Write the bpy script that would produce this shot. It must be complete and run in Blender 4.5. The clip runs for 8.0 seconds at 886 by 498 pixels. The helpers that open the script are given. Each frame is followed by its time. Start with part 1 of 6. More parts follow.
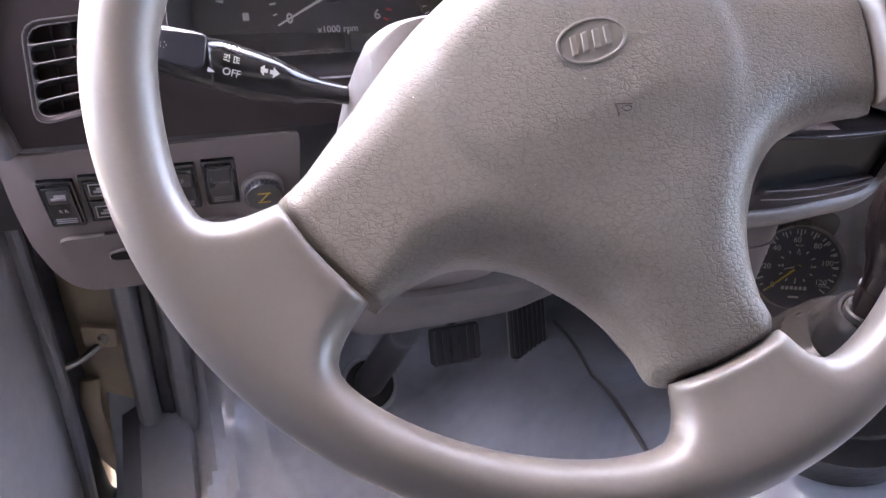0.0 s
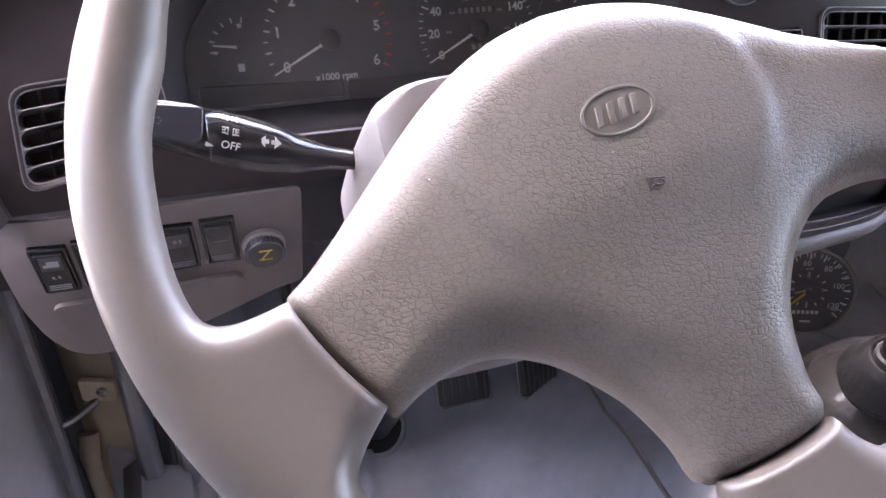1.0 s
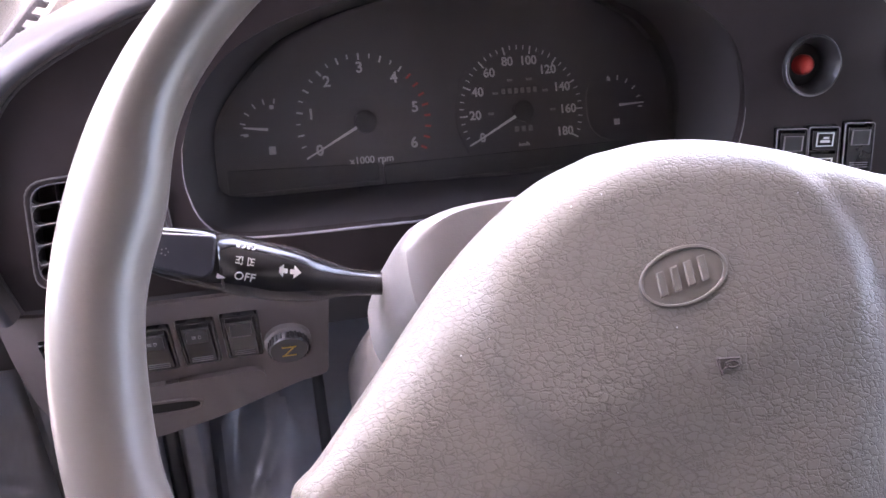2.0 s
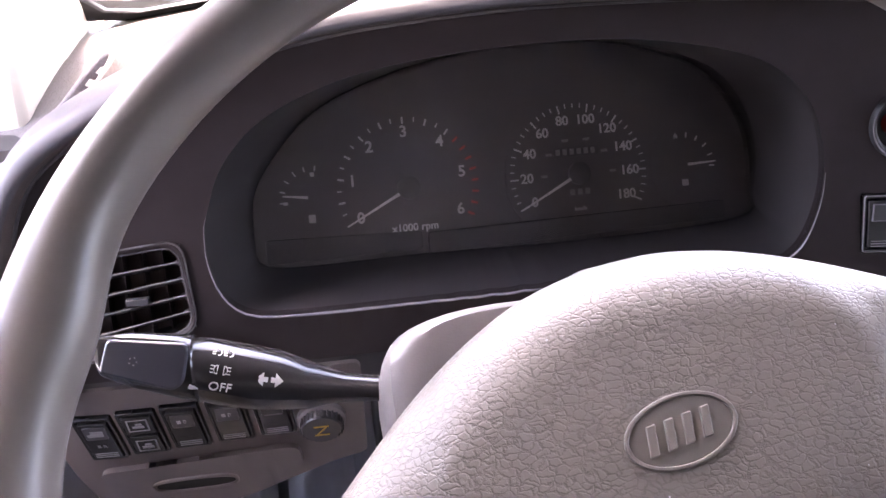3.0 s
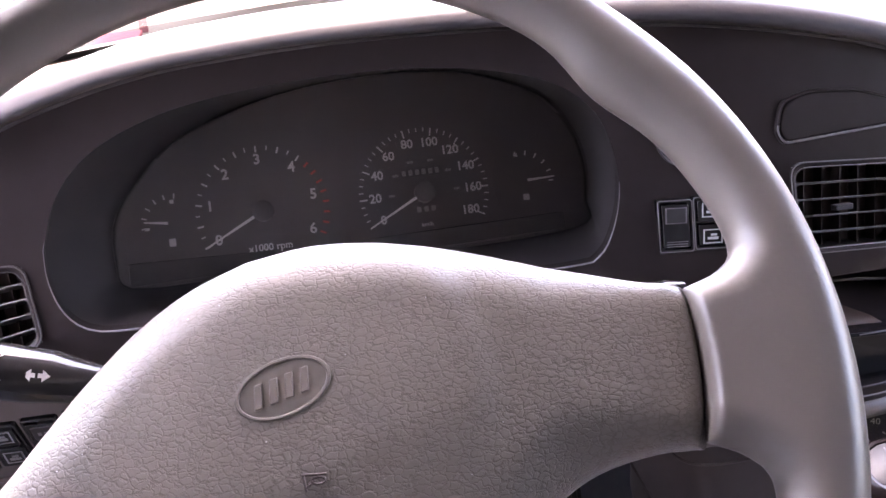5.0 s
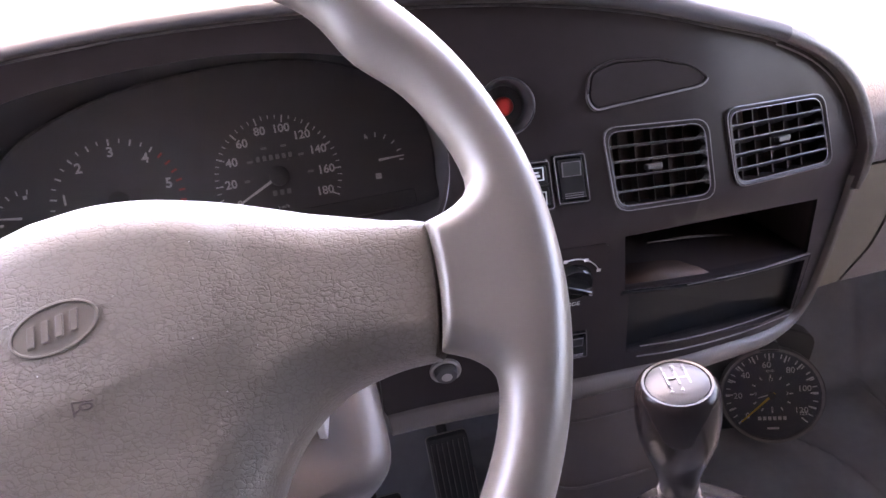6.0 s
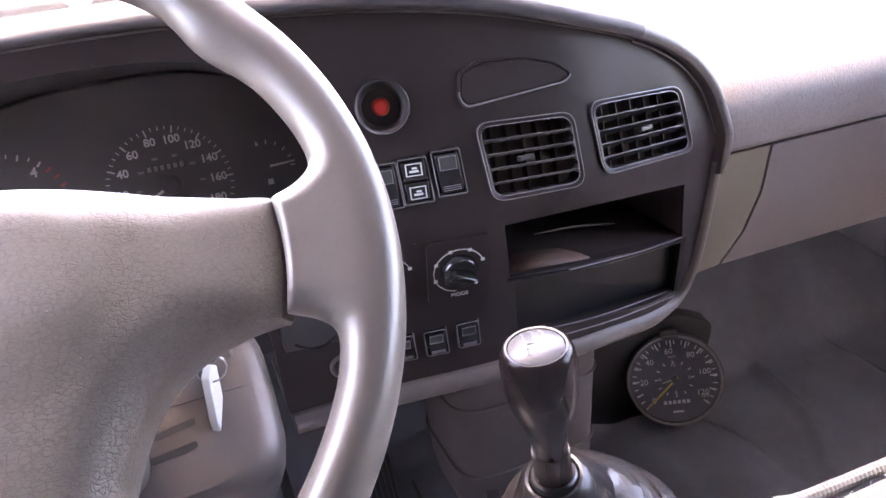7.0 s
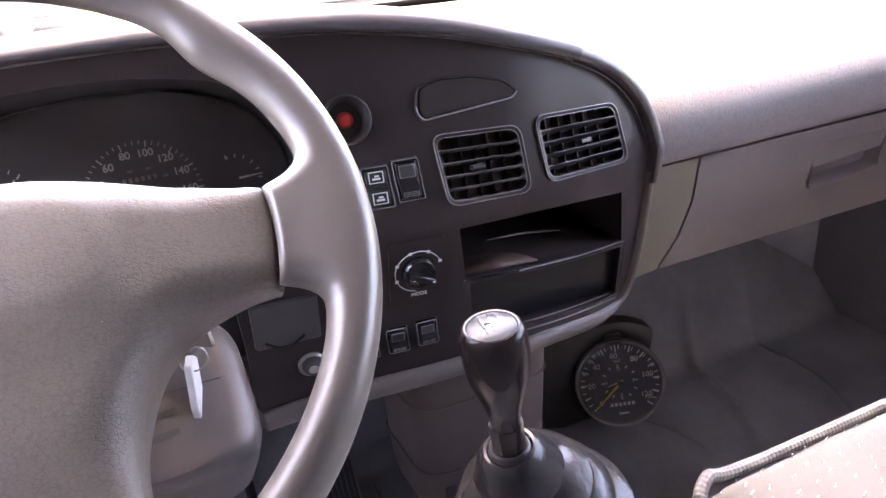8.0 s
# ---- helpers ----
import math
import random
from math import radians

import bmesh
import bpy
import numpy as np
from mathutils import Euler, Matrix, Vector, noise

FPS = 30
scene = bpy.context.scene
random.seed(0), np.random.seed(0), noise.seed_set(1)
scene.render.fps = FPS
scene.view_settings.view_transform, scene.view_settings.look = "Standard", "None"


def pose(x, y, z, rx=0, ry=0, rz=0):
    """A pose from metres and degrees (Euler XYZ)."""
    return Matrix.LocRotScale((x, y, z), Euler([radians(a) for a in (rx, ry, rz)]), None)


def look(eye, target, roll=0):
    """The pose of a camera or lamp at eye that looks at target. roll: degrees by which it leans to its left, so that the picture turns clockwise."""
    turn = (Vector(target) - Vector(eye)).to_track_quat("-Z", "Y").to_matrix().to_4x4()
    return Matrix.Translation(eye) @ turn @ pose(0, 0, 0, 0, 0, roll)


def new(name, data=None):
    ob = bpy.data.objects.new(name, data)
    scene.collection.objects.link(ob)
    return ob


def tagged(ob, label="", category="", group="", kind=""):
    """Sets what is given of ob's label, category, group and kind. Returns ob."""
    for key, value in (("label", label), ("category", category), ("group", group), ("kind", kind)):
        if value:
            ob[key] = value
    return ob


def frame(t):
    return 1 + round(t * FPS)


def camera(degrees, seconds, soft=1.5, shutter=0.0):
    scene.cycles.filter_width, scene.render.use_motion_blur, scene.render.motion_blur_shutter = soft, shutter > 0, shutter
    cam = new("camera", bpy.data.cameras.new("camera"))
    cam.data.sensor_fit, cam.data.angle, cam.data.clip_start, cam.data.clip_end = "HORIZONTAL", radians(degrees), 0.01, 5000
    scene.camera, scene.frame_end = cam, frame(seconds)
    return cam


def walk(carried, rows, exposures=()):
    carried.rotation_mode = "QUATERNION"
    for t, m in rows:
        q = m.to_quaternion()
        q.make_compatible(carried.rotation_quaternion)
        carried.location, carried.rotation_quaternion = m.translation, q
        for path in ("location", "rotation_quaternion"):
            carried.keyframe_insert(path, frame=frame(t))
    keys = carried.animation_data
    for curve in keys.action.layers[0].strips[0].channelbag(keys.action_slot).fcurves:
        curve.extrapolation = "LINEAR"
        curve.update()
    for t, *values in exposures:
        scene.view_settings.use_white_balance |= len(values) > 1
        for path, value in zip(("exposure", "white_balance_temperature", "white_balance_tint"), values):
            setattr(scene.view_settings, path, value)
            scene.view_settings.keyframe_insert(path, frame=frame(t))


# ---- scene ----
cam = camera(59.7, 8.0)
PATH = [
    (0, (-0.165, -0.286, 0.836), (0.442, 1.232, -0.316), 4.6),
    (0.5, (-0.164, -0.275, 0.837), (0.443, 1.263, -0.289), 3.4),
    (1, (-0.162, -0.25, 0.845), (0.457, 1.29, -0.271), 2.9),
    (1.5, (-0.158, -0.22, 0.856), (0.465, 1.333, -0.24), 3.6),
    (2, (-0.142, -0.195, 0.864), (0.395, 1.42, -0.185), 2.7),
    (2.2, (-0.131, -0.188, 0.868), (0.341, 1.458, -0.167), 2.0),
    (3.3, (-0.075, -0.159, 0.874), (0.184, 1.569, -0.101), -2.1),
    (3.5, (-0.069, -0.16, 0.875), (0.195, 1.568, -0.097), -2.3),
    (4, (-0.053, -0.173, 0.871), (0.238, 1.578, -0.05), -2.0),
    (4.2, (-0.043, -0.183, 0.871), (0.242, 1.58, -0.029), -2.4),
    (5.3, (0.039, -0.243, 0.88), (0.344, 1.504, -0.044), -4.2),
    (5.5, (0.048, -0.252, 0.88), (0.399, 1.483, -0.051), -3.8),
    (6, (0.074, -0.284, 0.869), (0.527, 1.436, -0.045), -4.6),
    (6.5, (0.092, -0.312, 0.863), (0.638, 1.387, -0.041), -5.2),
    (7, (0.099, -0.332, 0.859), (0.717, 1.357, -0.017), -5.3),
    (7.5, (0.089, -0.356, 0.863), (0.765, 1.323, 0.013), -4.8),
    (8, (0.067, -0.384, 0.862), (0.821, 1.278, 0.044), -4.4),
]
walk(cam, [(t, look(eye, target, roll)) for t, eye, target, roll in PATH], [(0.0, 5.83, 7250, 20), (1.0, 5.85, 7250, 22), (2.0, 5.55, 7200, 26), (3.5, 5.42, 7400, 27), (5.5, 5.54, 7400, 29), (6.0, 5.75, 7400, 28), (6.5, 5.95, 7350, 27), (7.0, 6.08, 7350, 27), (7.5, 6.14, 7350, 27), (8.0, 5.85, 7400, 26)])
from mathutils.geometry import delaunay_2d_cdt

# ---------------------------------------------------------------- light
world = bpy.data.worlds.new("sky")
scene.world = world
world.use_nodes = True
wn = world.node_tree.nodes
sky = wn.new("ShaderNodeTexSky")
sky.sky_type, sky.sun_disc = "NISHITA", False
sky.sun_elevation, sky.sun_rotation = radians(77), radians(-24)
sky.air_density, sky.dust_density, sky.ozone_density = 1.0, 4.0, 1.0
world.node_tree.links.new(sky.outputs[0], wn["Background"].inputs[0])
wn["Background"].inputs[1].default_value = 0.15
sun = new("sun", bpy.data.lights.new("sun", "SUN"))
sun.data.energy, sun.data.angle, sun.data.color = 0.867, radians(10), (1.0, 0.96, 0.9)
sun.matrix_world = look((0, 0, 0), (0.09, -0.20, -0.975))


# ---------------------------------------------------------------- materials
def surface(name, colour, rough=0.5, metal=0.0, vary=0.12, grain=60.0, bump=0.0, bump_scale=900.0, cells=False, coat=0.0, stain=0.15, spec=0.5, stretch=(0.6, 1.0, 1.0)):
    m = bpy.data.materials.new(name)
    m.use_nodes = True
    nt, b = m.node_tree, m.node_tree.nodes["Principled BSDF"]
    N, L = nt.nodes.new, nt.links.new
    co = N("ShaderNodeTexCoord")
    fine, wide = N("ShaderNodeTexNoise"), N("ShaderNodeTexNoise")
    fine.inputs["Scale"].default_value, fine.inputs["Detail"].default_value = grain, 5
    wide.inputs["Scale"].default_value, wide.inputs["Detail"].default_value = 7.0, 3
    L(co.outputs["Object"], fine.inputs["Vector"]), L(co.outputs["Object"], wide.inputs["Vector"])
    lo, hi = [max(0, c * (1 - vary)) for c in colour], [min(1, c * (1 + vary)) for c in colour]
    mix = N("ShaderNodeMix")
    mix.data_type = "RGBA"
    mix.inputs["A"].default_value, mix.inputs["B"].default_value = (*lo, 1), (*hi, 1)
    L(fine.outputs["Fac"], mix.inputs["Factor"])
    dirt = N("ShaderNodeMix")
    dirt.data_type, dirt.blend_type = "RGBA", "MULTIPLY"
    ramp = N("ShaderNodeMapRange")
    ramp.interpolation_type = "SMOOTHSTEP"
    ramp.inputs["From Min"].default_value, ramp.inputs["From Max"].default_value = 0.2, 0.8
    ramp.inputs["To Min"].default_value, ramp.inputs["To Max"].default_value = 1 - stain, 1.0
    L(wide.outputs["Fac"], ramp.inputs["Value"])
    dirt.inputs["Factor"].default_value = 1.0
    L(mix.outputs["Result"], dirt.inputs["A"]), L(ramp.outputs["Result"], dirt.inputs["B"])
    L(dirt.outputs["Result"], b.inputs["Base Color"])
    rr = N("ShaderNodeMapRange")
    smooth_to, rough_to = max(0.02, rough - 0.08), min(1, rough + 0.08)
    if smooth_to < 0.275 < rough_to:
        smooth_to, rough_to = (0.285, rough_to) if rough >= 0.275 else (smooth_to, 0.265)
    rr.inputs["To Min"].default_value, rr.inputs["To Max"].default_value = smooth_to, rough_to
    L(wide.outputs["Fac"], rr.inputs["Value"]), L(rr.outputs["Result"], b.inputs["Roughness"])
    b.inputs["Metallic"].default_value = metal
    b.inputs["Coat Weight"].default_value = coat
    b.inputs["Specular IOR Level"].default_value = spec
    if bump:
        bp = N("ShaderNodeBump")
        bp.inputs["Strength"].default_value, bp.inputs["Distance"].default_value = bump, 0.001
        if cells:
            warp = N("ShaderNodeTexNoise")
            warp.inputs["Scale"].default_value, warp.inputs["Detail"].default_value = bump_scale * 0.55, 4
            L(co.outputs["Object"], warp.inputs["Vector"])
            add = N("ShaderNodeMix")
            add.data_type, add.blend_type = "RGBA", "LINEAR_LIGHT"
            add.inputs["Factor"].default_value = 0.8 / bump_scale
            long_ = N("ShaderNodeMapping")
            long_.inputs["Scale"].default_value = stretch
            L(co.outputs["Object"], long_.inputs["Vector"])
            L(long_.outputs["Vector"], add.inputs["A"]), L(warp.outputs["Color"], add.inputs["B"])
            v = N("ShaderNodeTexVoronoi")
            v.feature = "DISTANCE_TO_EDGE"
            v.inputs["Scale"].default_value = bump_scale
            L(add.outputs["Result"], v.inputs["Vector"])
            edge = N("ShaderNodeMapRange")
            edge.interpolation_type = "SMOOTHSTEP"
            edge.inputs["From Max"].default_value = 0.17
            L(v.outputs["Distance"], edge.inputs["Value"])
            # creases come and go along their length
            patch, depth, mul, inv = N("ShaderNodeTexNoise"), N("ShaderNodeMapRange"), N("ShaderNodeMath"), N("ShaderNodeMath")
            patch.inputs["Scale"].default_value, patch.inputs["Detail"].default_value = bump_scale * 0.6, 2
            L(co.outputs["Object"], patch.inputs["Vector"])
            depth.inputs["From Min"].default_value, depth.inputs["From Max"].default_value = 0.38, 0.62
            depth.inputs["To Min"].default_value = 0.4
            L(patch.outputs["Fac"], depth.inputs["Value"])
            inv.operation, mul.operation = "SUBTRACT", "MULTIPLY"
            inv.inputs[0].default_value = 1.0
            L(edge.outputs["Result"], inv.inputs[1])
            L(inv.outputs[0], mul.inputs[0]), L(depth.outputs["Result"], mul.inputs[1])
            # the creases' shade is multiplied into the base colour
            crease_shade, soft = N("ShaderNodeMix"), N("ShaderNodeMath")
            crease_shade.data_type, crease_shade.blend_type = "RGBA", "MULTIPLY"
            crease_shade.inputs["B"].default_value = (0.55, 0.52, 0.50, 1)
            soft.operation = "MULTIPLY"
            soft.inputs[1].default_value = 0.42
            L(mul.outputs[0], soft.inputs[0]), L(soft.outputs[0], crease_shade.inputs["Factor"])
            L(dirt.outputs["Result"], crease_shade.inputs["A"]), L(crease_shade.outputs["Result"], b.inputs["Base Color"])
            out_h = N("ShaderNodeMath")
            out_h.operation = "SUBTRACT"
            out_h.inputs[0].default_value = 1.0
            L(mul.outputs[0], out_h.inputs[1])
            pebble, both = N("ShaderNodeTexNoise"), N("ShaderNodeMath")
            pebble.inputs["Scale"].default_value, pebble.inputs["Detail"].default_value = bump_scale * 2.2, 2
            L(co.outputs["Object"], pebble.inputs["Vector"])
            both.operation = "MULTIPLY_ADD"
            both.inputs[1].default_value = 0.18
            L(pebble.outputs["Fac"], both.inputs[0]), L(out_h.outputs[0], both.inputs[2]), L(both.outputs[0], bp.inputs["Height"])
        else:
            h = N("ShaderNodeTexNoise")
            h.inputs["Scale"].default_value, h.inputs["Detail"].default_value = bump_scale, 4
            L(co.outputs["Object"], h.inputs["Vector"]), L(h.outputs["Fac"], bp.inputs["Height"])
        L(bp.outputs["Normal"], b.inputs["Normal"])
    return m


def clear(name, tint=(1, 1, 1), rough=0.0, ior=1.45, thin=True, dust=0.0):
    m = bpy.data.materials.new(name)
    m.use_nodes = True
    nt = m.node_tree
    b = nt.nodes["Principled BSDF"]
    b.inputs["Base Color"].default_value = (*tint, 1)
    b.inputs["Roughness"].default_value, b.inputs["IOR"].default_value = rough, ior
    b.inputs["Transmission Weight"].default_value = 1.0
    if thin:
        # a thin pane: straight through, with a mirror's gloss at grazing angles
        N, L = nt.nodes.new, nt.links.new
        see, shine, mix, fres = N("ShaderNodeBsdfTransparent"), N("ShaderNodeBsdfGlossy"), N("ShaderNodeMixShader"), N("ShaderNodeFresnel")
        see.inputs["Color"].default_value = (*tint, 1)
        shine.inputs["Roughness"].default_value = rough
        fres.inputs["IOR"].default_value = ior
        L(fres.outputs[0], mix.inputs[0]), L(see.outputs[0], mix.inputs[1]), L(shine.outputs[0], mix.inputs[2])
        L(mix.outputs[0], nt.nodes["Material Output"].inputs["Surface"])
        if dust:
            # pale diffuse film that stands in for haze reflected in the pane
            haze_film, over, cloud, amount = N("ShaderNodeBsdfDiffuse"), N("ShaderNodeMixShader"), N("ShaderNodeTexNoise"), N("ShaderNodeMapRange")
            haze_film.inputs["Color"].default_value = (0.55, 0.51, 0.50, 1)
            cloud.inputs["Scale"].default_value, cloud.inputs["Detail"].default_value = 14, 4
            amount.inputs["To Min"].default_value, amount.inputs["To Max"].default_value = dust * 0.5, dust * 1.5
            L(cloud.outputs["Fac"], amount.inputs["Value"]), L(amount.outputs["Result"], over.inputs[0])
            L(mix.outputs[0], over.inputs[1]), L(haze_film.outputs[0], over.inputs[2])
            L(over.outputs[0], nt.nodes["Material Output"].inputs["Surface"])
    return m


TAUPE = surface("taupe_moulded_plastic", (0.165, 0.140, 0.135), 0.5, bump=0.2, bump_scale=1400, vary=0.06)
RIM = surface("taupe_rim_polyurethane", (0.148, 0.128, 0.113), 0.33, spec=0.62, bump=0.05, bump_scale=500, vary=0.10, grain=35, stain=0.28)
PAD = surface("grained_taupe_vinyl", (0.190, 0.167, 0.144), 0.36, bump=0.24, bump_scale=500, cells=True, vary=0.06, stain=0.18, spec=0.48)
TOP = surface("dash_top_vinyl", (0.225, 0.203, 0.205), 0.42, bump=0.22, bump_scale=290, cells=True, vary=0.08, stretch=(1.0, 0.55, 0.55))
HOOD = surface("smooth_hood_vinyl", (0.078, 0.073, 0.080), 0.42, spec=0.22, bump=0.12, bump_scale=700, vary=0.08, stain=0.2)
# hood vinyl darkened: the shade under the lip is in the colour
UNDER = surface("shaded_under_lip_vinyl", (0.075, 0.058, 0.055), 0.5, bump=0.2, bump_scale=900)
FASCIA = surface("dark_brown_plastic", (0.036, 0.0275, 0.028), 0.34, bump=0.06, bump_scale=1500, vary=0.15, spec=0.14, stain=0.25)
# base lifted above true black to stand in for veiling haze
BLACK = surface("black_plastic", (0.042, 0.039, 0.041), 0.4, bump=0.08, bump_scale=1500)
KNOB = surface("worn_black_knob_plastic", (0.014, 0.010, 0.010), 0.20, spec=0.2, vary=0.15, stain=0.2)
BLANK = surface("matte_black_blank", (0.010, 0.010, 0.011), 0.36, spec=0.12, vary=0.05, stain=0.05)
GLOSS = surface("gloss_black_plastic", (0.018, 0.017, 0.018), 0.17, vary=0.1, stain=0.1)
SATIN = surface("satin_black_plastic", (0.032, 0.030, 0.032), 0.32)
DIAL = surface("dial_black", (0.075, 0.068, 0.071), 0.55)
WHITE = surface("printed_white", (0.75, 0.74, 0.74), 0.5, vary=0.03, stain=0.05)
CAP = surface("worn_grey_cap", (0.075, 0.073, 0.075), 0.30, spec=0.16, vary=0.15, grain=200, stain=0.25)
DIMPRINT = surface("dim_print", (0.26, 0.25, 0.255), 0.5, vary=0.1)
GREYPRINT = surface("printed_grey", (0.7, 0.69, 0.7), 0.5, vary=0.03)
REDPRINT = surface("printed_red", (0.55, 0.06, 0.05), 0.5, vary=0.05)
YELLOW = surface("yellow_needle_paint", (0.75, 0.52, 0.06), 0.45, vary=0.05)
AMBER = surface("amber_print", (0.55, 0.35, 0.06), 0.5, vary=0.05)
RED = surface("red_button_plastic", (0.55, 0.035, 0.025), 0.3, vary=0.06)
# pale colour for worn edges and for painted-in highlights
EDGE = surface("worn_lit_edge", (0.24, 0.22, 0.23), 0.25, vary=0.2, grain=300)
STEEL = surface("dull_steel", (0.42, 0.40, 0.38), 0.35, metal=1.0, vary=0.15)
CHROME = surface("satin_chrome", (0.33, 0.325, 0.325), 0.3, metal=1.0, vary=0.08)
RUBBER = surface("black_rubber", (0.038, 0.036, 0.038), 0.5, bump=0.2, bump_scale=700)
SEAL = surface("dark_seal_rubber", (0.010, 0.0095, 0.010), 0.55)
BOOT = surface("boot_rubber", (0.022, 0.021, 0.022), 0.25, bump=0.8, bump_scale=110, spec=0.28)
MAT = surface("grey_vinyl_mat", (0.35, 0.355, 0.39), 0.21, bump=0.1, bump_scale=300, vary=0.1, stain=0.3)
DARKTRIM = surface("charcoal_trim", (0.18, 0.176, 0.186), 0.48, bump=0.15, bump_scale=900)
DOORGREY = surface("grey_door_vinyl", (0.50, 0.49, 0.505), 0.5, bump=0.2, bump_scale=600)
TAN = surface("tan_body_paint", (0.60, 0.49, 0.36), 0.45, vary=0.12, stain=0.35)
CREAM = surface("cream_body_paint", (0.70, 0.67, 0.57), 0.4, vary=0.04)
FABRIC = surface("beige_seat_fabric", (0.128, 0.116, 0.098), 0.85, bump=0.5, bump_scale=1500, vary=0.14, grain=700)
PIPING = surface("ribbed_grey_piping", (0.17, 0.16, 0.145), 0.75, bump=0.4, bump_scale=1200)
SLATE = surface("slate_black_plastic", (0.035, 0.036, 0.045), 0.22, spec=0.45)
SMOOTHPAD = surface("smooth_taupe_vinyl", (0.186, 0.163, 0.140), 0.36, bump=0.05, bump_scale=900, vary=0.06)
# knee panel's taupe, browned and darkened to carry its shade
SHADED_KNEE = surface("shaded_knee_plastic", (0.132, 0.107, 0.100), 0.5, bump=0.2, bump_scale=1400, vary=0.07)
YELLOWED = surface("yellowed_taupe_plastic", (0.165, 0.146, 0.110), 0.5, bump=0.2, bump_scale=1400, vary=0.06)
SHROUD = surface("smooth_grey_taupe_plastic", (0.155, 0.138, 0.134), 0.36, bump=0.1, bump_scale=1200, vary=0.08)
COWL = surface("matte_cowl_plastic", (0.032, 0.027, 0.028), 0.6, bump=0.1, bump_scale=1200)
# near-black dial, its colour raised to stand for the veil over it
NIGHT = surface("blue_black_dial", (0.065, 0.068, 0.082), 0.5)
ENGRAVED = surface("engraved_grey", (0.15, 0.15, 0.155), 0.4)
HEADLINER = surface("grey_headliner", (0.13, 0.125, 0.125), 0.8, bump=0.2, bump_scale=900)
CARD = surface("cardboard_lining", (0.10, 0.055, 0.038), 0.7, vary=0.15)
GLASS = clear("window_glass")
TINTED = clear("tinted_side_glass", (0.84, 0.835, 0.84))
# dust= sets the strength of the painted haze film
CLEAN = clear("clean_dial_glass", (0.97, 0.97, 0.98), 0.03, 1.25, dust=0.015)
LENS = clear("gauge_lens", (0.95, 0.94, 0.94), 0.06, 1.18, dust=0.03)
# taupe darkened so that its shade lies in the colour
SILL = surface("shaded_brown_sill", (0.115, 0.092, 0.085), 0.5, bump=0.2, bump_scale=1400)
SLAT = surface("worn_grey_slat", (0.048, 0.044, 0.046), 0.34)
# brown stands for the light inside the ducts
VANE = surface("lit_brown_vane", (0.045, 0.030, 0.028), 0.5, spec=0.2)
STRIP = surface("brown_taupe_strip", (0.150, 0.126, 0.115), 0.48, bump=0.2, bump_scale=1400)
# darker copy of the shroud taupe for the column's shaded lower parts
SHADED_TAUPE = surface("shaded_column_taupe", (0.088, 0.074, 0.069), 0.42, bump=0.1, bump_scale=1200, vary=0.08)
# duct and slot insides browned to imitate shadows lifted by glare
DUCT = surface("glare_brown_duct", (0.085, 0.060, 0.057), 0.5, spec=0.2)
LINER = surface("glare_brown_slot", (0.055, 0.040, 0.038), 0.34, spec=0.25)
DULL = surface("dull_worn_lit_edge", (0.105, 0.095, 0.097), 0.3, vary=0.2, grain=300)
HOODEND = surface("grained_hood_end_vinyl", (0.125, 0.113, 0.112), 0.42, bump=0.15, bump_scale=330, cells=True, vary=0.08, stretch=(1.0, 0.55, 0.55))
ACRYLIC = clear("frosted_acrylic", (0.95, 0.95, 0.95), 0.35, 1.49, False)
ACRYLIC.node_tree.nodes["Principled BSDF"].inputs["Transmission Weight"].default_value = 0.45
GRAVEL = surface("dusty_asphalt", (0.020, 0.0182, 0.016), 0.9, spec=0.05, vary=0.5, grain=14, bump=0.6, bump_scale=30)
BRICK = surface("red_painted_wall", (0.06, 0.007, 0.012), 0.8, spec=0.05)
PLASTER = surface("pale_plaster", (0.16, 0.155, 0.15), 0.85)


# ---------------------------------------------------------------- building helpers
def thing(name, at, label, category, group="", kind=""):
    e = new(name)
    e.empty_display_size = 0.02
    e.location = at
    bpy.context.view_layer.update()
    return tagged(e, label, category, group, kind)


def part(name, bm, material, parent=None, label="", smooth=True, bevel=0.0, segments=2):
    """One mesh object from a bmesh in world coordinates, under a thing or a part."""
    bmesh.ops.recalc_face_normals(bm, faces=bm.faces[:])
    me = bpy.data.meshes.new(name)
    bm.to_mesh(me)
    bm.free()
    for m in material if isinstance(material, (list, tuple)) else (material,):
        me.materials.append(m)
    ob = new(name, me)
    if smooth:
        me.shade_smooth()
        me.set_sharp_from_angle(angle=radians(38))
    if bevel:
        md = ob.modifiers.new("bevel", "BEVEL")
        md.width, md.segments, md.limit_method, md.angle_limit = bevel, segments, "ANGLE", radians(38)
    if parent:
        ob.parent = parent
        ob.matrix_parent_inverse = Matrix.Translation(parent.location).inverted() if parent.type == "EMPTY" else Matrix.Identity(4)
    if label:
        ob["label"] = label
    return ob


def loft(bm, loops, ring=True, caps=True, close=False):
    """Skin between loops of points with equal counts."""
    rows = [[bm.verts.new(p) for p in loop] for loop in loops]
    n = len(rows[0])
    pairs = list(zip(rows, rows[1:])) + ([(rows[-1], rows[0])] if close else [])
    for a, b in pairs:
        for i in range(n if ring else n - 1):
            j = (i + 1) % n
            bm.faces.new((a[i], a[j], b[j], b[i]))
    if caps and ring and not close:
        bm.faces.new(rows[0][::-1])
        bm.faces.new(rows[-1])
    return bm


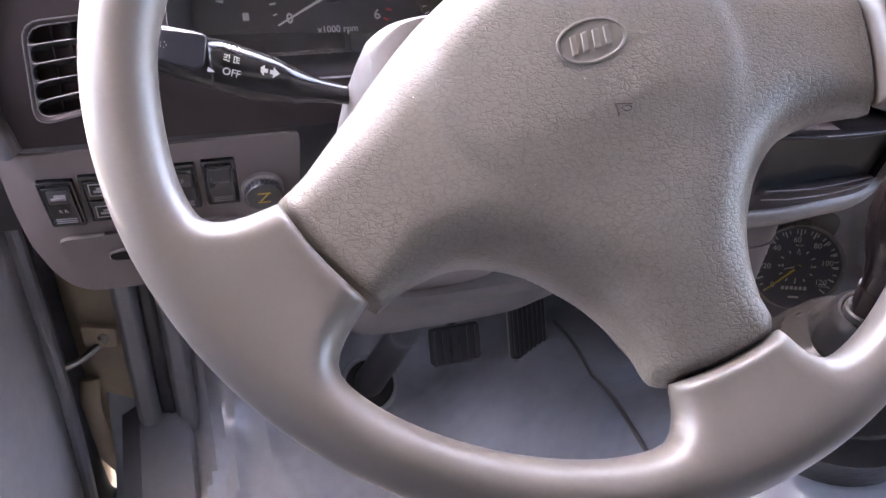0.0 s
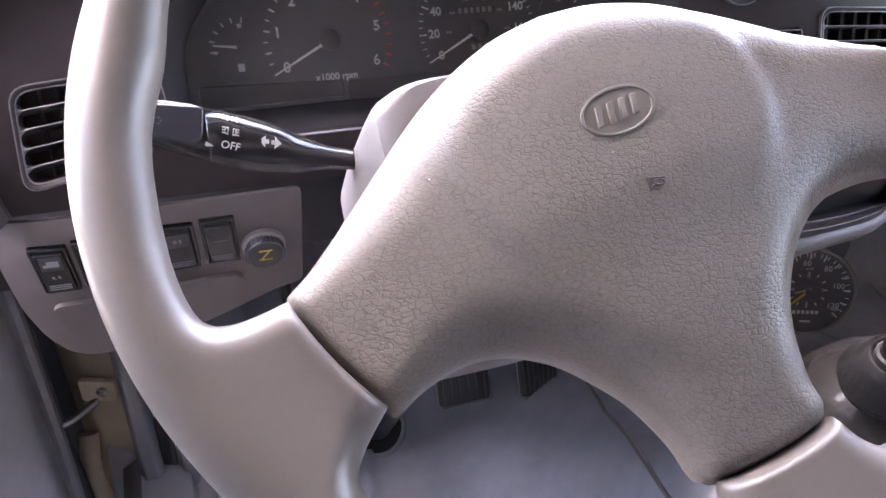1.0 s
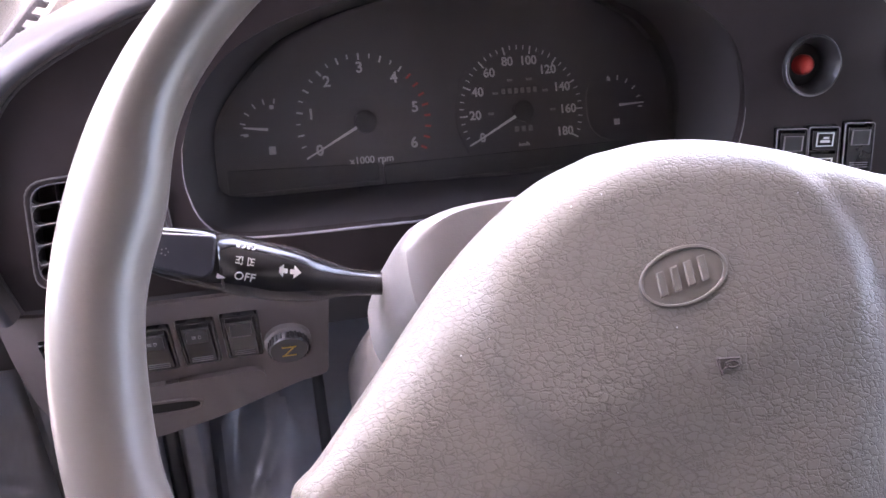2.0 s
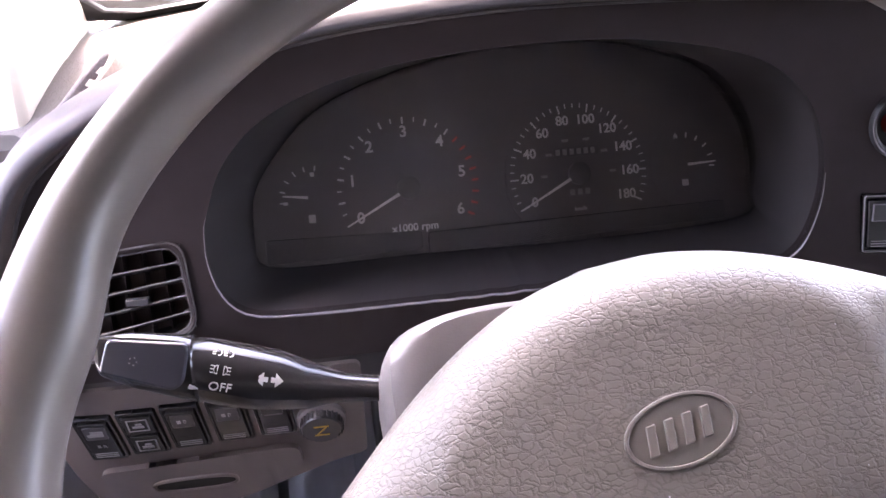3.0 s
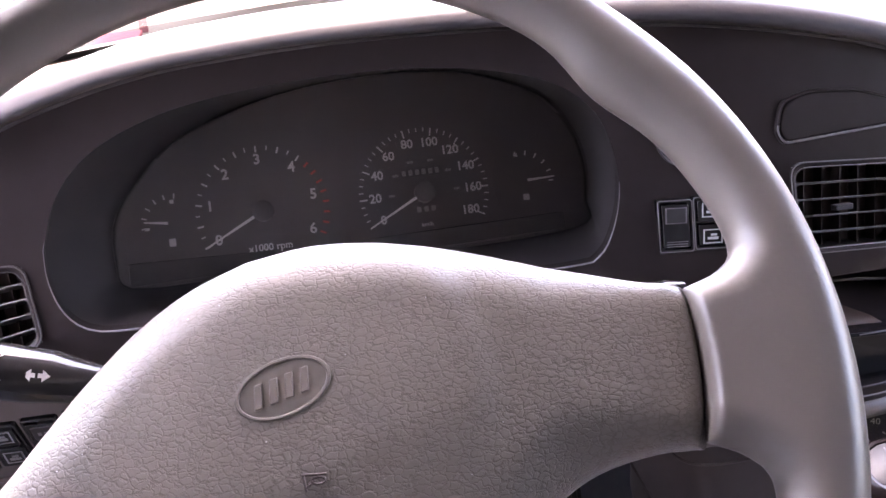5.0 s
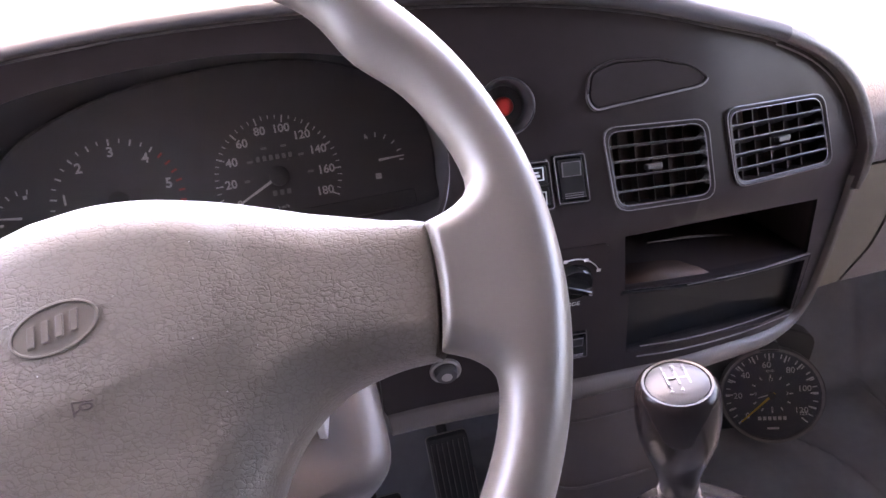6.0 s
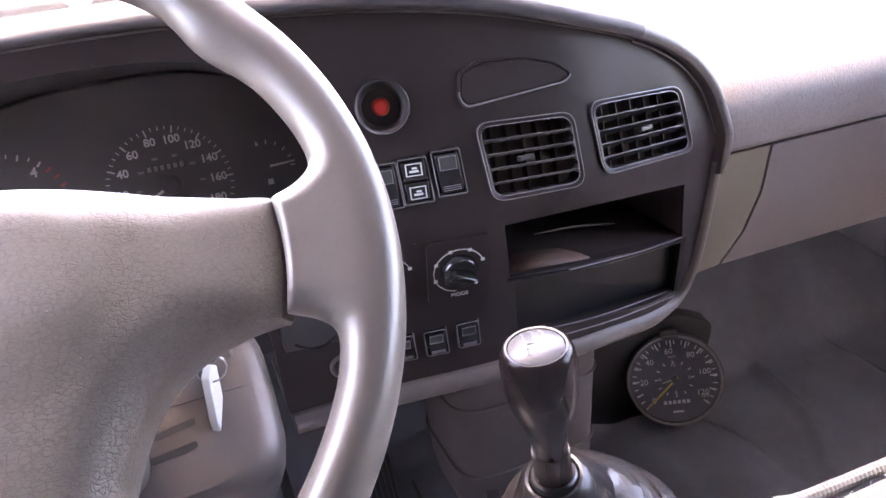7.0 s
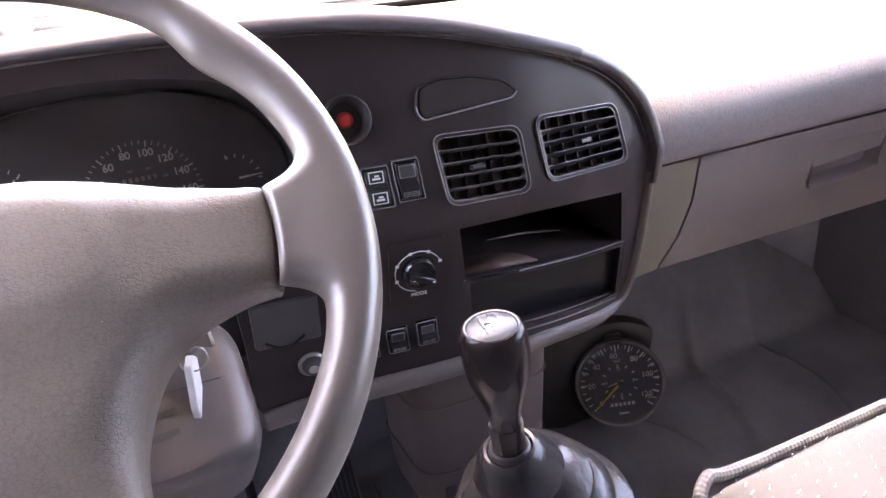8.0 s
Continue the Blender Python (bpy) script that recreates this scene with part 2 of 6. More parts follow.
def superloop(w, h, n=24, power=4.0):
    """A rounded rectangle of half sizes w and h, as (u, v)."""
    out = []
    for i in range(n):
        a = 2 * math.pi * i / n
        c, s = math.cos(a), math.sin(a)
        out.append((w * math.copysign(abs(c) ** (2 / power), c), h * math.copysign(abs(s) ** (2 / power), s)))
    return out


def roundrect(corners, r=0.004, k=4):
    """A polygon with its corners rounded by r."""
    out, n = [], len(corners)
    for i in range(n):
        p, a, b = Vector(corners[i]), Vector(corners[i - 1]), Vector(corners[(i + 1) % n])
        da, db = (a - p), (b - p)
        rr = min(r, da.length * 0.45, db.length * 0.45)
        s, e = p + da.normalized() * rr, p + db.normalized() * rr
        for j in range(k + 1):
            t = j / k
            q = (1 - t) ** 2 * s + 2 * t * (1 - t) * p + t * t * e
            out.append((q.x, q.y))
    return out


def polar(points, n, centre):
    """The closed outline through points, sampled at n even angles round centre."""
    cx, cy = centre
    pts = sorted((math.atan2(y - cy, x - cx), math.hypot(x - cx, y - cy)) for x, y in points)
    a = np.array([p[0] for p in pts])
    r = np.array([p[1] for p in pts])
    a, r = np.r_[a - 2 * math.pi, a, a + 2 * math.pi], np.r_[r, r, r]
    out = []
    for i in range(n):
        t = -math.pi + 2 * math.pi * i / n
        d = float(np.interp(t, a, r))
        out.append((cx + d * math.cos(t), cy + d * math.sin(t)))
    return out


def smoothline(points, n):
    """A Catmull-Rom line through points, n points a piece."""
    P = [Vector(p) for p in points]
    P = [2 * P[0] - P[1]] + P + [2 * P[-1] - P[-2]]
    out = []
    for i in range(1, len(P) - 2):
        for j in range(n):
            t = j / n
            a, b, c, d = P[i - 1], P[i], P[i + 1], P[i + 2]
            out.append(0.5 * (2 * b + (c - a) * t + (2 * a - 5 * b + 4 * c - d) * t * t + (3 * b - a - 3 * c + d) * t ** 3))
    return out + [P[-2]]


def tube(bm, line, r, n=12, flat=1.0):
    """A round bar along a line; r may be a number or one for each point."""
    P = [Vector(p) for p in line]
    rs = r if isinstance(r, (list, tuple)) else [r] * len(P)
    side = None
    loops = []
    for i, p in enumerate(P):
        d = (P[min(i + 1, len(P) - 1)] - P[max(i - 1, 0)]).normalized()
        side = (side - d * side.dot(d)).normalized() if side else d.orthogonal().normalized()
        up = d.cross(side)
        loops.append([p + rs[i] * (math.cos(2 * math.pi * k / n) * side + flat * math.sin(2 * math.pi * k / n) * up) for k in range(n)])
    return loft(bm, loops)


def lathe(bm, profile, origin, axis, n=32, start=None, caps=True):
    """Turns (radius, height) pairs about an axis."""
    o, ax = Vector(origin), Vector(axis).normalized()
    s = Vector(start).normalized() if start else ax.orthogonal().normalized()
    t = ax.cross(s)
    loops = [[o + ax * h + r * (math.cos(2 * math.pi * k / n) * s + math.sin(2 * math.pi * k / n) * t) for k in range(n)] for r, h in profile]
    return loft(bm, loops, caps=caps)


class Frame:
    """A flat frame of reference: origin, right, up; out points at the viewer."""

    def __init__(self, origin, right, up):
        self.o, self.u = Vector(origin), Vector(right).normalized()
        w = self.u.cross(Vector(up)).normalized()
        self.w, self.v = w, w.cross(self.u)

    def at(self, u, v, w=0.0):
        return self.o + self.u * u + self.v * v + self.w * w


def slab(bm, fr, outline, w0, w1, shrink=1.0):
    """A plate with the outline (u, v) between the heights w0 and w1 of a frame; the top may be smaller."""
    cx = sum(p[0] for p in outline) / len(outline)
    cy = sum(p[1] for p in outline) / len(outline)
    top = [(cx + (x - cx) * shrink, cy + (y - cy) * shrink) for x, y in outline]
    return loft(bm, [[fr.at(x, y, w0) for x, y in outline], [fr.at(x, y, w1) for x, y in top]])


def box(bm, fr, u0, u1, v0, v1, w0, w1):
    return slab(bm, fr, [(u0, v0), (u1, v0), (u1, v1), (u0, v1)], w0, w1)


def ringplate(bm, fr, outer, inner, w0, w1):
    """A flat frame between two outlines of equal counts."""
    return loft(bm, [[fr.at(x, y, w0) for x, y in outer], [fr.at(x, y, w1) for x, y in outer],
                     [fr.at(x, y, w1) for x, y in inner], [fr.at(x, y, w0) for x, y in inner]], caps=False, close=True)


def lettering(bm, text, fr, u, v, size, w=0.0, turn=0.0, thick=0.0002, bold=0.0):
    """Adds raised letters, centred at (u, v) of the frame, to a bmesh."""
    cu = bpy.data.curves.new("letters", "FONT")
    cu.body, cu.size, cu.align_x, cu.align_y, cu.extrude = text, size, "CENTER", "CENTER", thick
    cu.resolution_u, cu.offset = 3, size * bold
    ob = bpy.data.objects.new("letters", cu)
    scene.collection.objects.link(ob)
    me = bpy.data.meshes.new_from_object(ob.evaluated_get(bpy.context.evaluated_depsgraph_get()))
    c, s = math.cos(turn), math.sin(turn)
    count = len(bm.verts)
    bm.from_mesh(me)
    bm.verts.ensure_lookup_table()
    for vt in bm.verts[count:]:
        x, y, z = vt.co
        vt.co = fr.at(u + x * c - y * s, v + x * s + y * c, w + z)
    bpy.data.objects.remove(ob)
    bpy.data.curves.remove(cu)
    bpy.data.meshes.remove(me)
    return bm


def dash_y(x, z):
    """The face of the dashboard: how far ahead it lies at a width and a height."""
    y = float(np.interp(np.linspace(x - 0.028, x + 0.028, 9), [-0.35, -0.25, 0.1, 0.2, 0.33, 0.43, 0.56, 0.64, 0.70], [0.262, 0.252, 0.240, 0.232, 0.211, 0.208, 0.230, 0.268, 0.31]).mean())
    return y + (0.28 * (z - 0.65) if z > 0.61 else -0.0112 + 0.22 * (0.61 - z))


def face_frame(x, z):
    """A frame that lies on the dashboard's face at (x, z)."""
    o = Vector((x, dash_y(x, z), z))
    r = Vector((x + 0.02, dash_y(x + 0.02, z), z)) - Vector((x - 0.02, dash_y(x - 0.02, z), z))
    u = Vector((x, dash_y(x, z + 0.012), z + 0.012)) - Vector((x, dash_y(x, z - 0.012), z - 0.012))
    return Frame(o, r, u)


def inside(p, loop):
    hit = False
    for i, (x, z) in enumerate(loop):
        x0, z0 = loop[i - 1]
        if (z > p.z) != (z0 > p.z) and p.x < (x0 - x) * (p.z - z) / (z0 - z) + x:
            hit = not hit
    return hit


def panel(outline, holes, thick, place, cuts_x=(), cuts_z=()):
    """A bent plate: an outline in (x, z) with holes, laid onto place(x, z, depth)."""
    pts, edges = [], []
    for loop in (outline, *holes):
        n = len(pts)
        pts += [Vector((x, z)) for x, z in loop]
        edges += [(n + i, n + (i + 1) % len(loop)) for i in range(len(loop))]
    pts += [Vector((x, z)) for x in cuts_x for z in cuts_z]
    co, _, tris, *_ = delaunay_2d_cdt(pts, edges, [], 0, 1e-6)
    bm = bmesh.new()
    keep = []
    for t in tris:
        c = sum((co[i] for i in t), Vector((0, 0))) / len(t)
        c = Vector((c.x, 0, c.y))
        if inside(c, outline) and not any(inside(c, h) for h in holes):
            keep.append(t)
    used = sorted({i for t in keep for i in t})
    front = {i: bm.verts.new(place(co[i].x, co[i].y, 0.0)) for i in used}
    back = {i: bm.verts.new(place(co[i].x, co[i].y, thick)) for i in used}
    count = {}
    for t in keep:
        bm.faces.new([front[i] for i in t])
        bm.faces.new([back[i] for i in reversed(t)])
        for k in range(len(t)):
            e = (t[k - 1], t[k])
            count.setdefault(tuple(sorted(e)), []).append(e)
    for es in count.values():
        if len(es) == 1:
            a, b = es[0]
            bm.faces.new((front[a], front[b], back[b], back[a]))
    return bm


def steps(a, b, d):
    return [a + d * i for i in range(1, int((b - a) / d))]

# ---------------------------------------------------------------- dashboard
dash = thing("dashboard", (0.2, 0.3, 0.40), "taupe moulded plastic dashboard with a dark brown fascia", "dashboard")
ARCH = [(-0.269, 0.566), (-0.274, 0.61), (-0.270, 0.650), (-0.258, 0.687), (-0.233, 0.713), (-0.178, 0.740), (-0.124, 0.757), (-0.085, 0.7655), (-0.05, 0.770),
        (0.02, 0.775), (0.10, 0.776), (0.20, 0.774), (0.29, 0.768), (0.37, 0.755), (0.44, 0.736), (0.50, 0.717), (0.548, 0.692), (0.580, 0.660), (0.596, 0.622),
        (0.603, 0.585), (0.606, 0.562)]
FOOT = [(0.608, 0.545), (0.612, 0.50), (0.6135, 0.465), (0.611, 0.440), (0.603, 0.421), (0.590, 0.412), (0.572, 0.4105), (0.53, 0.4145), (0.45, 0.424), (0.36, 0.429), (0.28, 0.4285), (0.20, 0.4235), (0.155, 0.420)]
arch = [(p.x, p.y) for p in smoothline([(x, z, 0) for x, z in ARCH], 4)]
BEZEL = [(-0.160, 0.668), (-0.161, 0.647), (-0.155, 0.626), (-0.141, 0.6135), (-0.114, 0.6105), (-0.044, 0.611), (0.10, 0.614), (0.187, 0.6175),
         (0.203, 0.622), (0.213, 0.637), (0.2195, 0.662), (0.218, 0.69), (0.205, 0.72), (0.17, 0.742), (0.10, 0.754), (0.02, 0.754), (-0.06, 0.745), (-0.115, 0.726), (-0.145, 0.70)]
CORE = (0.035, 0.672)
bezel = polar([(p.x, p.y) for p in smoothline([(x, z, 0) for x, z in BEZEL + BEZEL[:1]], 8)], 240, CORE)
VENTS = {"left": [(-0.249, 0.654), (-0.174, 0.661), (-0.171, 0.606), (-0.252, 0.587)],
         "mid": [(0.336, 0.676), (0.424, 0.671), (0.426, 0.610), (0.341, 0.613)],
         "right": [(0.441, 0.675), (0.546, 0.668), (0.553, 0.608), (0.446, 0.613)]}
LID = [(0.331, 0.716), (0.350, 0.722), (0.385, 0.720), (0.415, 0.711), (0.428, 0.700), (0.421, 0.695), (0.332, 0.689), (0.327, 0.697)]
SLOT_UP = [(0.352, 0.588), (0.556, 0.571), (0.574, 0.503), (0.361, 0.530)]
SLOT_LOW = [(0.366, 0.522), (0.575, 0.494), (0.584, 0.424), (0.374, 0.452)]
BUTTONS = {"a": (0.257, 0.639), "b": (0.2815, 0.640), "c": (0.309, 0.6425)}
HAZ = (0.267, 0.699)
LOWER = [(0.262, 0.474), (0.292, 0.474), (0.322, 0.476)]


def disc(c, r, n=28):
    return [(c[0] + r * math.cos(2 * math.pi * k / n), c[1] + r * math.sin(2 * math.pi * k / n)) for k in range(n)]


def block(c, w, h, lean=0.0, r=0.002):
    (x, z) = c
    return roundrect([(x - w + lean * h, z - h), (x + w + lean * h, z - h), (x + w - lean * h, z + h), (x - w - lean * h, z + h)], r, 3)


def on_dash(x, z, depth):
    return (x, dash_y(x, z) + depth, z)


foot = [(p.x, p.y) for p in smoothline([(x, z, 0) for x, z in FOOT], 4)]
outline = [*arch, *foot, (0.152, 0.428), (0.150, 0.50), (0.146, 0.556), (0.136, 0.570), (0.06, 0.571), (-0.08, 0.569)]
holes = [bezel, *(roundrect(v, 0.012, 5) for v in VENTS.values()), SLOT_UP, SLOT_LOW,
         *(block(c, 0.0125, 0.019, 0.06) for c in BUTTONS.values()), disc(HAZ, 0.0185), *(block(c, 0.011, 0.016, 0.1) for c in LOWER),
         disc((0.208, 0.468), 0.013)]
part("fascia", panel(outline, holes, 0.006, on_dash, steps(-0.3, 0.66, 0.0125), steps(0.41, 0.80, 0.02) + [0.61]), FASCIA, dash, "dark brown satin plastic fascia")

# rolled vinyl edge of the hood, running round the arch and back to the windscreen
PROFILE = [(-0.003, 0.008), (0.000, -0.002), (0.0025, -0.007), (0.0060, -0.0115), (0.013, -0.0135), (0.025, -0.008), (0.030, 0.003), (0.032, 0.02), (0.028, 0.06), (0.006, 0.12), (-0.032, 0.20)]
loops, unders, rim_in = [], [], []
brow = [p for p in arch if p[1] > 0.566 or p[0] < 0.5]
for i, (x, z) in enumerate(brow):
    a, b = brow[max(i - 1, 0)], brow[min(i + 1, len(brow) - 1)]
    n = Vector((-(b[1] - a[1]), b[0] - a[0])).normalized()
    wide = float(np.interp(x, [-0.25, -0.18, -0.05, 0.08, 0.30, 0.50, 0.60], [0.55, 0.50, 0.46, 0.50, 0.62, 0.52, 0.50]))
    cut = float(np.interp(x, [-0.20, -0.08, 0.50, 0.58], [0.22, 1.0, 1.0, 0.25]))
    slim = float(np.interp(x, [0.25, 0.45], [1.0, 0.3]))
    if x > 0.5:
        wide *= min(1.0, 0.45 + max(0.0, z - 0.566) / 0.03)
    profile = [(p.x, p.y) for p in smoothline([(o * (slim if k < 4 else 1.0), d, 0) for k, (o, d) in enumerate(PROFILE)], 3)]
    row = [(x + n.x * o * wide, dash_y(min(x, 0.62), z) + (d if d < 0.03 else 0.02 + (d - 0.02) * cut), z + n.y * (o if d < 0.03 else o - (1 - cut) * (d - 0.02) * 0.12) * wide) for o, d in profile]
    unders.append(row[:10])
    rim_in.append((x - n.x * 0.0035, dash_y(min(x, 0.62), z) - 0.0012, z - n.y * 0.0035))
    loops.append(row[9:])
split = next(i for i, (x, z) in enumerate(brow) if x > 0.49)
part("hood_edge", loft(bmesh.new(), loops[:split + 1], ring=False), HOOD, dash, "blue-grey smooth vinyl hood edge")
bm = loft(bmesh.new(), loops[split:], ring=False)
tip = unders[-1] + loops[-1][1:]
mid = sum((Vector(p) for p in tip), Vector()) / len(tip)
loft(bm, [tip, [Vector(p).lerp(mid, 0.25) + Vector((0, 0.002, -0.004)) for p in tip], [Vector(p).lerp(mid, 0.7) + Vector((0, 0.004, -0.006)) for p in tip]], caps=False)
bm.faces.new([bm.verts.new(Vector(p).lerp(mid, 0.7) + Vector((0, 0.004, -0.006))) for p in tip])
part("hood_end", bm, HOODEND, dash, "grained grey vinyl end of the hood")
part("hood_underside", loft(bmesh.new(), unders, ring=False), UNDER, dash, "underside of the hood edge, darkened for shade")
bead = [(x, dash_y(min(x, 0.62), z) - 0.0005, z - 0.001) for x, z in brow[:split + 1]]
part("hood_bead", tube(bmesh.new(), bead, 0.0016, 8), SLAT, dash, "thin brown bead under the hood")
bead = rim_in[split:-6]
part("fascia_edge", tube(bmesh.new(), bead, 0.0010, 8), EDGE, dash, "thin pale edge of the fascia")

# deck between the hood and the windscreen
def screen_y(x):
    """Plan line of the curved windscreen's foot."""
    return 0.87 - 0.27 * min(1.15, abs(x - 0.5) / 0.80) ** 2.2


bm = bmesh.new()
rows = []
for x in np.linspace(-0.33, 1.33, 56):
    hump = float(np.interp(x, [-0.33, -0.30, -0.22, 0.1, 0.4, 0.56, 0.66, 0.75, 1.3], [0.64, 0.655, 0.705, 0.772, 0.768, 0.695, 0.645, 0.63, 0.63]))
    y1 = screen_y(x) + 0.015
    rows.append([(x, 0.31 + (y1 - 0.31) * k, hump * (1 - q) + q * 0.711 - 0.004) for k, q in ((0.0, 0.0), (0.12, 0.08), (0.3, 0.28), (0.5, 0.55), (0.7, 0.82), (0.85, 0.96), (1.0, 1.0))])
loft(bm, rows, ring=False)
part("deck", bm, TOP, dash, "sunlit grey vinyl dashboard deck")

# lower knee panel beside the column, with a shallow drawer
KNEE = [(-0.289, 0.562), (-0.288, 0.51), (-0.2845, 0.472), (-0.275, 0.443), (-0.263, 0.425), (-0.247, 0.4165), (-0.21, 0.417), (-0.15, 0.438), (-0.10, 0.462), (-0.078, 0.468), (-0.078, 0.5655), (-0.15, 0.564)]
SWITCHES = [(-0.2525, 0.5165), (-0.2245, 0.519), (-0.1965, 0.5205), (-0.1675, 0.5225), (-0.1385, 0.524)]


def dense(loop, d=0.01):
    """The same outline with its long edges divided."""
    out = []
    for a, b in zip(loop, loop[1:] + loop[:1]):
        n = max(1, round(math.hypot(b[0] - a[0], b[1] - a[1]) / d))
        out += [(a[0] + (b[0] - a[0]) * k / n, a[1] + (b[1] - a[1]) * k / n) for k in range(n)]
    return out


def on_knee(x, z, depth):
    return (x, dash_y(x, z) - 0.004 + depth + max(0, -0.255 - x) ** 2 * 7, z)


part("knee_panel", panel(dense(roundrect(KNEE, 0.006, 3)), [block(c, 0.0130, 0.0235, 0.05) for c in SWITCHES], 0.004, on_knee, steps(-0.3, -0.06, 0.02), steps(0.40, 0.58, 0.03)), SHADED_KNEE, dash, "taupe knee panel, browned for shade")
DRAW = roundrect([(-0.2655, 0.481), (-0.125, 0.489), (-0.125, 0.458), (-0.16, 0.438), (-0.21, 0.4225), (-0.246, 0.4225)], 0.012, 5)
bm = panel(dense(DRAW), [], 0.006, lambda x, z, d: (on_knee(x, z, d)[0], on_knee(x, z, d)[1] - 0.005, z), steps(-0.3, -0.06, 0.02))
part("drawer_front", bm, SHADED_KNEE, dash, "closed taupe drawer front")
fr = face_frame(-0.201, 0.4615)
# a flat dark plate stands for the shade inside the recess
part("finger_hole_shade", slab(bmesh.new(), fr, superloop(0.028, 0.0068, 32, 3.0), 0.003, 0.0092), BLANK, dash, "dark plate painted as the finger hole's shade")
part("finger_lip", tube(bmesh.new(), [fr.at(x * 1.03, y * 1.06, 0.0094) for x, y in superloop(0.028, 0.0068, 32, 3.0) + [(0.028, 0.0)]], 0.0014, 8), SHADED_KNEE, dash, "rounded lip of the finger hole")

# one taupe strip down beside the centre panel, round its corner and along under it
bm = bmesh.new()
loops = []
run = [(0.603, 0.580), (0.606, 0.562), *foot]
for i, (x, z) in enumerate(run):
    p, q = run[max(i - 1, 0)], run[min(i + 1, len(run) - 1)]
    n = Vector((-(q[1] - p[1]), q[0] - p[0])).normalized()
    w = float(np.interp(x, [0.30, 0.56, 0.60], [0.030, 0.024, 0.013])) if z < 0.45 else 0.013
    down = 1.0 if z < 0.45 else 0.0
    y = dash_y(x, z)
    loops.append([(x + n.x * o, y + d, z + n.y * o) for o, d in ((-0.003, 0.004), (-0.0005, -0.004), (0.12 * w, -0.0065), (0.4 * w, -0.007), (0.75 * w, -0.003 + 0.002 * down), (w, 0.006 + 0.004 * down), (w + 0.004, 0.03), (w + 0.012, 0.1), (-0.003, 0.1))])
part("frame_strip", loft(bm, loops), STRIP, dash, "brown-taupe moulded strip round the lower centre panel", bevel=0.0008)

# passenger side: padded roll, glovebox and infill
PADP = [(0.66, 0.722), (0.56, 0.7195), (0.48, 0.714), (0.41, 0.704), (0.365, 0.692), (0.328, 0.672), (0.303, 0.645), (0.290, 0.612), (0.288, 0.585), (0.292, 0.565), (0.302, 0.559), (0.34, 0.556)]
xs = [0.588, 0.605, 0.618, 0.628, 0.645, 0.67, 0.70, 0.75, 0.82, 0.90, 1.0, 1.1, 1.2, 1.3]
loops = []
for x in xs:
    k = min(1.0, max(0.0, 1 - (x - 0.618) / 0.06)) ** 2
    loops.append([(x, y + 0.012 * k, z - 0.010 * k + 0.02 * (x - 0.65) * (z - 0.56) / 0.14) for y, z in (tuple(p) [:2] for p in smoothline([(a, b, 0) for a, b in PADP], 3))])
part("passenger_pad", loft(bmesh.new(), loops, ring=False), TOP, dash, "wide grey grained vinyl roll over the glovebox")


def glove(x, z, depth):
    return (x, float(np.interp(z, [0.36, 0.40, 0.46, 0.52, 0.56], [0.355, 0.325, 0.306, 0.300, 0.297])) + depth, z)


part("infill_panel", panel([(0.622, 0.557), (0.7265, 0.5565), (0.7225, 0.50), (0.708, 0.45), (0.69, 0.405), (0.63, 0.40)], [], 0.005, glove, steps(0.6, 0.74, 0.03), steps(0.4, 0.56, 0.025)), YELLOWED, dash, "yellowish taupe infill panel")
HANDLE = roundrect([(0.928, 0.472), (1.062, 0.478), (1.085, 0.528), (0.938, 0.534)], 0.006, 4)
door = part("glovebox_door", panel(roundrect([(0.7305, 0.5565), (1.30, 0.556), (1.30, 0.40), (0.694, 0.405), (0.712, 0.45), (0.7265, 0.50)], 0.003, 2), [HANDLE], 0.006, glove, steps(0.7, 1.3, 0.05), steps(0.4, 0.56, 0.02)), TAUPE, dash, "closed taupe glovebox lid")
part("lid_edge", tube(bmesh.new(), [(x, 0.2975, 0.5555) for x in (0.733, 0.9, 1.1, 1.29)], 0.0016, 8), TAUPE, door, "rounded upper edge")
gf = Frame((1.005, 0.302, 0.503), (1, 0, 0), (0, 0.1, 1))
well = [[gf.at((x - 1.005) * k, (z - 0.503) * j, d) for x, z in HANDLE] for k, j, d in ((1.0, 1.0, 0.0005), (0.985, 0.96, -0.004), (0.96, 0.88, -0.012), (0.90, 0.70, -0.018))]
bm = loft(bmesh.new(), well, caps=False)
bm.faces.new([bm.verts.new(p) for p in well[-1]])
part("handle_well", bm, TAUPE, door, "scooped finger well")
bm = slab(bmesh.new(), gf, roundrect([(-0.0745, -0.004), (0.0655, 0.002), (0.0775, 0.0245), (-0.0655, 0.0300)], 0.004, 4), -0.012, 0.0012, 0.985)
part("handle", bm, TAUPE, door, "taupe pull flap", bevel=0.0018, segments=3)
part("handle_lip", tube(bmesh.new(), smoothline([gf.at(-0.076, -0.026, 0.0), gf.at(-0.072, -0.0305, 0.001), gf.at(-0.01, -0.0285, 0.0015), gf.at(0.052, -0.0255, 0.001), gf.at(0.060, -0.020, 0.0)], 5), 0.0022, 10), TAUPE, door, "rounded lower lip")

bm = loft(bmesh.new(), [[(x, y, z) for y, z in ((0.332, 0.402), (0.36, 0.394), (0.45, 0.388), (0.62, 0.384), (0.62, 0.392), (0.36, 0.402))] for x in np.linspace(0.63, 1.30, 8)])
part("underside", bm, DARKTRIM, dash, "dark underside of the glovebox", bevel=0.001)

# dark under-dash closure
bm = bmesh.new()
fr = Frame((0.5, 0.60, 0.45), (1, 0, 0), (0, 0, 1))
box(bm, fr, -1.0, 0.8, -0.04, 0.22, -0.05, 0.20)
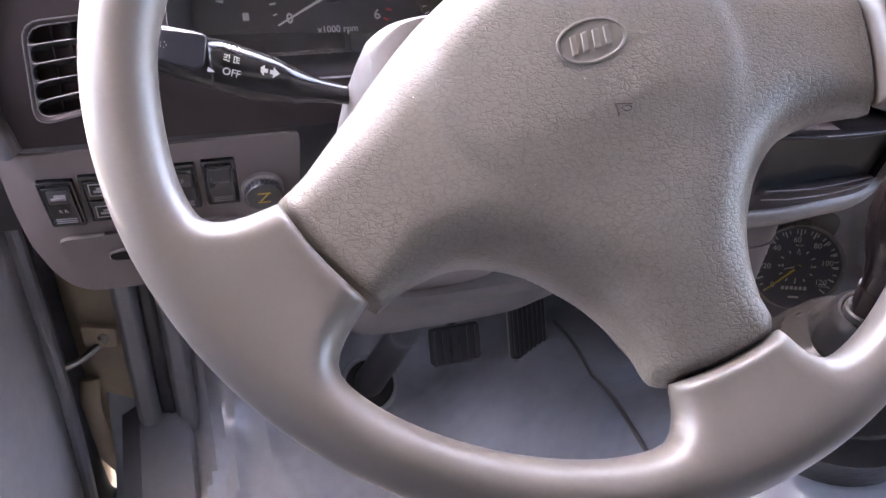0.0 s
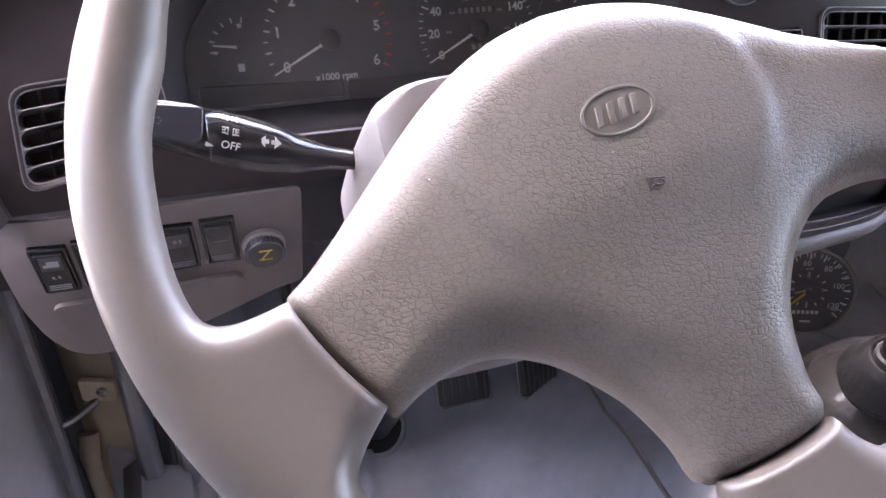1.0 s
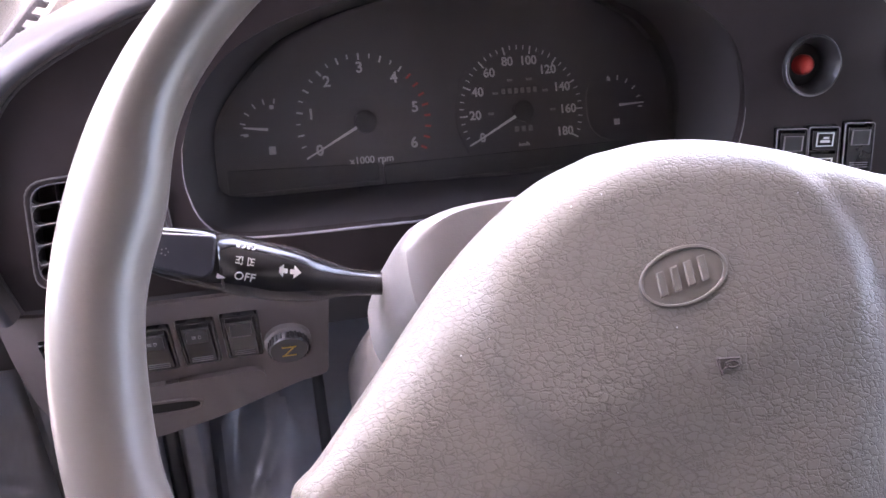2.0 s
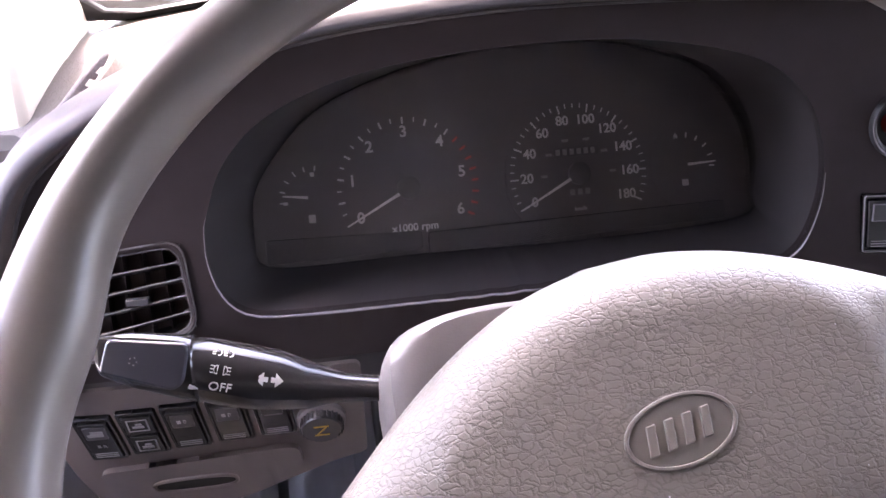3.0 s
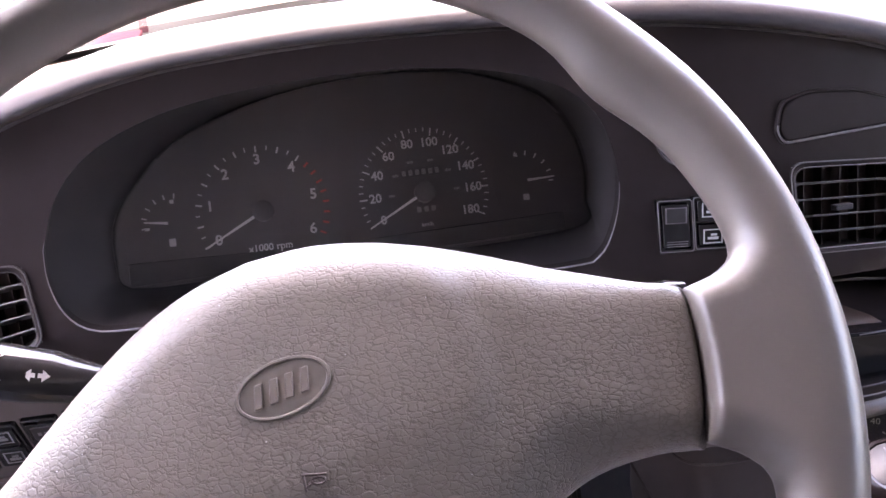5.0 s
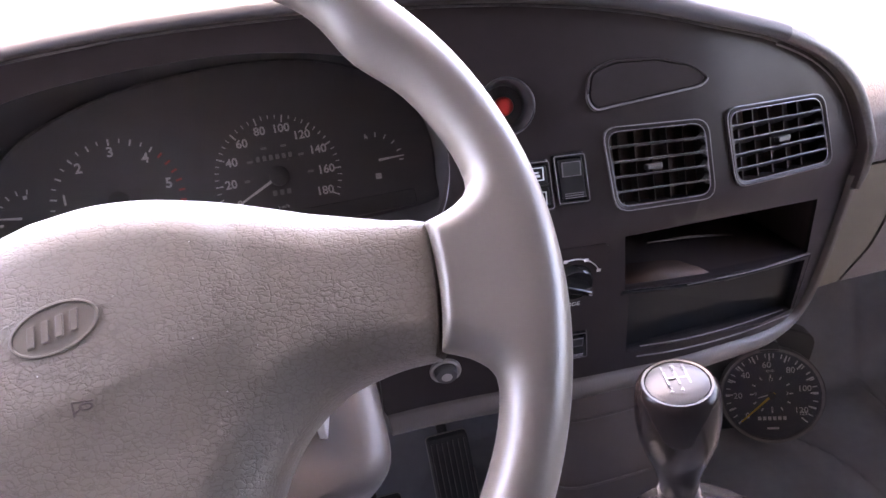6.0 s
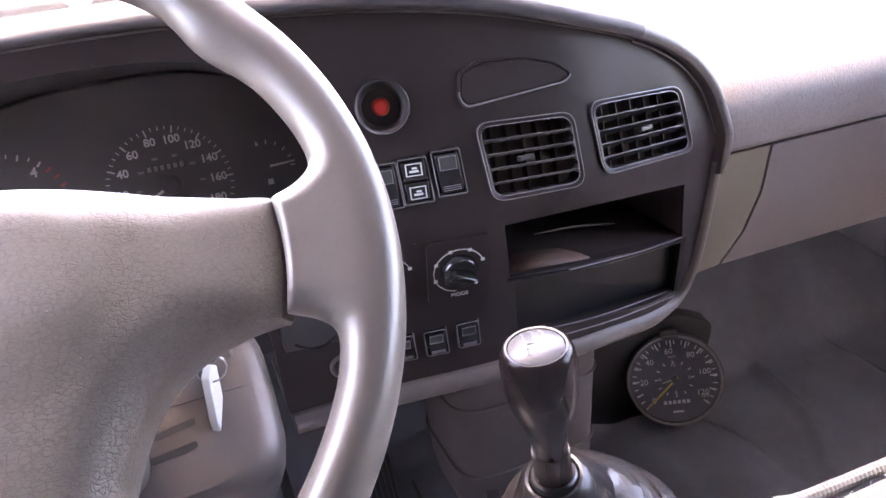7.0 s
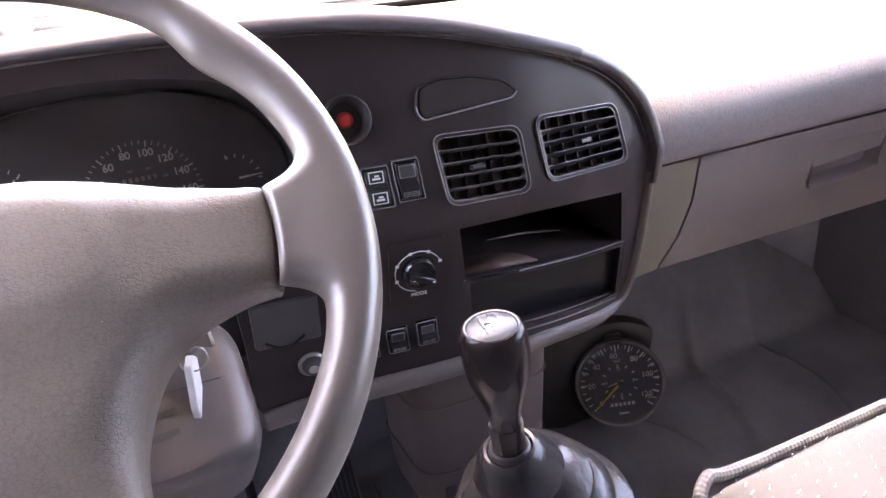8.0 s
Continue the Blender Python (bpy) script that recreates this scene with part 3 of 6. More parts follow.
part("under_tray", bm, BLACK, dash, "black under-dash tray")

# cubby holes of the centre panel
for corners, deep, mat_in, nm in ((SLOT_UP, 0.14, LINER, "upper_cubby"), (SLOT_LOW, 0.007, BLANK, "blank_panel")):
    bm = bmesh.new()
    a = [on_dash(x, z, 0.004) for x, z in corners]
    b = [(x, y + deep, z) for x, y, z in a]
    loft(bm, [a, b], caps=False)
    bm.faces.new([bm.verts.new(p) for p in b])
    part(nm, bm, mat_in, dash, "open dark storage slot" if deep > 0.01 else "recessed black blanking panel", smooth=False)


def lip(ends, r, mat, label, proud=0.0015, sub="cubby_lip"):
    line = smoothline([Vector(on_dash(x, z, -proud)) for x, z in ends], 6)
    part(sub, tube(bmesh.new(), line, r, 8), mat, dash, label)


lip([(0.358, 0.5275), (0.43, 0.5185), (0.50, 0.5095), (0.574, 0.500)], 0.0019, BLANK, "rounded glossy lip between the two slots", 0.0)
lip([(0.42, 0.5225), (0.50, 0.5125), (0.577, 0.5025)], 0.0006, EDGE, "thin pale edge of the lip", 0.0028)
lip([(0.385, 0.4455), (0.43, 0.4400), (0.50, 0.4305), (0.583, 0.4195)], 0.0008, EDGE, "thin bright lower edge of the slot", 0.0022)
lip([(0.39, 0.4535), (0.44, 0.4470), (0.50, 0.4385), (0.572, 0.4285)], 0.0007, EDGE, "thin bright inner edge of the slot", -0.003)
lip([(0.581, 0.498), (0.585, 0.46), (0.588, 0.424)], 0.0007, SLAT, "dull side edge of the slot", 0.001)

card = thing("card_sheet", (0.41, 0.24, 0.528), "pale brown card lying in the upper slot", "card")
bm = bmesh.new()
loft(bm, [[(0.367, 0.226, 0.5295), (0.41, 0.227, 0.5245), (0.452, 0.230, 0.5195)], [(0.371, 0.236, 0.5325), (0.41, 0.237, 0.5285), (0.446, 0.238, 0.5225)], [(0.380, 0.250, 0.5345), (0.41, 0.250, 0.531), (0.43, 0.250, 0.527)]], ring=False)
sheet = part("sheet", bm, CARD, card)
md = sheet.modifiers.new("thickness", "SOLIDIFY")
md.thickness = 0.0006
part("fold", tube(bmesh.new(), smoothline([(0.425, 0.29, 0.5270), (0.47, 0.291, 0.5235), (0.5185, 0.29, 0.5155)], 6), [0.0004 + 0.0012 * math.sin(math.pi * k / 12) for k in range(13)], 6), EDGE, card, "bright folded edge at the back")

# ---------------------------------------------------------------- steering wheel
TILT, SKEW = radians(41.8), radians(-9.6)
TURNED = radians(19)
WC = Vector((-0.0051, -0.0094, 0.7233))
flat = Frame(WC, (math.cos(SKEW), math.sin(SKEW), 0), (-math.sin(SKEW) * math.cos(TILT), math.cos(SKEW) * math.cos(TILT), math.sin(TILT)))
WF = Frame(WC, flat.u * math.cos(TURNED) + flat.v * math.sin(TURNED), flat.v * math.cos(TURNED) - flat.u * math.sin(TURNED))
wheel = thing("steering_wheel", WC, "taupe three-spoke steering wheel, turned slightly anticlockwise", "steering wheel")


# how far in the spoke's outline reaches at each angle from its middle
EDGE_A = [0, 10.4, 10.6, 10.75, 10.95, 11.2, 11.7, 12.4, 13.5, 15.2, 18.0, 22.0]
EDGE_R = [0.1400, 0.1400, 0.1410, 0.1450, 0.1490, 0.1535, 0.1585, 0.1630, 0.1670, 0.1700, 0.1730, 0.177]


def rim_mesh():
    """Rim and three moulded spokes as one inflated skin: the inner edge reaches in at each spoke."""
    spokes = ((-19.4, 0.1446), (199.6, 0.1376), (271.4, 0.1450))
    angles = {2.0 * i for i in range(180)}
    for c, _ in spokes:
        angles |= {round((c + 0.4 * k) % 360, 3) for k in range(-70, 71)}
        angles |= {round((c + sgn * (9.45 + 0.06 * k)) % 360, 3) for k in range(50) for sgn in (-1, 1)}
    cols = []
    for a in sorted(angles):
        ext = sum(h * math.exp(-(((a - c + 180) % 360 - 180) / w) ** 2) for c, w, h in ((22.5, 8.0, 0.0075), (151, 8.5, 0.0058)))
        ext += sum(0.003 * math.exp(-(((a - c + 180) % 360 - 180) / 14.0) ** 2) for c in (10, 168))
        hr, rc = 0.0122 + ext / 2, 0.1808 - ext / 2
        near, foot = min((abs((a - c + 180) % 360 - 180), f) for c, f in spokes)
        rs = float(np.interp(near, EDGE_A, EDGE_R))
        rs += (foot - 0.14) * max(0.0, (0.160 - rs) / 0.02)
        ri = -0.0036 * math.log(math.exp(-(rc - hr) / 0.0036) + math.exp(-rs / 0.0036))
        cols.append((radians(a), ri, rc, hr, near < 10.6))
    A = np.array([c[:4] for c in cols])
    end = np.array([c[4] for c in cols])
    P = np.stack([A[:, 1] * np.cos(A[:, 0]), A[:, 1] * np.sin(A[:, 0])], 1)
    # sides of the outline, filled in between the columns
    Q = np.roll(P, -1, axis=0)
    side = ~(end & np.roll(end, -1))
    S = np.concatenate([P[side] + (Q[side] - P[side]) * k for k in np.linspace(0, 1, 9)])
    bm = bmesh.new()
    loops = []
    m, hw = 30, 0.0130
    for (a, ri, rc, hr), cap in zip(A, end):
        c, s = math.cos(a), math.sin(a)
        r = ri + (rc + hr - ri) * (1 - np.cos(np.pi * np.arange(m + 1) / m)) / 2
        xy = np.stack([r * c, r * s], 1)
        d = np.sqrt(((xy[:, None] - S) ** 2).sum(-1)).min(1)
        q = np.clip((rc - r) / 0.036, 0, 1)
        q = q * q * (3 - 2 * q)
        edge = np.clip(d / hr, 0, 1)
        h = (hw - 0.0022 * q) * np.sqrt(np.clip(1 - (1 - edge) ** 2, 0, 1))
        if cap:
            g = np.clip((r - ri) / 0.0034, 0, 1)
            h = h * (0.3 + 0.7 * np.sqrt(np.clip(1 - (1 - g) ** 2, 0, 1)))
        h = np.where(r > rc, hw * np.sqrt(np.clip(1 - ((r - rc) / hr) ** 2, 0, 1)), h)
        w = -0.0035 * q
        top = [WF.at(x, y, z) for (x, y), z in zip(xy, w + h)]
        low = [WF.at(x, y, z) for (x, y), z in zip(xy, w - h - 0.00002)]
        loops.append(top + low[::-1])
    return loft(bm, loops, close=True)


rim = part("rim", rim_mesh(), RIM, wheel, "smooth polished taupe rim with moulded spokes and thumb bumps")

HALF = [(0.0, 0.0505), (0.022, 0.0480), (0.040, 0.0425), (0.055, 0.0360), (0.070, 0.0278), (0.088, 0.0160), (0.108, 0.0020), (0.128, -0.0125), (0.1395, -0.0205), (0.1370, -0.036), (0.1308, -0.053), (0.1215, -0.0705), (0.1175, -0.0712),
        (0.106, -0.0680), (0.088, -0.0670), (0.0715, -0.0715), (0.0560, -0.0815), (0.0435, -0.0960), (0.0345, -0.1115), (0.0295, -0.1270), (0.0280, -0.1395), (0.016, -0.1428), (0.0, -0.1436)]
PADC = (0.003, -0.046)
ring = HALF + [(-x * 0.977, y) for x, y in HALF[-2:0:-1]]
ring = [(p.x + PADC[0], p.y) for p in smoothline([(x, y, 0) for x, y in ring + ring[:1]], 4)][:-1]
RA = np.array(ring)
RB = np.roll(RA, -1, axis=0)


MID = (RA + RB) / 2
ENDS = (np.abs(MID[:, 0] - PADC[0]) > 0.1180) & (MID[:, 1] > -0.0725) & (MID[:, 1] < -0.0185) | (MID[:, 1] < -0.1385)


def edge_distance(p, pick=slice(None)):
    """The distance from points to the pad's outline, and the nearest places on it."""
    a = RA[pick]
    d = RB[pick] - a
    t = np.clip((((p[:, None] - a) * d).sum(-1)) / (d * d).sum(-1), 0, 1)
    near = a + t[..., None] * d
    dist = np.hypot(*np.moveaxis(p[:, None] - near, -1, 0))
    k = dist.argmin(1)
    i = np.arange(len(p))
    return dist[i, k], near[i, k]


def pad_height(u, v, side=1.0, end=1.0):
    u -= PADC[0]
    base = 0.0078 * math.exp(-(math.hypot(u, (v + 0.030) * 1.03) / 0.092) ** 3)
    step = min(1.0, max(0.0, (0.073 - math.hypot(u, v + 0.008)) / 0.012))
    base += 0.0026 * step * step * (3 - 2 * step) * min(1.0, max(0.0, (v + 0.062) / 0.03))
    e, g = min(1.0, side / float(np.interp(end, [0.0, 0.04], [0.010, 0.026]))), min(1.0, end / 0.005)
    deep = float(np.interp(end, [0.0, 0.045], [0.0085, 0.018]))
    return -deep + (base + deep) * math.sqrt(max(0.0, 1 - (1 - e) ** 2.3)) * (0.45 + 0.55 * math.sqrt(max(0.0, 1 - (1 - g) ** 2)))


def pad_mesh():
    """The pad as rings that follow its outline, over a finer and finer edge, with a grid inside."""
    along = np.r_[0, np.cumsum(np.hypot(*(RB - RA).T))]
    loop = np.r_[RA, RA[:1]]
    at = np.linspace(0, along[-1], 460, endpoint=False)
    P = np.stack([np.interp(at, along, loop[:, 0]), np.interp(at, along, loop[:, 1])], 1)
    T = np.roll(P, -1, axis=0) - np.roll(P, 1, axis=0)
    T /= np.hypot(*T.T)[:, None]
    n_in = np.stack([T[:, 1], -T[:, 0]], 1)
    layers = [P]
    for d in (0.0005, 0.0014, 0.0028, 0.0048, 0.0076, 0.0112, 0.0155, 0.0205):
        q = P + n_in * d
        layers.append(q[edge_distance(q)[0] > d * 0.96])
    gu, gv = np.meshgrid(np.arange(-0.146, 0.146, 0.0031), np.arange(-0.148, 0.052, 0.0031), indexing="ij")
    c = np.stack([gu.ravel(), gv.ravel()], 1)
    wind = np.zeros(len(c), bool)
    for (x0, y0), (x1, y1) in zip(RA, RB):
        if y0 != y1:
            wind ^= ((y0 > c[:, 1]) != (y1 > c[:, 1])) & (c[:, 0] < (x1 - x0) * (c[:, 1] - y0) / (y1 - y0) + x0)
    c = c[wind]
    layers.append(c[edge_distance(c)[0] > 0.0225])
    pts = [Vector(p) for p in np.concatenate(layers)]
    co, _, tris, *_ = delaunay_2d_cdt(pts, [(i, (i + 1) % len(P)) for i in range(len(P))], [], 1, 1e-7)
    p = np.array([(v.x, v.y) for v in co])
    side, end = edge_distance(p, ~ENDS)[0], edge_distance(p, ENDS)[0]
    bm = bmesh.new()
    for (x, y), ds, de in zip(p, side, end):
        bm.verts.new(WF.at(x, y, pad_height(x, y, ds, de)))
    bm.verts.ensure_lookup_table()
    for t in tris:
        bm.faces.new([bm.verts[i] for i in t])
    bm.verts.index_update()
    flat_at = {v: p[v.index] for v in bm.verts}
    thick = {v: float(np.interp(end[v.index], [0.0, 0.05], [0.0, 1.0])) for v in bm.verts}
    rim_edges = [e for e in bm.edges if e.is_boundary]
    on_rim = {v for e in rim_edges for v in e.verts}
    low = {v: bm.verts.new(WF.at(flat_at[v][0] * (1.025 - 0.025 * thick[v]), flat_at[v][1] * (1.025 - 0.025 * thick[v]), -0.011 - 0.017 * thick[v])) for v in on_rim}
    low2 = {v: bm.verts.new(WF.at(flat_at[v][0] * (1.02 - 0.07 * thick[v]), PADC[1] + (flat_at[v][1] - PADC[1]) * (1.03 - 0.10 * thick[v]), -0.018 - 0.020 * thick[v])) for v in on_rim}
    for e in rim_edges:
        a, b = e.verts
        bm.faces.new((a, b, low[b], low[a]))
        bm.faces.new((low[a], low[b], low2[b], low2[a]))
    return bm


pad = part("hub_pad", pad_mesh(), PAD, wheel, "domed grained taupe vinyl horn pad")

# oval emblem with plain slanted bars, and the small horn mark
LOGO = (0.0040, -0.0055)
lw = pad_height(LOGO[0], LOGO[1])
oval = [(LOGO[0] + x, LOGO[1] + y) for x, y in superloop(0.0160, 0.0096, 40, 2)]
oval_in = [(LOGO[0] + x, LOGO[1] + y) for x, y in superloop(0.0147, 0.0084, 40, 2)]
emblem = part("emblem", slab(bmesh.new(), WF, oval_in, lw - 0.003, lw + 0.00015), SMOOTHPAD, wheel, "oval moulded emblem", bevel=0.0002)
part("emblem_ring", ringplate(bmesh.new(), WF, oval, oval_in, lw - 0.002, lw + 0.0006), SMOOTHPAD, emblem, bevel=0.0003)
for x0 in (-0.0098, -0.0046, 0.0006, 0.0058):
    pts = [(x0 - 0.0010, -0.0042), (x0 + 0.0018, -0.0042), (x0 + 0.0040, 0.0042), (x0 + 0.0012, 0.0042)]
    part("emblem_bar", slab(bmesh.new(), WF, [(LOGO[0] + x, LOGO[1] + y) for x, y in pts], lw - 0.002, lw + 0.0010, 0.93), SMOOTHPAD, emblem, bevel=0.0003)
HM = (0.0030, -0.0365)
def at_horn(pts):
    return [(HM[0] + x, HM[1] + y) for x, y in pts]


bm = bmesh.new()
for line in ([(-0.0016, 0.0028), (-0.0019, 0.0002), (-0.0022, -0.0024)], [(-0.0016, 0.0028), (0.0018, 0.0017), (0.0054, 0.0005)], [(-0.0020, -0.0012), (0.0, -0.0006), (0.0012, -0.0001)],
             [(0.0024 + 0.0021 * math.cos(k * 0.524), -0.0004 + 0.0012 * math.sin(k * 0.524 - 0.4)) for k in range(13)]):
    tube(bm, [WF.at(x, y, pad_height(x, y) + 0.0001) for x, y in at_horn(line)], 0.00042, 6)
# darker lines stand for the shade in the engraved grooves
part("horn_mark", bm, SILL, wheel, "small horn symbol with its groove shade painted", smooth=False)

bm = bmesh.new()
rnd = random.Random(11)
for k in range(13):
    x, y = rnd.uniform(-0.085, 0.085), rnd.uniform(-0.062, 0.034)
    if edge_distance(np.array([[x, y]]))[0][0] > 0.016:
        r = rnd.uniform(0.00012, 0.00026)
        slab(bm, Frame(WF.at(x, y, pad_height(x, y, *(float(edge_distance(np.array([[x, y]]), q)[0][0]) for q in (~ENDS, ENDS)))), WF.u, WF.v), [(r * math.cos(a) * rnd.uniform(0.7, 1.3), r * math.sin(a)) for a in np.linspace(0, 5.2, 6)], -0.0003, 0.00012)
part("dust", bm, WHITE, wheel, "few pale dust specks", smooth=False)["kind"] = "stuff"

# ---------------------------------------------------------------- column, stalks, key
colf = Frame((0.0, 0.001, 0.724), (1, 0, 0), (0, math.cos(TILT), math.sin(TILT)))
col = thing("steering_column", colf.o + colf.w * -0.25, "taupe plastic steering column shroud with ignition lock", "steering column")


def shroud(v0, v1, w0, w1, wide, power=5.0):
    bm = bmesh.new()
    loops = []
    for w, k in ((w0, 0.86), (w0 - 0.004, 0.95), (w0 - 0.012, 0.99), (w0 - 0.03, 1.0), ((w0 + w1) / 2, 1.0), (w1 + 0.02, 0.96), (w1, 0.90)):
        loops.append([colf.at(-0.006 + wide * x * k, (v0 + v1) / 2 + (v1 - v0) / 2 * y * k, w) for x, y in superloop(1, 1, 40, power)])
    return loft(bm, loops)


part("upper_shroud", shroud(-0.012, 0.050, -0.062, -0.20, 0.069, 3.4), SHROUD, col, "taupe upper shroud half")


def column_half(v0, v1, power):
    bm = bmesh.new()
    loops = []
    for w, u0, u1, k in ((-0.234, -0.058, 0.114, 0.88), (-0.239, -0.062, 0.128, 0.95), (-0.246, -0.065, 0.1335, 0.985), (-0.255, -0.066, 0.1355, 1.0), (-0.31, -0.066, 0.1360, 1.0), (-0.372, -0.064, 0.134, 1.0)):
        loops.append([colf.at((u0 + u1) / 2 + (u1 - u0) / 2 * x, (v0 + v1) / 2 + (v1 - v0) / 2 * y * k, w) for x, y in superloop(1, 1, 48, power)])
    return loft(bm, loops)


part("lower_shroud", shroud(-0.068, -0.004, -0.050, -0.25, 0.053, 3.2), SHADED_TAUPE, col, "taupe lower shroud half, darkened for shade")
part("cover", column_half(-0.080, 0.048, 5), SHADED_TAUPE, col, "wide taupe column cover, darkened for shade")
seam = [colf.at(0.02, -0.010, -0.2338), colf.at(0.112, -0.010, -0.2338), colf.at(0.127, -0.010, -0.2395), colf.at(0.1345, -0.010, -0.250), colf.at(0.1362, -0.010, -0.262), colf.at(0.1366, -0.010, -0.36)]
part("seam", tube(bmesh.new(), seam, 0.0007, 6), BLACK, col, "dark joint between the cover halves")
# black plates on the surface stand for the shade in moulded slots
for v, w0, u0, u1 in ((-0.026, -0.2365, 0.050, 0.078), (-0.042, -0.2365, 0.034, 0.076)):
    fr = Frame(colf.at(0, v, -0.2345), colf.u, colf.v)
    part("slot", slab(bmesh.new(), fr, roundrect([(u0, -0.005), (u1, -0.001), (u1, 0.004), (u0, 0.0)], 0.002, 3), -0.004, 0.0012), BLACK, col, "black plate painted as a slot's shade", smooth=False)
part("neck", lathe(bmesh.new(), [(0.04, -0.02), (0.045, -0.045), (0.045, -0.07)], WC, flat.w, 32), BLACK, col, "black collar behind the hub")
lock = Vector((0.097, 0.146, 0.588))
part("lock_barrel", lathe(bmesh.new(), [(0.016, -0.03), (0.016, 0.0), (0.0145, 0.002), (0.010, 0.002), (0.009, -0.001), (0.001, -0.001)], lock, (0.45, -0.75, 0.2), 28), SATIN, col, "black ignition lock")
line = smoothline([colf.o + colf.w * -0.20, colf.o + colf.w * -0.30, (0.045, 0.335, 0.265), (0.062, 0.40, 0.19), (0.046, 0.487, 0.03)], 5)
part("shaft", tube(bmesh.new(), line, [0.017] * (len(line) - 10) + [0.017 + 0.0006 * k for k in range(10)], 16), SATIN, col, "dark steering shaft")

key = thing("key_ring", (0.094, 0.158, 0.50), "ignition key ring with a clear plastic tag hanging from it", "key ring")
part("key_blade", slab(bmesh.new(), Frame(lock + Vector((0.004, -0.008, 0.002)), (0.45, -0.75, 0.2), (0, 0, 1)), roundrect([(-0.004, -0.009), (0.02, -0.009), (0.02, 0.009), (-0.004, 0.009)], 0.004), -0.0015, 0.0015), STEEL, key, "steel key", bevel=0.0004)
bm = tube(bmesh.new(), [Vector((0.097 + 0.010 * math.cos(t), 0.132, 0.574 + 0.010 * math.sin(t))) for t in np.linspace(0, 2 * math.pi, 25)], 0.0007, 6)
part("ring", bm, CHROME, key, "thin wire ring")
kf = Frame((0.0935, 0.137, 0.5455), (0.32, 0.93, 0), (0.05, 0.0, 1))
TAG = [(-0.010, 0.026), (0.001, 0.030), (0.012, 0.022), (0.012, -0.014), (0.009, -0.030), (-0.004, -0.030), (-0.011, -0.010)]
part("tag", slab(bmesh.new(), kf, roundrect(TAG, 0.002, 2), -0.0028, 0.0028, 0.98), ACRYLIC, key, "scratched clear acrylic tag", bevel=0.0008)

AX = [(-0.1798, 0.0955, 0.6948), (-0.1782, 0.0955, 0.6942), (-0.173, 0.0955, 0.6924), (-0.166, 0.0955, 0.6902), (-0.150, 0.0955, 0.6848), (-0.1455, 0.0955, 0.6830), (-0.1445, 0.0955, 0.6825), (-0.1385, 0.096, 0.6800),
      (-0.126, 0.096, 0.6755), (-0.112, 0.097, 0.6705), (-0.104, 0.097, 0.6672), (-0.096, 0.098, 0.6645), (-0.088, 0.098, 0.6620), (-0.076, 0.099, 0.6585), (-0.055, 0.10, 0.6535)]
RY = [0.0062, 0.0082, 0.0096, 0.0112, 0.0128, 0.0132, 0.0124, 0.0131, 0.0130, 0.0120, 0.0104, 0.0080, 0.0064, 0.0056, 0.0062]
RZ = [0.0055, 0.0078, 0.0092, 0.0110, 0.0129, 0.0134, 0.0126, 0.0133, 0.0130, 0.0118, 0.0100, 0.0076, 0.0060, 0.0052, 0.0058]
stalk = thing("indicator_stalk", (-0.08, 0.099, 0.663), "glossy black light and indicator stalk with white symbols", "stalk")


def stalk_loops(i0, i1, power):
    return [[Vector((AX[i][0], AX[i][1] + RY[i] * x, AX[i][2] + RZ[i] * y)) for x, y in superloop(1, 1, 28, power)] for i in range(i0, i1)]


n1, n2 = Vector((0, -0.82, 0.57)), Vector((0, 0.57, 0.82))
part("twist_knob", loft(bmesh.new(), [[Vector(AX[i]) + n1 * RY[i] * x + n2 * RZ[i] * y for x, y in superloop(1, 1, 36, p)] for i, p in enumerate((5.0, 5.0, 5.0, 4.5, 3.2, 2.3))]), GLOSS, stalk, "glossy black twist knob")
part("lever", loft(bmesh.new(), stalk_loops(5, 15, 2.2)), GLOSS, stalk, "glossy black lever")
kn = Frame((-0.1660, 0.0955, 0.6902), (1, -0.112, -0.222), n2)
part("finger_face", slab(bmesh.new(), kn, roundrect([(-0.0122, -0.0060), (0.0165, -0.0096), (0.0200, -0.006), (0.0196, 0.0075), (0.0175, 0.0092), (-0.0116, 0.0072)], 0.0026, 5), 0.005, 0.0119, 0.96), SLATE, stalk, "flat slate-black finger face", bevel=0.0010)
bm = bmesh.new()
for k in range(5):
    a = 2 * math.pi * k / 5
    box(bm, Frame(kn.at(0.0014 * math.cos(a), 0.0014 * math.sin(a), 0.0119), kn.u, kn.v), -0.00022, 0.00022, -0.00022, 0.00022, -0.0002, 0.0002)
part("mark", bm, DIMPRINT, stalk, "tiny dotted mark", smooth=False)


def wrap(x, phi, out=0.0003):
    """A frame on the stalk's skin, phi degrees up from the driver's side."""
    i = max(k for k in range(len(AX)) if AX[k][0] <= x)
    t = (x - AX[i][0]) / (AX[i + 1][0] - AX[i][0])
    c = Vector(AX[i]).lerp(Vector(AX[i + 1]), t)
    ry, rz = RY[i] + (RY[i + 1] - RY[i]) * t, RZ[i] + (RZ[i + 1] - RZ[i]) * t
    p = radians(phi)
    n = Vector((0, -math.cos(p) / ry, math.sin(p) / rz)).normalized()
    o = c + Vector((0, -ry * math.cos(p), rz * math.sin(p))) + n * out
    d = (Vector(AX[i + 1]) - Vector(AX[i])).normalized()
    return Frame(o, d, n.cross(d))


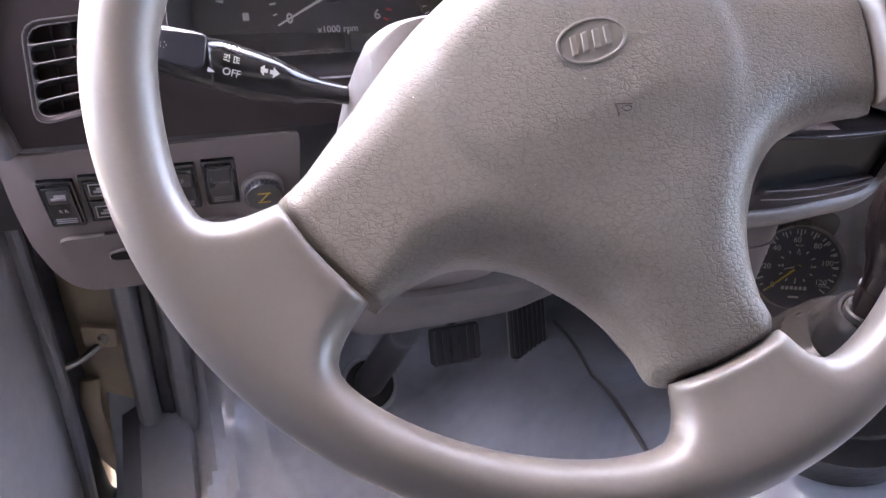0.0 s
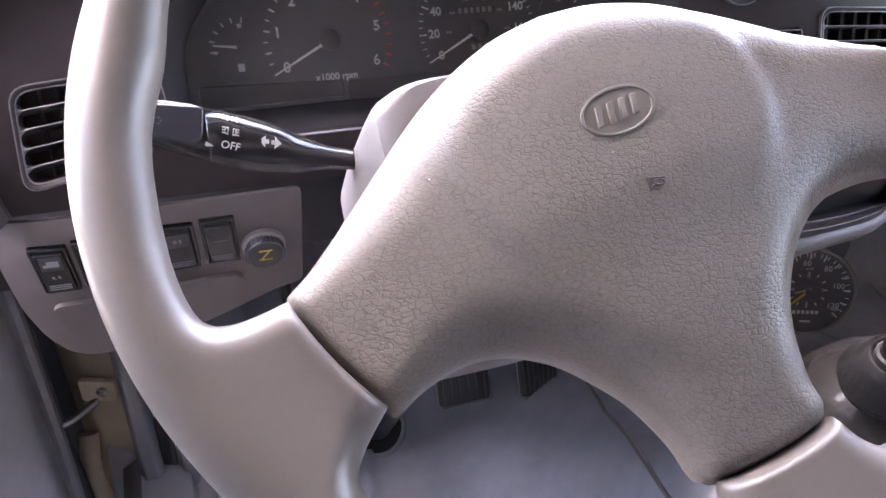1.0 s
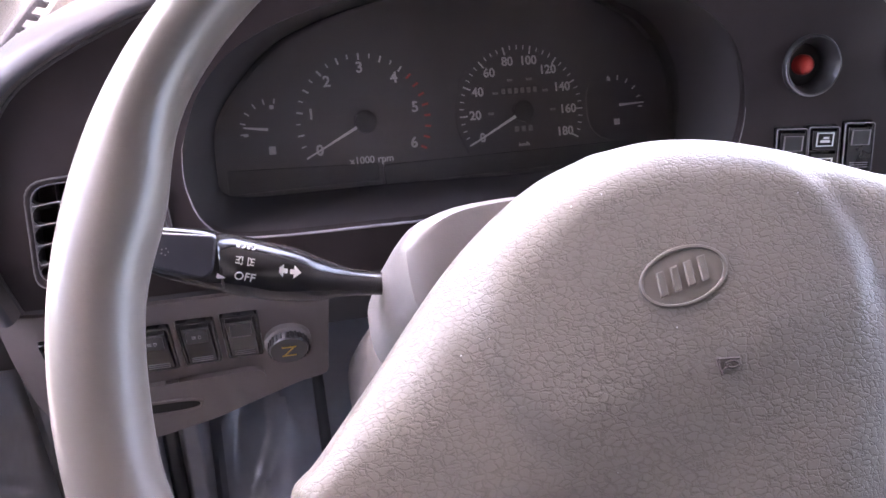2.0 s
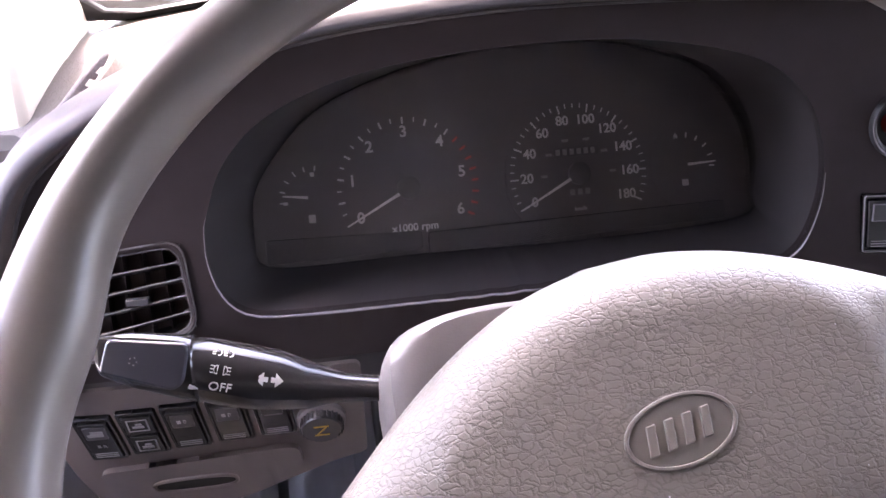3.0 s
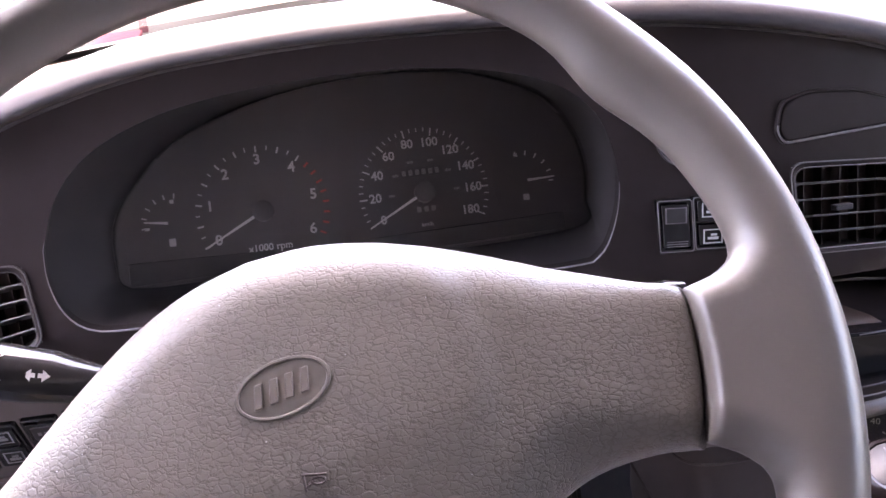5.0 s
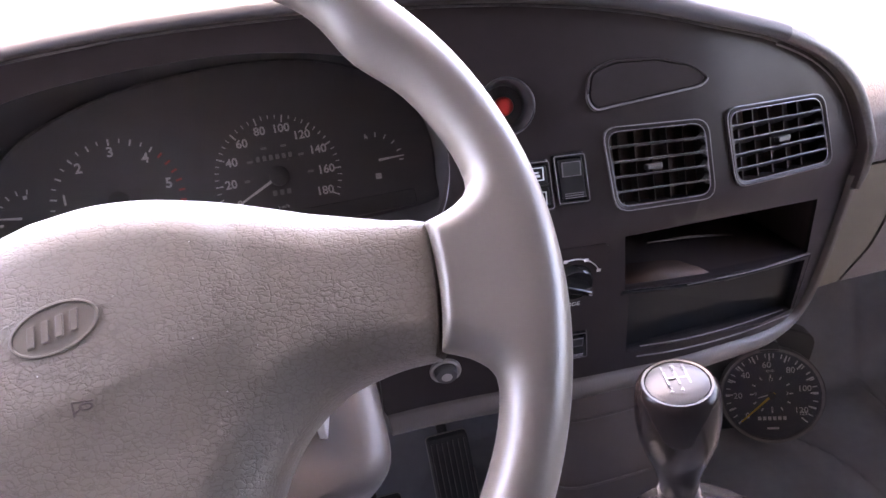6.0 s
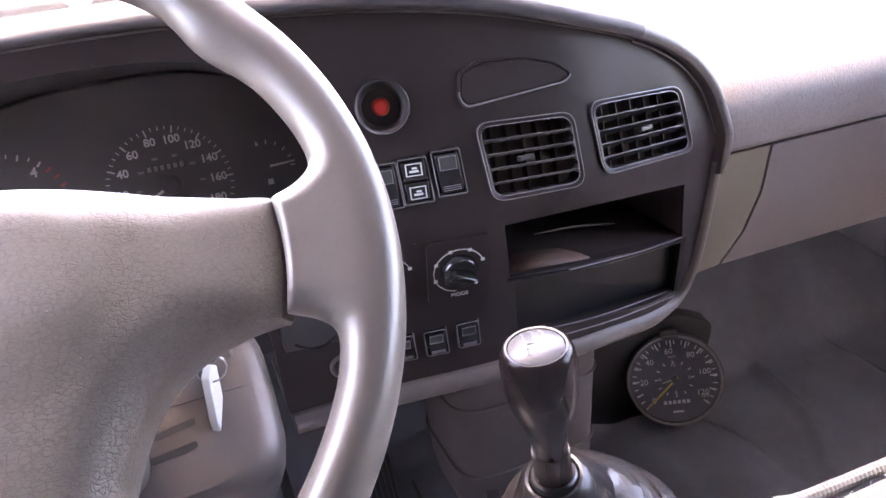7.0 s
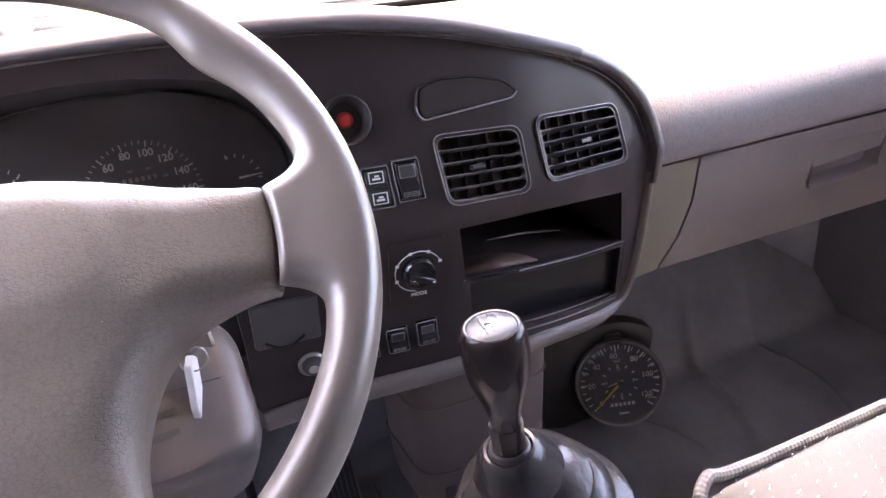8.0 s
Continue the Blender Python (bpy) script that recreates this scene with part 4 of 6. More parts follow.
bm = lettering(bmesh.new(), "OFF", wrap(-0.1360, 12), 0, 0, 0.0051)
f2 = wrap(-0.1350, 42)
for sgn in (-1, 1):
    bm = tube(bm, [f2.at(sgn * 0.0012 + sgn * 0.0014 * math.cos(t), 0.0017 * math.sin(t), 0) for t in np.linspace(-1.57, 1.57, 9)] + [f2.at(sgn * 0.0012, -0.0017, 0)], 0.00022, 4)
    for k in (-1, 0, 1):
        box(bm, f2, sgn * 0.0032 - 0.0007, sgn * 0.0032 + 0.0007, k * 0.0013 - 0.0002, k * 0.0013 + 0.0002, -0.0002, 0.0002)
f3 = wrap(-0.1335, 74)
for sgn in (-1, 1):
    bm = tube(bm, [f3.at(sgn * 0.0022 + 0.0014 * math.cos(t), 0.0015 * math.sin(t), 0) for t in np.linspace(-1.57, 1.57, 9)], 0.0002, 4)
    for k in (-1, 0, 1):
        box(bm, f3, sgn * 0.0022 - 0.0022, sgn * 0.0022 - 0.0008, k * 0.0011 - 0.0002, k * 0.0011 + 0.0002, -0.0002, 0.0002)
f4 = wrap(-0.1175, 36)
for sgn in (-1, 1):
    slab(bm, f4, [(sgn * k, y) for k, y in ((0.0006, -0.0010), (0.0024, -0.0010), (0.0024, -0.0027), (0.0056, 0), (0.0024, 0.0027), (0.0024, 0.0010), (0.0006, 0.0010))][::sgn], -0.0003, 0.0003)
f5 = wrap(-0.1455, 5)
slab(bm, f5, [(-0.0018, -0.0012), (0.0018, 0.0), (-0.0018, 0.0012)], -0.0003, 0.0004)
part("symbol", bm, WHITE, stalk, "white printed OFF and lamp symbols", smooth=False)

wiper = thing("wiper_stalk", (0.07, 0.099, 0.663), "black wiper stalk behind the steering wheel", "stalk")
WX = [(0.05, 0.10, 0.648), (0.075, 0.099, 0.650), (0.095, 0.098, 0.652), (0.112, 0.097, 0.654), (0.13, 0.096, 0.656), (0.155, 0.0955, 0.659), (0.19, 0.0955, 0.665), (0.2, 0.0955, 0.667)]
part("lever", tube(bmesh.new(), WX, [0.0065, 0.0062, 0.007, 0.0085, 0.0095, 0.0095, 0.0085, 0.005], 20), GLOSS, wiper, "glossy black lever")

# ---------------------------------------------------------------- instrument cluster
FF = Frame((0.0, 0.341, 0.611), (1, 0, 0), (0, 0.55, 1.0))
S = math.hypot(1, 0.55)


def fz(z):
    return (z - 0.611) * S


cluster = thing("instrument_cluster", (0.03, 0.34, 0.60), "dark instrument cluster with rev counter and speedometer behind a clear lens", "instrument cluster")
FACE = [(-0.142, 0.596), (-0.139, 0.636), (-0.118, 0.664), (-0.087, 0.688), (-0.035, 0.706), (0.021, 0.716), (0.08, 0.7195), (0.132, 0.717), (0.175, 0.707), (0.208, 0.692), (0.229, 0.668), (0.238, 0.642), (0.236, 0.612), (0.226, 0.592), (0.10, 0.588), (-0.02, 0.590), (-0.12, 0.590)]
inner = polar([(p.x, p.y) for p in smoothline([(x, z, 0) for x, z in FACE + FACE[:1]], 8)], 240, (0.045, 0.65))
front = polar(bezel, 240, CORE)
loops = [[Vector((x, dash_y(x, z) + d, z)) for x, z in front] for d in (0.0, 0.004)]
back = [FF.at(x, fz(z), 0.006) for x, z in inner]
loops.append([a.lerp(b, 0.55) for a, b in zip(loops[-1], back)])
loops.append(back)
part("cowl", loft(bmesh.new(), loops, caps=False), COWL, cluster, "deep dark cowl round the dials")
part("backing", slab(bmesh.new(), FF, [(x, fz(z)) for x, z in polar(inner, 240, (0.045, 0.65))], -0.006, 0.0), DIAL, cluster, "black dial carrier")
# pale lip along the lower half of the opening, a painted highlight
low = [Vector((x, dash_y(x, z) - 0.0015, z)) for x, z in bezel]
order = [p for p in low if p.z < 0.672]
order.sort(key=lambda p: math.atan2(p.z - 0.672, p.x - 0.03))
part("opening_lip", tube(bmesh.new(), order, [0.0010 * min(1.0, 0.15 + 6.0 * min(k, len(order) - 1 - k) / len(order)) for k in range(len(order))], 8), EDGE, cluster, "thin lip coloured as a highlight")


def arc_ticks(bm, c, a0, a1, count, r0, r1, wid, fr, w=0.0016, skip=()):
    for i in range(count):
        if i in skip:
            continue
        a = radians(a0 + (a1 - a0) * i / (count - 1))
        d, n = Vector((math.cos(a), math.sin(a))), Vector((-math.sin(a), math.cos(a)))
        p = [(c[0] + d.x * r + n.x * k, c[1] + d.y * r + n.y * k) for r, k in ((r0, -wid), (r1, -wid), (r1, wid), (r0, wid))]
        slab(bm, fr, p, w - 0.0004, w + 0.0002)
    return bm


def needle(c, a, r0, r1, wid, fr, w, mat_, parent, label):
    d, n = Vector((math.cos(a), math.sin(a))), Vector((-math.sin(a), math.cos(a)))
    p = [(c[0] + d.x * r + n.x * k, c[1] + d.y * r + n.y * k) for r, k in ((r0, -wid), (r1, -wid * 0.45), (r1, wid * 0.45), (r0, wid))]
    part("needle", slab(bmesh.new(), fr, p, w, w + 0.001), mat_, parent, label, smooth=False)


def dial(c, r, name, label):
    return part(name, slab(bmesh.new(), FF, [(c[0] + x, c[1] + y) for x, y in superloop(r, r, 48, 2)], 0.0, 0.0012), DIAL, cluster, label, smooth=False)


TC, SC_ = (-0.028, fz(0.6325)), (0.102, fz(0.6315))
tach = dial(TC, 0.056, "rev_counter", "black rev counter marked zero to six")
bm = arc_ticks(bmesh.new(), TC, 207, 51, 9, 0.0475, 0.0525, 0.0007, FF)
arc_ticks(bm, TC, 207 - 9.75, 51 + 9.75, 8, 0.0490, 0.0525, 0.00045, FF)
part("tick_marks", bm, GREYPRINT, tach, "pale tick marks", smooth=False)
part("red_zone", arc_ticks(bmesh.new(), TC, 41, -27, 8, 0.0475, 0.0525, 0.0008, FF), REDPRINT, tach, "red ticks of the top revs", smooth=False)
for i in range(7):
    a = radians(207 - 39 * i)
    part("numeral", lettering(bmesh.new(), str(i), FF, TC[0] + 0.0415 * math.cos(a), TC[1] + 0.0415 * math.sin(a), 0.0115, 0.0016, bold=0.025), GREYPRINT, tach, "", smooth=False)
part("legend", lettering(bmesh.new(), "x1000 rpm", FF, TC[0] + 0.002, TC[1] - 0.0290, 0.0078, 0.0016, bold=0.02), GREYPRINT, tach, "grey unit legend", smooth=False)
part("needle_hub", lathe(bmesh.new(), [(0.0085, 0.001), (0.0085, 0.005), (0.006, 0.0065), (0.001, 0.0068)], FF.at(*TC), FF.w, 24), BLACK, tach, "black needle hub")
needle(TC, radians(207), 0.006, 0.0535, 0.0012, FF, 0.004, WHITE, tach, "white needle at zero")

speedo = dial(SC_, 0.057, "speedometer", "black speedometer marked zero to 180")
bm = arc_ticks(bmesh.new(), SC_, 207, -27, 10, 0.047, 0.0535, 0.0006, FF)
arc_ticks(bm, SC_, 207, -27, 37, 0.0500, 0.0535, 0.00035, FF)
part("tick_marks", bm, GREYPRINT, speedo, "pale tick marks", smooth=False)
for i in range(10):
    a = radians(207 - 26 * i)
    part("numeral", lettering(bmesh.new(), str(20 * i), FF, SC_[0] + 0.0405 * math.cos(a), SC_[1] + 0.0415 * math.sin(a), 0.0100, 0.0016, bold=0.025), GREYPRINT, speedo, "", smooth=False)
part("legend", lettering(bmesh.new(), "km/h", FF, SC_[0] - 0.001, SC_[1] - 0.0265, 0.0048, 0.0016), GREYPRINT, speedo, "grey unit legend", smooth=False)
bm = bmesh.new()
for i in range(6):
    a = radians(180 - 36 * i)
    box(bm, FF, SC_[0] + 0.027 * math.cos(a) - 0.0025, SC_[0] + 0.027 * math.cos(a) + 0.0025, SC_[1] + 0.027 * math.sin(a) - 0.0010, SC_[1] + 0.027 * math.sin(a) + 0.0010, 0.0012, 0.0017)
part("inner_scale", bm, DIMPRINT, speedo, "small inner scale", smooth=False)["kind"] = "stuff"
part("odometer", slab(bmesh.new(), FF, [(SC_[0] - 0.018, SC_[1] + 0.0135), (SC_[0] + 0.017, SC_[1] + 0.0135), (SC_[0] + 0.017, SC_[1] + 0.0205), (SC_[0] - 0.018, SC_[1] + 0.0205)], 0.0008, 0.0016), BLACK, speedo, "black odometer window", smooth=False)
bm = bmesh.new()
for i in range(6):
    box(bm, FF, SC_[0] - 0.0165 + 0.0055 * i, SC_[0] - 0.0132 + 0.0055 * i, SC_[1] + 0.0147, SC_[1] + 0.0193, 0.0014, 0.0019)
for i in range(3):
    box(bm, FF, SC_[0] - 0.008 + 0.006 * i, SC_[0] - 0.0045 + 0.006 * i, SC_[1] - 0.016, SC_[1] - 0.0115, 0.0014, 0.0019)
part("counter", bm, DIMPRINT, speedo, "grey counter figures", smooth=False)["kind"] = "stuff"
part("needle_hub", lathe(bmesh.new(), [(0.0085, 0.001), (0.0085, 0.005), (0.006, 0.0065), (0.001, 0.0068)], FF.at(*SC_), FF.w, 24), BLACK, speedo, "black needle hub")
needle(SC_, radians(207), 0.008, 0.0525, 0.0012, FF, 0.004, WHITE, speedo, "white needle at zero")

for c, name, lab, a, tip in (((-0.0985, fz(0.632)), "fuel_gauge", "small fuel gauge with its needle near empty", radians(172), 0.021), ((0.186, fz(0.6305)), "temperature_gauge", "small temperature gauge", radians(2), 0.026)):
    g = part(name, slab(bmesh.new(), FF, [(c[0] + x, c[1] + y) for x, y in superloop(0.022 if name[0] == "f" else 0.026, 0.028, 32, 2.6)], 0.0, 0.0008), DIAL, cluster, lab, smooth=False)
    if name[0] == "f":
        bm = arc_ticks(bmesh.new(), c, 185, 80, 6, 0.0195, 0.0235, 0.0005, FF)
        box(bm, FF, c[0] - 0.021, c[0] - 0.0175, c[1] - 0.0035, c[1] - 0.0015, 0.001, 0.0018)
        box(bm, FF, c[0] - 0.004, c[0] + 0.001, c[1] - 0.018, c[1] - 0.012, 0.001, 0.0018)
        box(bm, FF, c[0] + 0.000, c[0] + 0.003, c[1] + 0.0155, c[1] + 0.0185, 0.001, 0.0018)
    else:
        bm = arc_ticks(bmesh.new(), c, 100, -5, 6, 0.0215, 0.0255, 0.0005, FF)
        lettering(bm, "H", FF, c[0] - 0.004, c[1] + 0.022, 0.005, 0.0014)
        box(bm, FF, c[0] - 0.002, c[0] + 0.003, c[1] - 0.016, c[1] - 0.011, 0.001, 0.0018)
    part("tick_marks", bm, GREYPRINT, g, "pale tick marks", smooth=False)
    needle(c, a, 0.003, tip, 0.0011, FF, 0.003, WHITE, g, "white needle")
strip = slab(bmesh.new(), FF, roundrect([(-0.135, fz(0.592)), (-0.022, fz(0.593)), (-0.022, fz(0.6045)), (-0.135, fz(0.608))], 0.003, 3), 0.0, 0.004)
part("lamp_strip", strip, SATIN, cluster, "unlit warning lamp strip", bevel=0.0006)
strip = slab(bmesh.new(), FF, roundrect([(-0.018, fz(0.589)), (0.215, fz(0.592)), (0.215, fz(0.6045)), (-0.018, fz(0.603))], 0.003, 3), 0.0, 0.005)
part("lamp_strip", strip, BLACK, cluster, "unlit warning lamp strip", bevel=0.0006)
lens = part("lens", slab(bmesh.new(), Frame(FF.o, FF.u, (0, 0.30, 1)), [(x * 0.995, (z - 0.611) * 1.10) for x, z in inner], 0.014, 0.0155), LENS, cluster, "clear lens with a pale film for haze", smooth=False)
lens.visible_shadow = False


# ---------------------------------------------------------------- air vents
def vent(corners, label, tilt_blades, group="dashboard air vents", tab=0.5, edge=None):
    edge = edge or EDGE
    cx = sum(p[0] for p in corners) / 4
    cz = sum(p[1] for p in corners) / 4
    fr = face_frame(cx, cz)
    loc = [((Vector((x, dash_y(x, z), z)) - fr.o).dot(fr.u), (Vector((x, dash_y(x, z), z)) - fr.o).dot(fr.v)) for x, z in corners]
    v = thing("air_vent", fr.o, label, "air vent", group)
    out = roundrect(loc, 0.012, 5)
    ins = [(x * 0.93, y * 0.89) for x, y in out]
    bm = loft(bmesh.new(), [[fr.at(x * 1.01, y * 1.01, -0.004) for x, y in out], [fr.at(x * 1.005, y * 1.005, 0.0018) for x, y in out], [fr.at(x * 0.985, y * 0.975, 0.0030) for x, y in out],
                            [fr.at(x, y, 0.0012) for x, y in ins], [fr.at(x, y, -0.020) for x, y in ins]], caps=False)
    part("surround", bm, FASCIA, v, "dark rounded surround", bevel=0.0005)
    part("trim_line", tube(bmesh.new(), [fr.at(x * 1.0, y * 0.995, 0.0022) for x, y in out + out[:1]], 0.00055, 6), edge, v, "thin worn outer edge")
    part("trim_line", tube(bmesh.new(), [fr.at(x, y, 0.0014) for x, y in ins + ins[:1]], 0.0005, 6), edge, v, "thin worn inner edge")
    part("duct", slab(bmesh.new(), fr, ins, -0.020, -0.018), DUCT, v, "duct back, browned to stand for glare", smooth=False)
    (ax, ay), (bx, by), (c2x, c2y), (dx, dy) = [(x * 0.935, y * 0.90) for x, y in loc]
    for i in range(1, 5):
        t = i / 5
        l, r = Vector((ax + (dx - ax) * t, ay + (dy - ay) * t)), Vector((bx + (c2x - bx) * t, by + (c2y - by) * t))
        bm = bmesh.new()
        sec = [(0.0012, 0.0), (0.0008, 0.0006), (0.0, 0.0009), (-0.014, 0.0009 + 0.004 * tilt_blades), (-0.014, -0.0003 + 0.004 * tilt_blades), (0.0, -0.0007)]
        loft(bm, [[fr.at(p.x, p.y + k, d) for d, k in sec] for p in (l, r)])
        slat = part("slat", bm, SLAT, v, "", bevel=0.0002, segments=1)
        # paler front edge stands for the light the slat catches
        part("slat_edge", tube(bmesh.new(), [fr.at(l.x, l.y + 0.0002, 0.0010), fr.at(r.x, r.y + 0.0002, 0.0010)], 0.00055, 6), DULL, slat, "thin edge lightened as a highlight")
    for i in range(5):
        for a, b, way in (((ax, ay), (dx, dy), 1), ((bx, by), (c2x, c2y), -1)):
            lo, hi = Vector(a).lerp(Vector(b), i / 5), Vector(a).lerp(Vector(b), (i + 1) / 5)
            half = (hi - lo) / 2
            along = Vector((bx - ax, by - ay)).normalized() * way
            c = (lo + hi) / 2 + along * half.length
            arc = [c + half * math.sin(q) - along * half.length * math.cos(q) for q in np.linspace(-1.57, 1.57, 9)]
            part("slot_end", slab(bmesh.new(), fr, [tuple(p) for p in (lo - along * 0.001, *arc, hi - along * 0.001)], -0.006, 0.0006), SLAT, v, "", smooth=False)
    for i in range(1, 6):
        t = i / 6
        x = ax + (bx - ax) * t
        bm = box(bmesh.new(), fr, x - 0.0006, x + 0.0006, min(dy, c2y) + 0.001, max(ay, by) - 0.001, -0.019, -0.008)
        part("vane", bm, VANE, v, "", smooth=False)
    bm = slab(bmesh.new(), fr, roundrect([(-0.007 + tab * 0.01, -0.0022), (0.007 + tab * 0.01, -0.0022), (0.007 + tab * 0.01, 0.0022), (-0.007 + tab * 0.01, 0.0022)], 0.001, 3), -0.002, 0.0035, 0.9)
    part("tab", bm, SLAT, v, "ribbed thumb tab", bevel=0.0005)
    return v


vent(VENTS["left"], "black louvred side air vent in the dashboard", -1.2, tab=0.8, edge=DULL)
vent(VENTS["mid"], "black louvred centre air vent with slats tilted down", -0.7, tab=-0.6)
vent(VENTS["right"], "black louvred centre air vent with level slats", -1.4, tab=0.3)


# ---------------------------------------------------------------- switches
def rocker(c, w, h, lean, label, icon=0, split=False, parent_frame=None, tilt=0.0):
    fr = parent_frame or face_frame(*c)
    s = thing("rocker_switch", fr.o, label, "switch", "dashboard switches")
    out = [(x - c[0], z - c[1]) for x, z in block(c, w, h, lean, 0.002)]
    ins = [(x * 0.84, y * 0.89) for x, y in out]
    part("bezel", ringplate(bmesh.new(), fr, out, ins, -0.006, 0.0022), GLOSS, s, "glossy black bezel", bevel=0.0005)
    if parent_frame is None:
        part("edge_line", tube(bmesh.new(), [fr.at(x * 0.97, y * 0.98, 0.0024) for x, y in out + out[:1]], 0.00045, 6), EDGE, s, "thin worn bright edge")
    halves = ((0.03, 1.0), (-1.0, -0.03)) if split else ((-1.0, 1.0),)
    for a, b in halves:
        pl = [(-w * 0.82 - lean * h * b, h * 0.87 * b), (-w * 0.82 - lean * h * a, h * 0.87 * a), (w * 0.82 - lean * h * a, h * 0.87 * a), (w * 0.82 - lean * h * b, h * 0.87 * b)]
        r = part("rocker", slab(bmesh.new(), fr, roundrect(pl, 0.0015, 3), -0.004, 0.0036, 0.95), GLOSS, s, "glossy black rocker", bevel=0.0006)
    if split:
        for k in (0.5, -0.5):
            bm = bmesh.new()
            q = [(x * w * 0.55 - lean * h * k, h * (k + y * 0.27)) for x, y in ((-1, -1), (1, -1), (1, 1), (-1, 1))]
            ringplate(bm, fr, q, [(x * 0.86 + (-lean * h * k) * 0.14, h * k + (y - h * k) * 0.86) for x, y in q], 0.0034, 0.0039)
            if icon == 1:
                box(bm, fr, -lean * h * k - w * 0.3, -lean * h * k + w * 0.3, h * (k - 0.12), h * (k - 0.02), 0.0034, 0.004)
                box(bm, fr, -lean * h * k - w * 0.12, -lean * h * k + w * 0.22, h * (k + 0.02), h * (k + 0.10), 0.0034, 0.004)
            part("symbol", bm, DIMPRINT if parent_frame else GREYPRINT, s, "pale printed symbol", smooth=False)
    else:
        q = [(x * w * 0.60 - lean * h * 0.42, h * (0.42 + y * 0.30)) for x, y in ((-1, -1), (1, -1), (1, 1), (-1, 1))]
        part("window", slab(bmesh.new(), fr, roundrect(q, 0.001, 2), 0.003, 0.0042, 0.95), SATIN, s, "small dark legend window", bevel=0.0003)
        bm = bmesh.new()
        if icon == 2:
            lettering(bm, "R R", fr, lean * h * 0.25, -h * 0.22, 0.0042, 0.0040)
            box(bm, fr, -w * 0.42 - lean * h * 0.4, w * 0.42 - lean * h * 0.4, h * 0.30, h * 0.42, 0.004, 0.0046)
            box(bm, fr, -w * 0.22 - lean * h * 0.4, w * 0.42 - lean * h * 0.4, h * 0.44, h * 0.55, 0.004, 0.0046)
        elif icon == 3:
            tube(bm, [fr.at(-lean * h * 0.42 + 0.001 + 0.0016 * math.cos(t), h * 0.42 + 0.0017 * math.sin(t), 0.0044) for t in np.linspace(-1.57, 1.57, 8)] + [fr.at(-lean * h * 0.42 + 0.001, h * 0.42 - 0.0017, 0.0044)], 0.00025, 4)
            for k in (-1, 0, 1):
                box(bm, fr, -lean * h * 0.42 - 0.0034, -lean * h * 0.42 - 0.0008, h * 0.42 + k * 0.0012 - 0.0002, h * 0.42 + k * 0.0012 + 0.0002, 0.004, 0.0046)
        elif icon == 4:
            box(bm, fr, -w * 0.5 - lean * h * 0.1, w * 0.5 - lean * h * 0.1, h * 0.10, h * 0.13, 0.0036, 0.0041)
        else:
            ringplate(bm, fr, q, [(-lean * h * 0.42 + (x + lean * h * 0.42) * 0.9, h * 0.42 + (y - h * 0.42) * 0.9) for x, y in q], 0.0036, 0.0046)
        for k in range(3):
            y = -h * (0.58 + 0.09 * k)
            box(bm, fr, -w * 0.6 + lean * h * 0.6, w * 0.6 + lean * h * 0.6, y - 0.00025, y + 0.00025, 0.0034, 0.0040)
        part("symbol", bm, EDGE if icon in (0, 4) else DIMPRINT, s, "pale legend and grip lines", smooth=False)
    return s


rocker(BUTTONS["a"], 0.0122, 0.0185, 0.06, "black rocker switch with a blank window in the fascia")
rocker(BUTTONS["b"], 0.0122, 0.0185, 0.06, "black double push switch with two pale car symbols", 1, True)
rocker(BUTTONS["c"], 0.0122, 0.0185, 0.06, "black rocker switch with a blank window in the fascia")
for i, c in enumerate(LOWER):
    rocker(c, 0.0106, 0.0155, 0.1, "small black blank switch below the heater knobs")
for i, (c, ic) in enumerate(zip(SWITCHES, (2, 1, 3, 3, 4))):
    fr = face_frame(*c)
    fr.o = Vector(on_knee(c[0], c[1], 0.0))
    rocker(c, 0.0122, 0.0222, 0.05, ("black rear heater switch marked with two letters", "black double wiper switch with pale symbols", "black switch with a rear window symbol", "black fog lamp switch with a pale symbol", "black blank switch in the knee panel")[i], ic, ic == 1, fr)

# rheostat knob of the knee panel
fr = face_frame(-0.1075, 0.514)
fr.o = Vector(on_knee(-0.1075, 0.514, 0.0))
rh = thing("dimmer_knob", fr.o, "ribbed dark knob with an amber mark on the knee panel", "knob")
part("collar", lathe(bmesh.new(), [(0.0165, -0.002), (0.0165, 0.004), (0.015, 0.0055), (0.0135, 0.006)], fr.o, fr.w, 36), TAUPE, rh, "taupe collar")
part("grip", lathe(bmesh.new(), [(0.0142, 0.003), (0.0138, 0.0105), (0.0130, 0.0118), (0.002, 0.0122)], fr.o, fr.w, 36), SATIN, rh, "dark grip")
for k in range(26):
    a = 2 * math.pi * k / 26
    bm = box(bmesh.new(), Frame(fr.at(0.0146 * math.cos(a), 0.0146 * math.sin(a), 0.0075), fr.u * math.cos(a) + fr.v * math.sin(a), fr.w), -0.0006, 0.0003, -0.0040, 0.0035, -0.0006, 0.0006)
    part("rib", bm, SLAT, rh, "", smooth=False)
bm = bmesh.new()
for pts in ([(-0.005, 0.004), (0.005, 0.004), (0.005, 0.005), (-0.005, 0.005)], [(-0.005, -0.005), (0.005, -0.005), (0.005, -0.004), (-0.005, -0.004)], [(-0.0035, -0.0035), (-0.0022, -0.0035), (0.0035, 0.0035), (0.0022, 0.0035)]):
    slab(bm, fr, pts, 0.0118, 0.0126)
part("mark", bm, AMBER, rh, "amber printed mark", smooth=False)

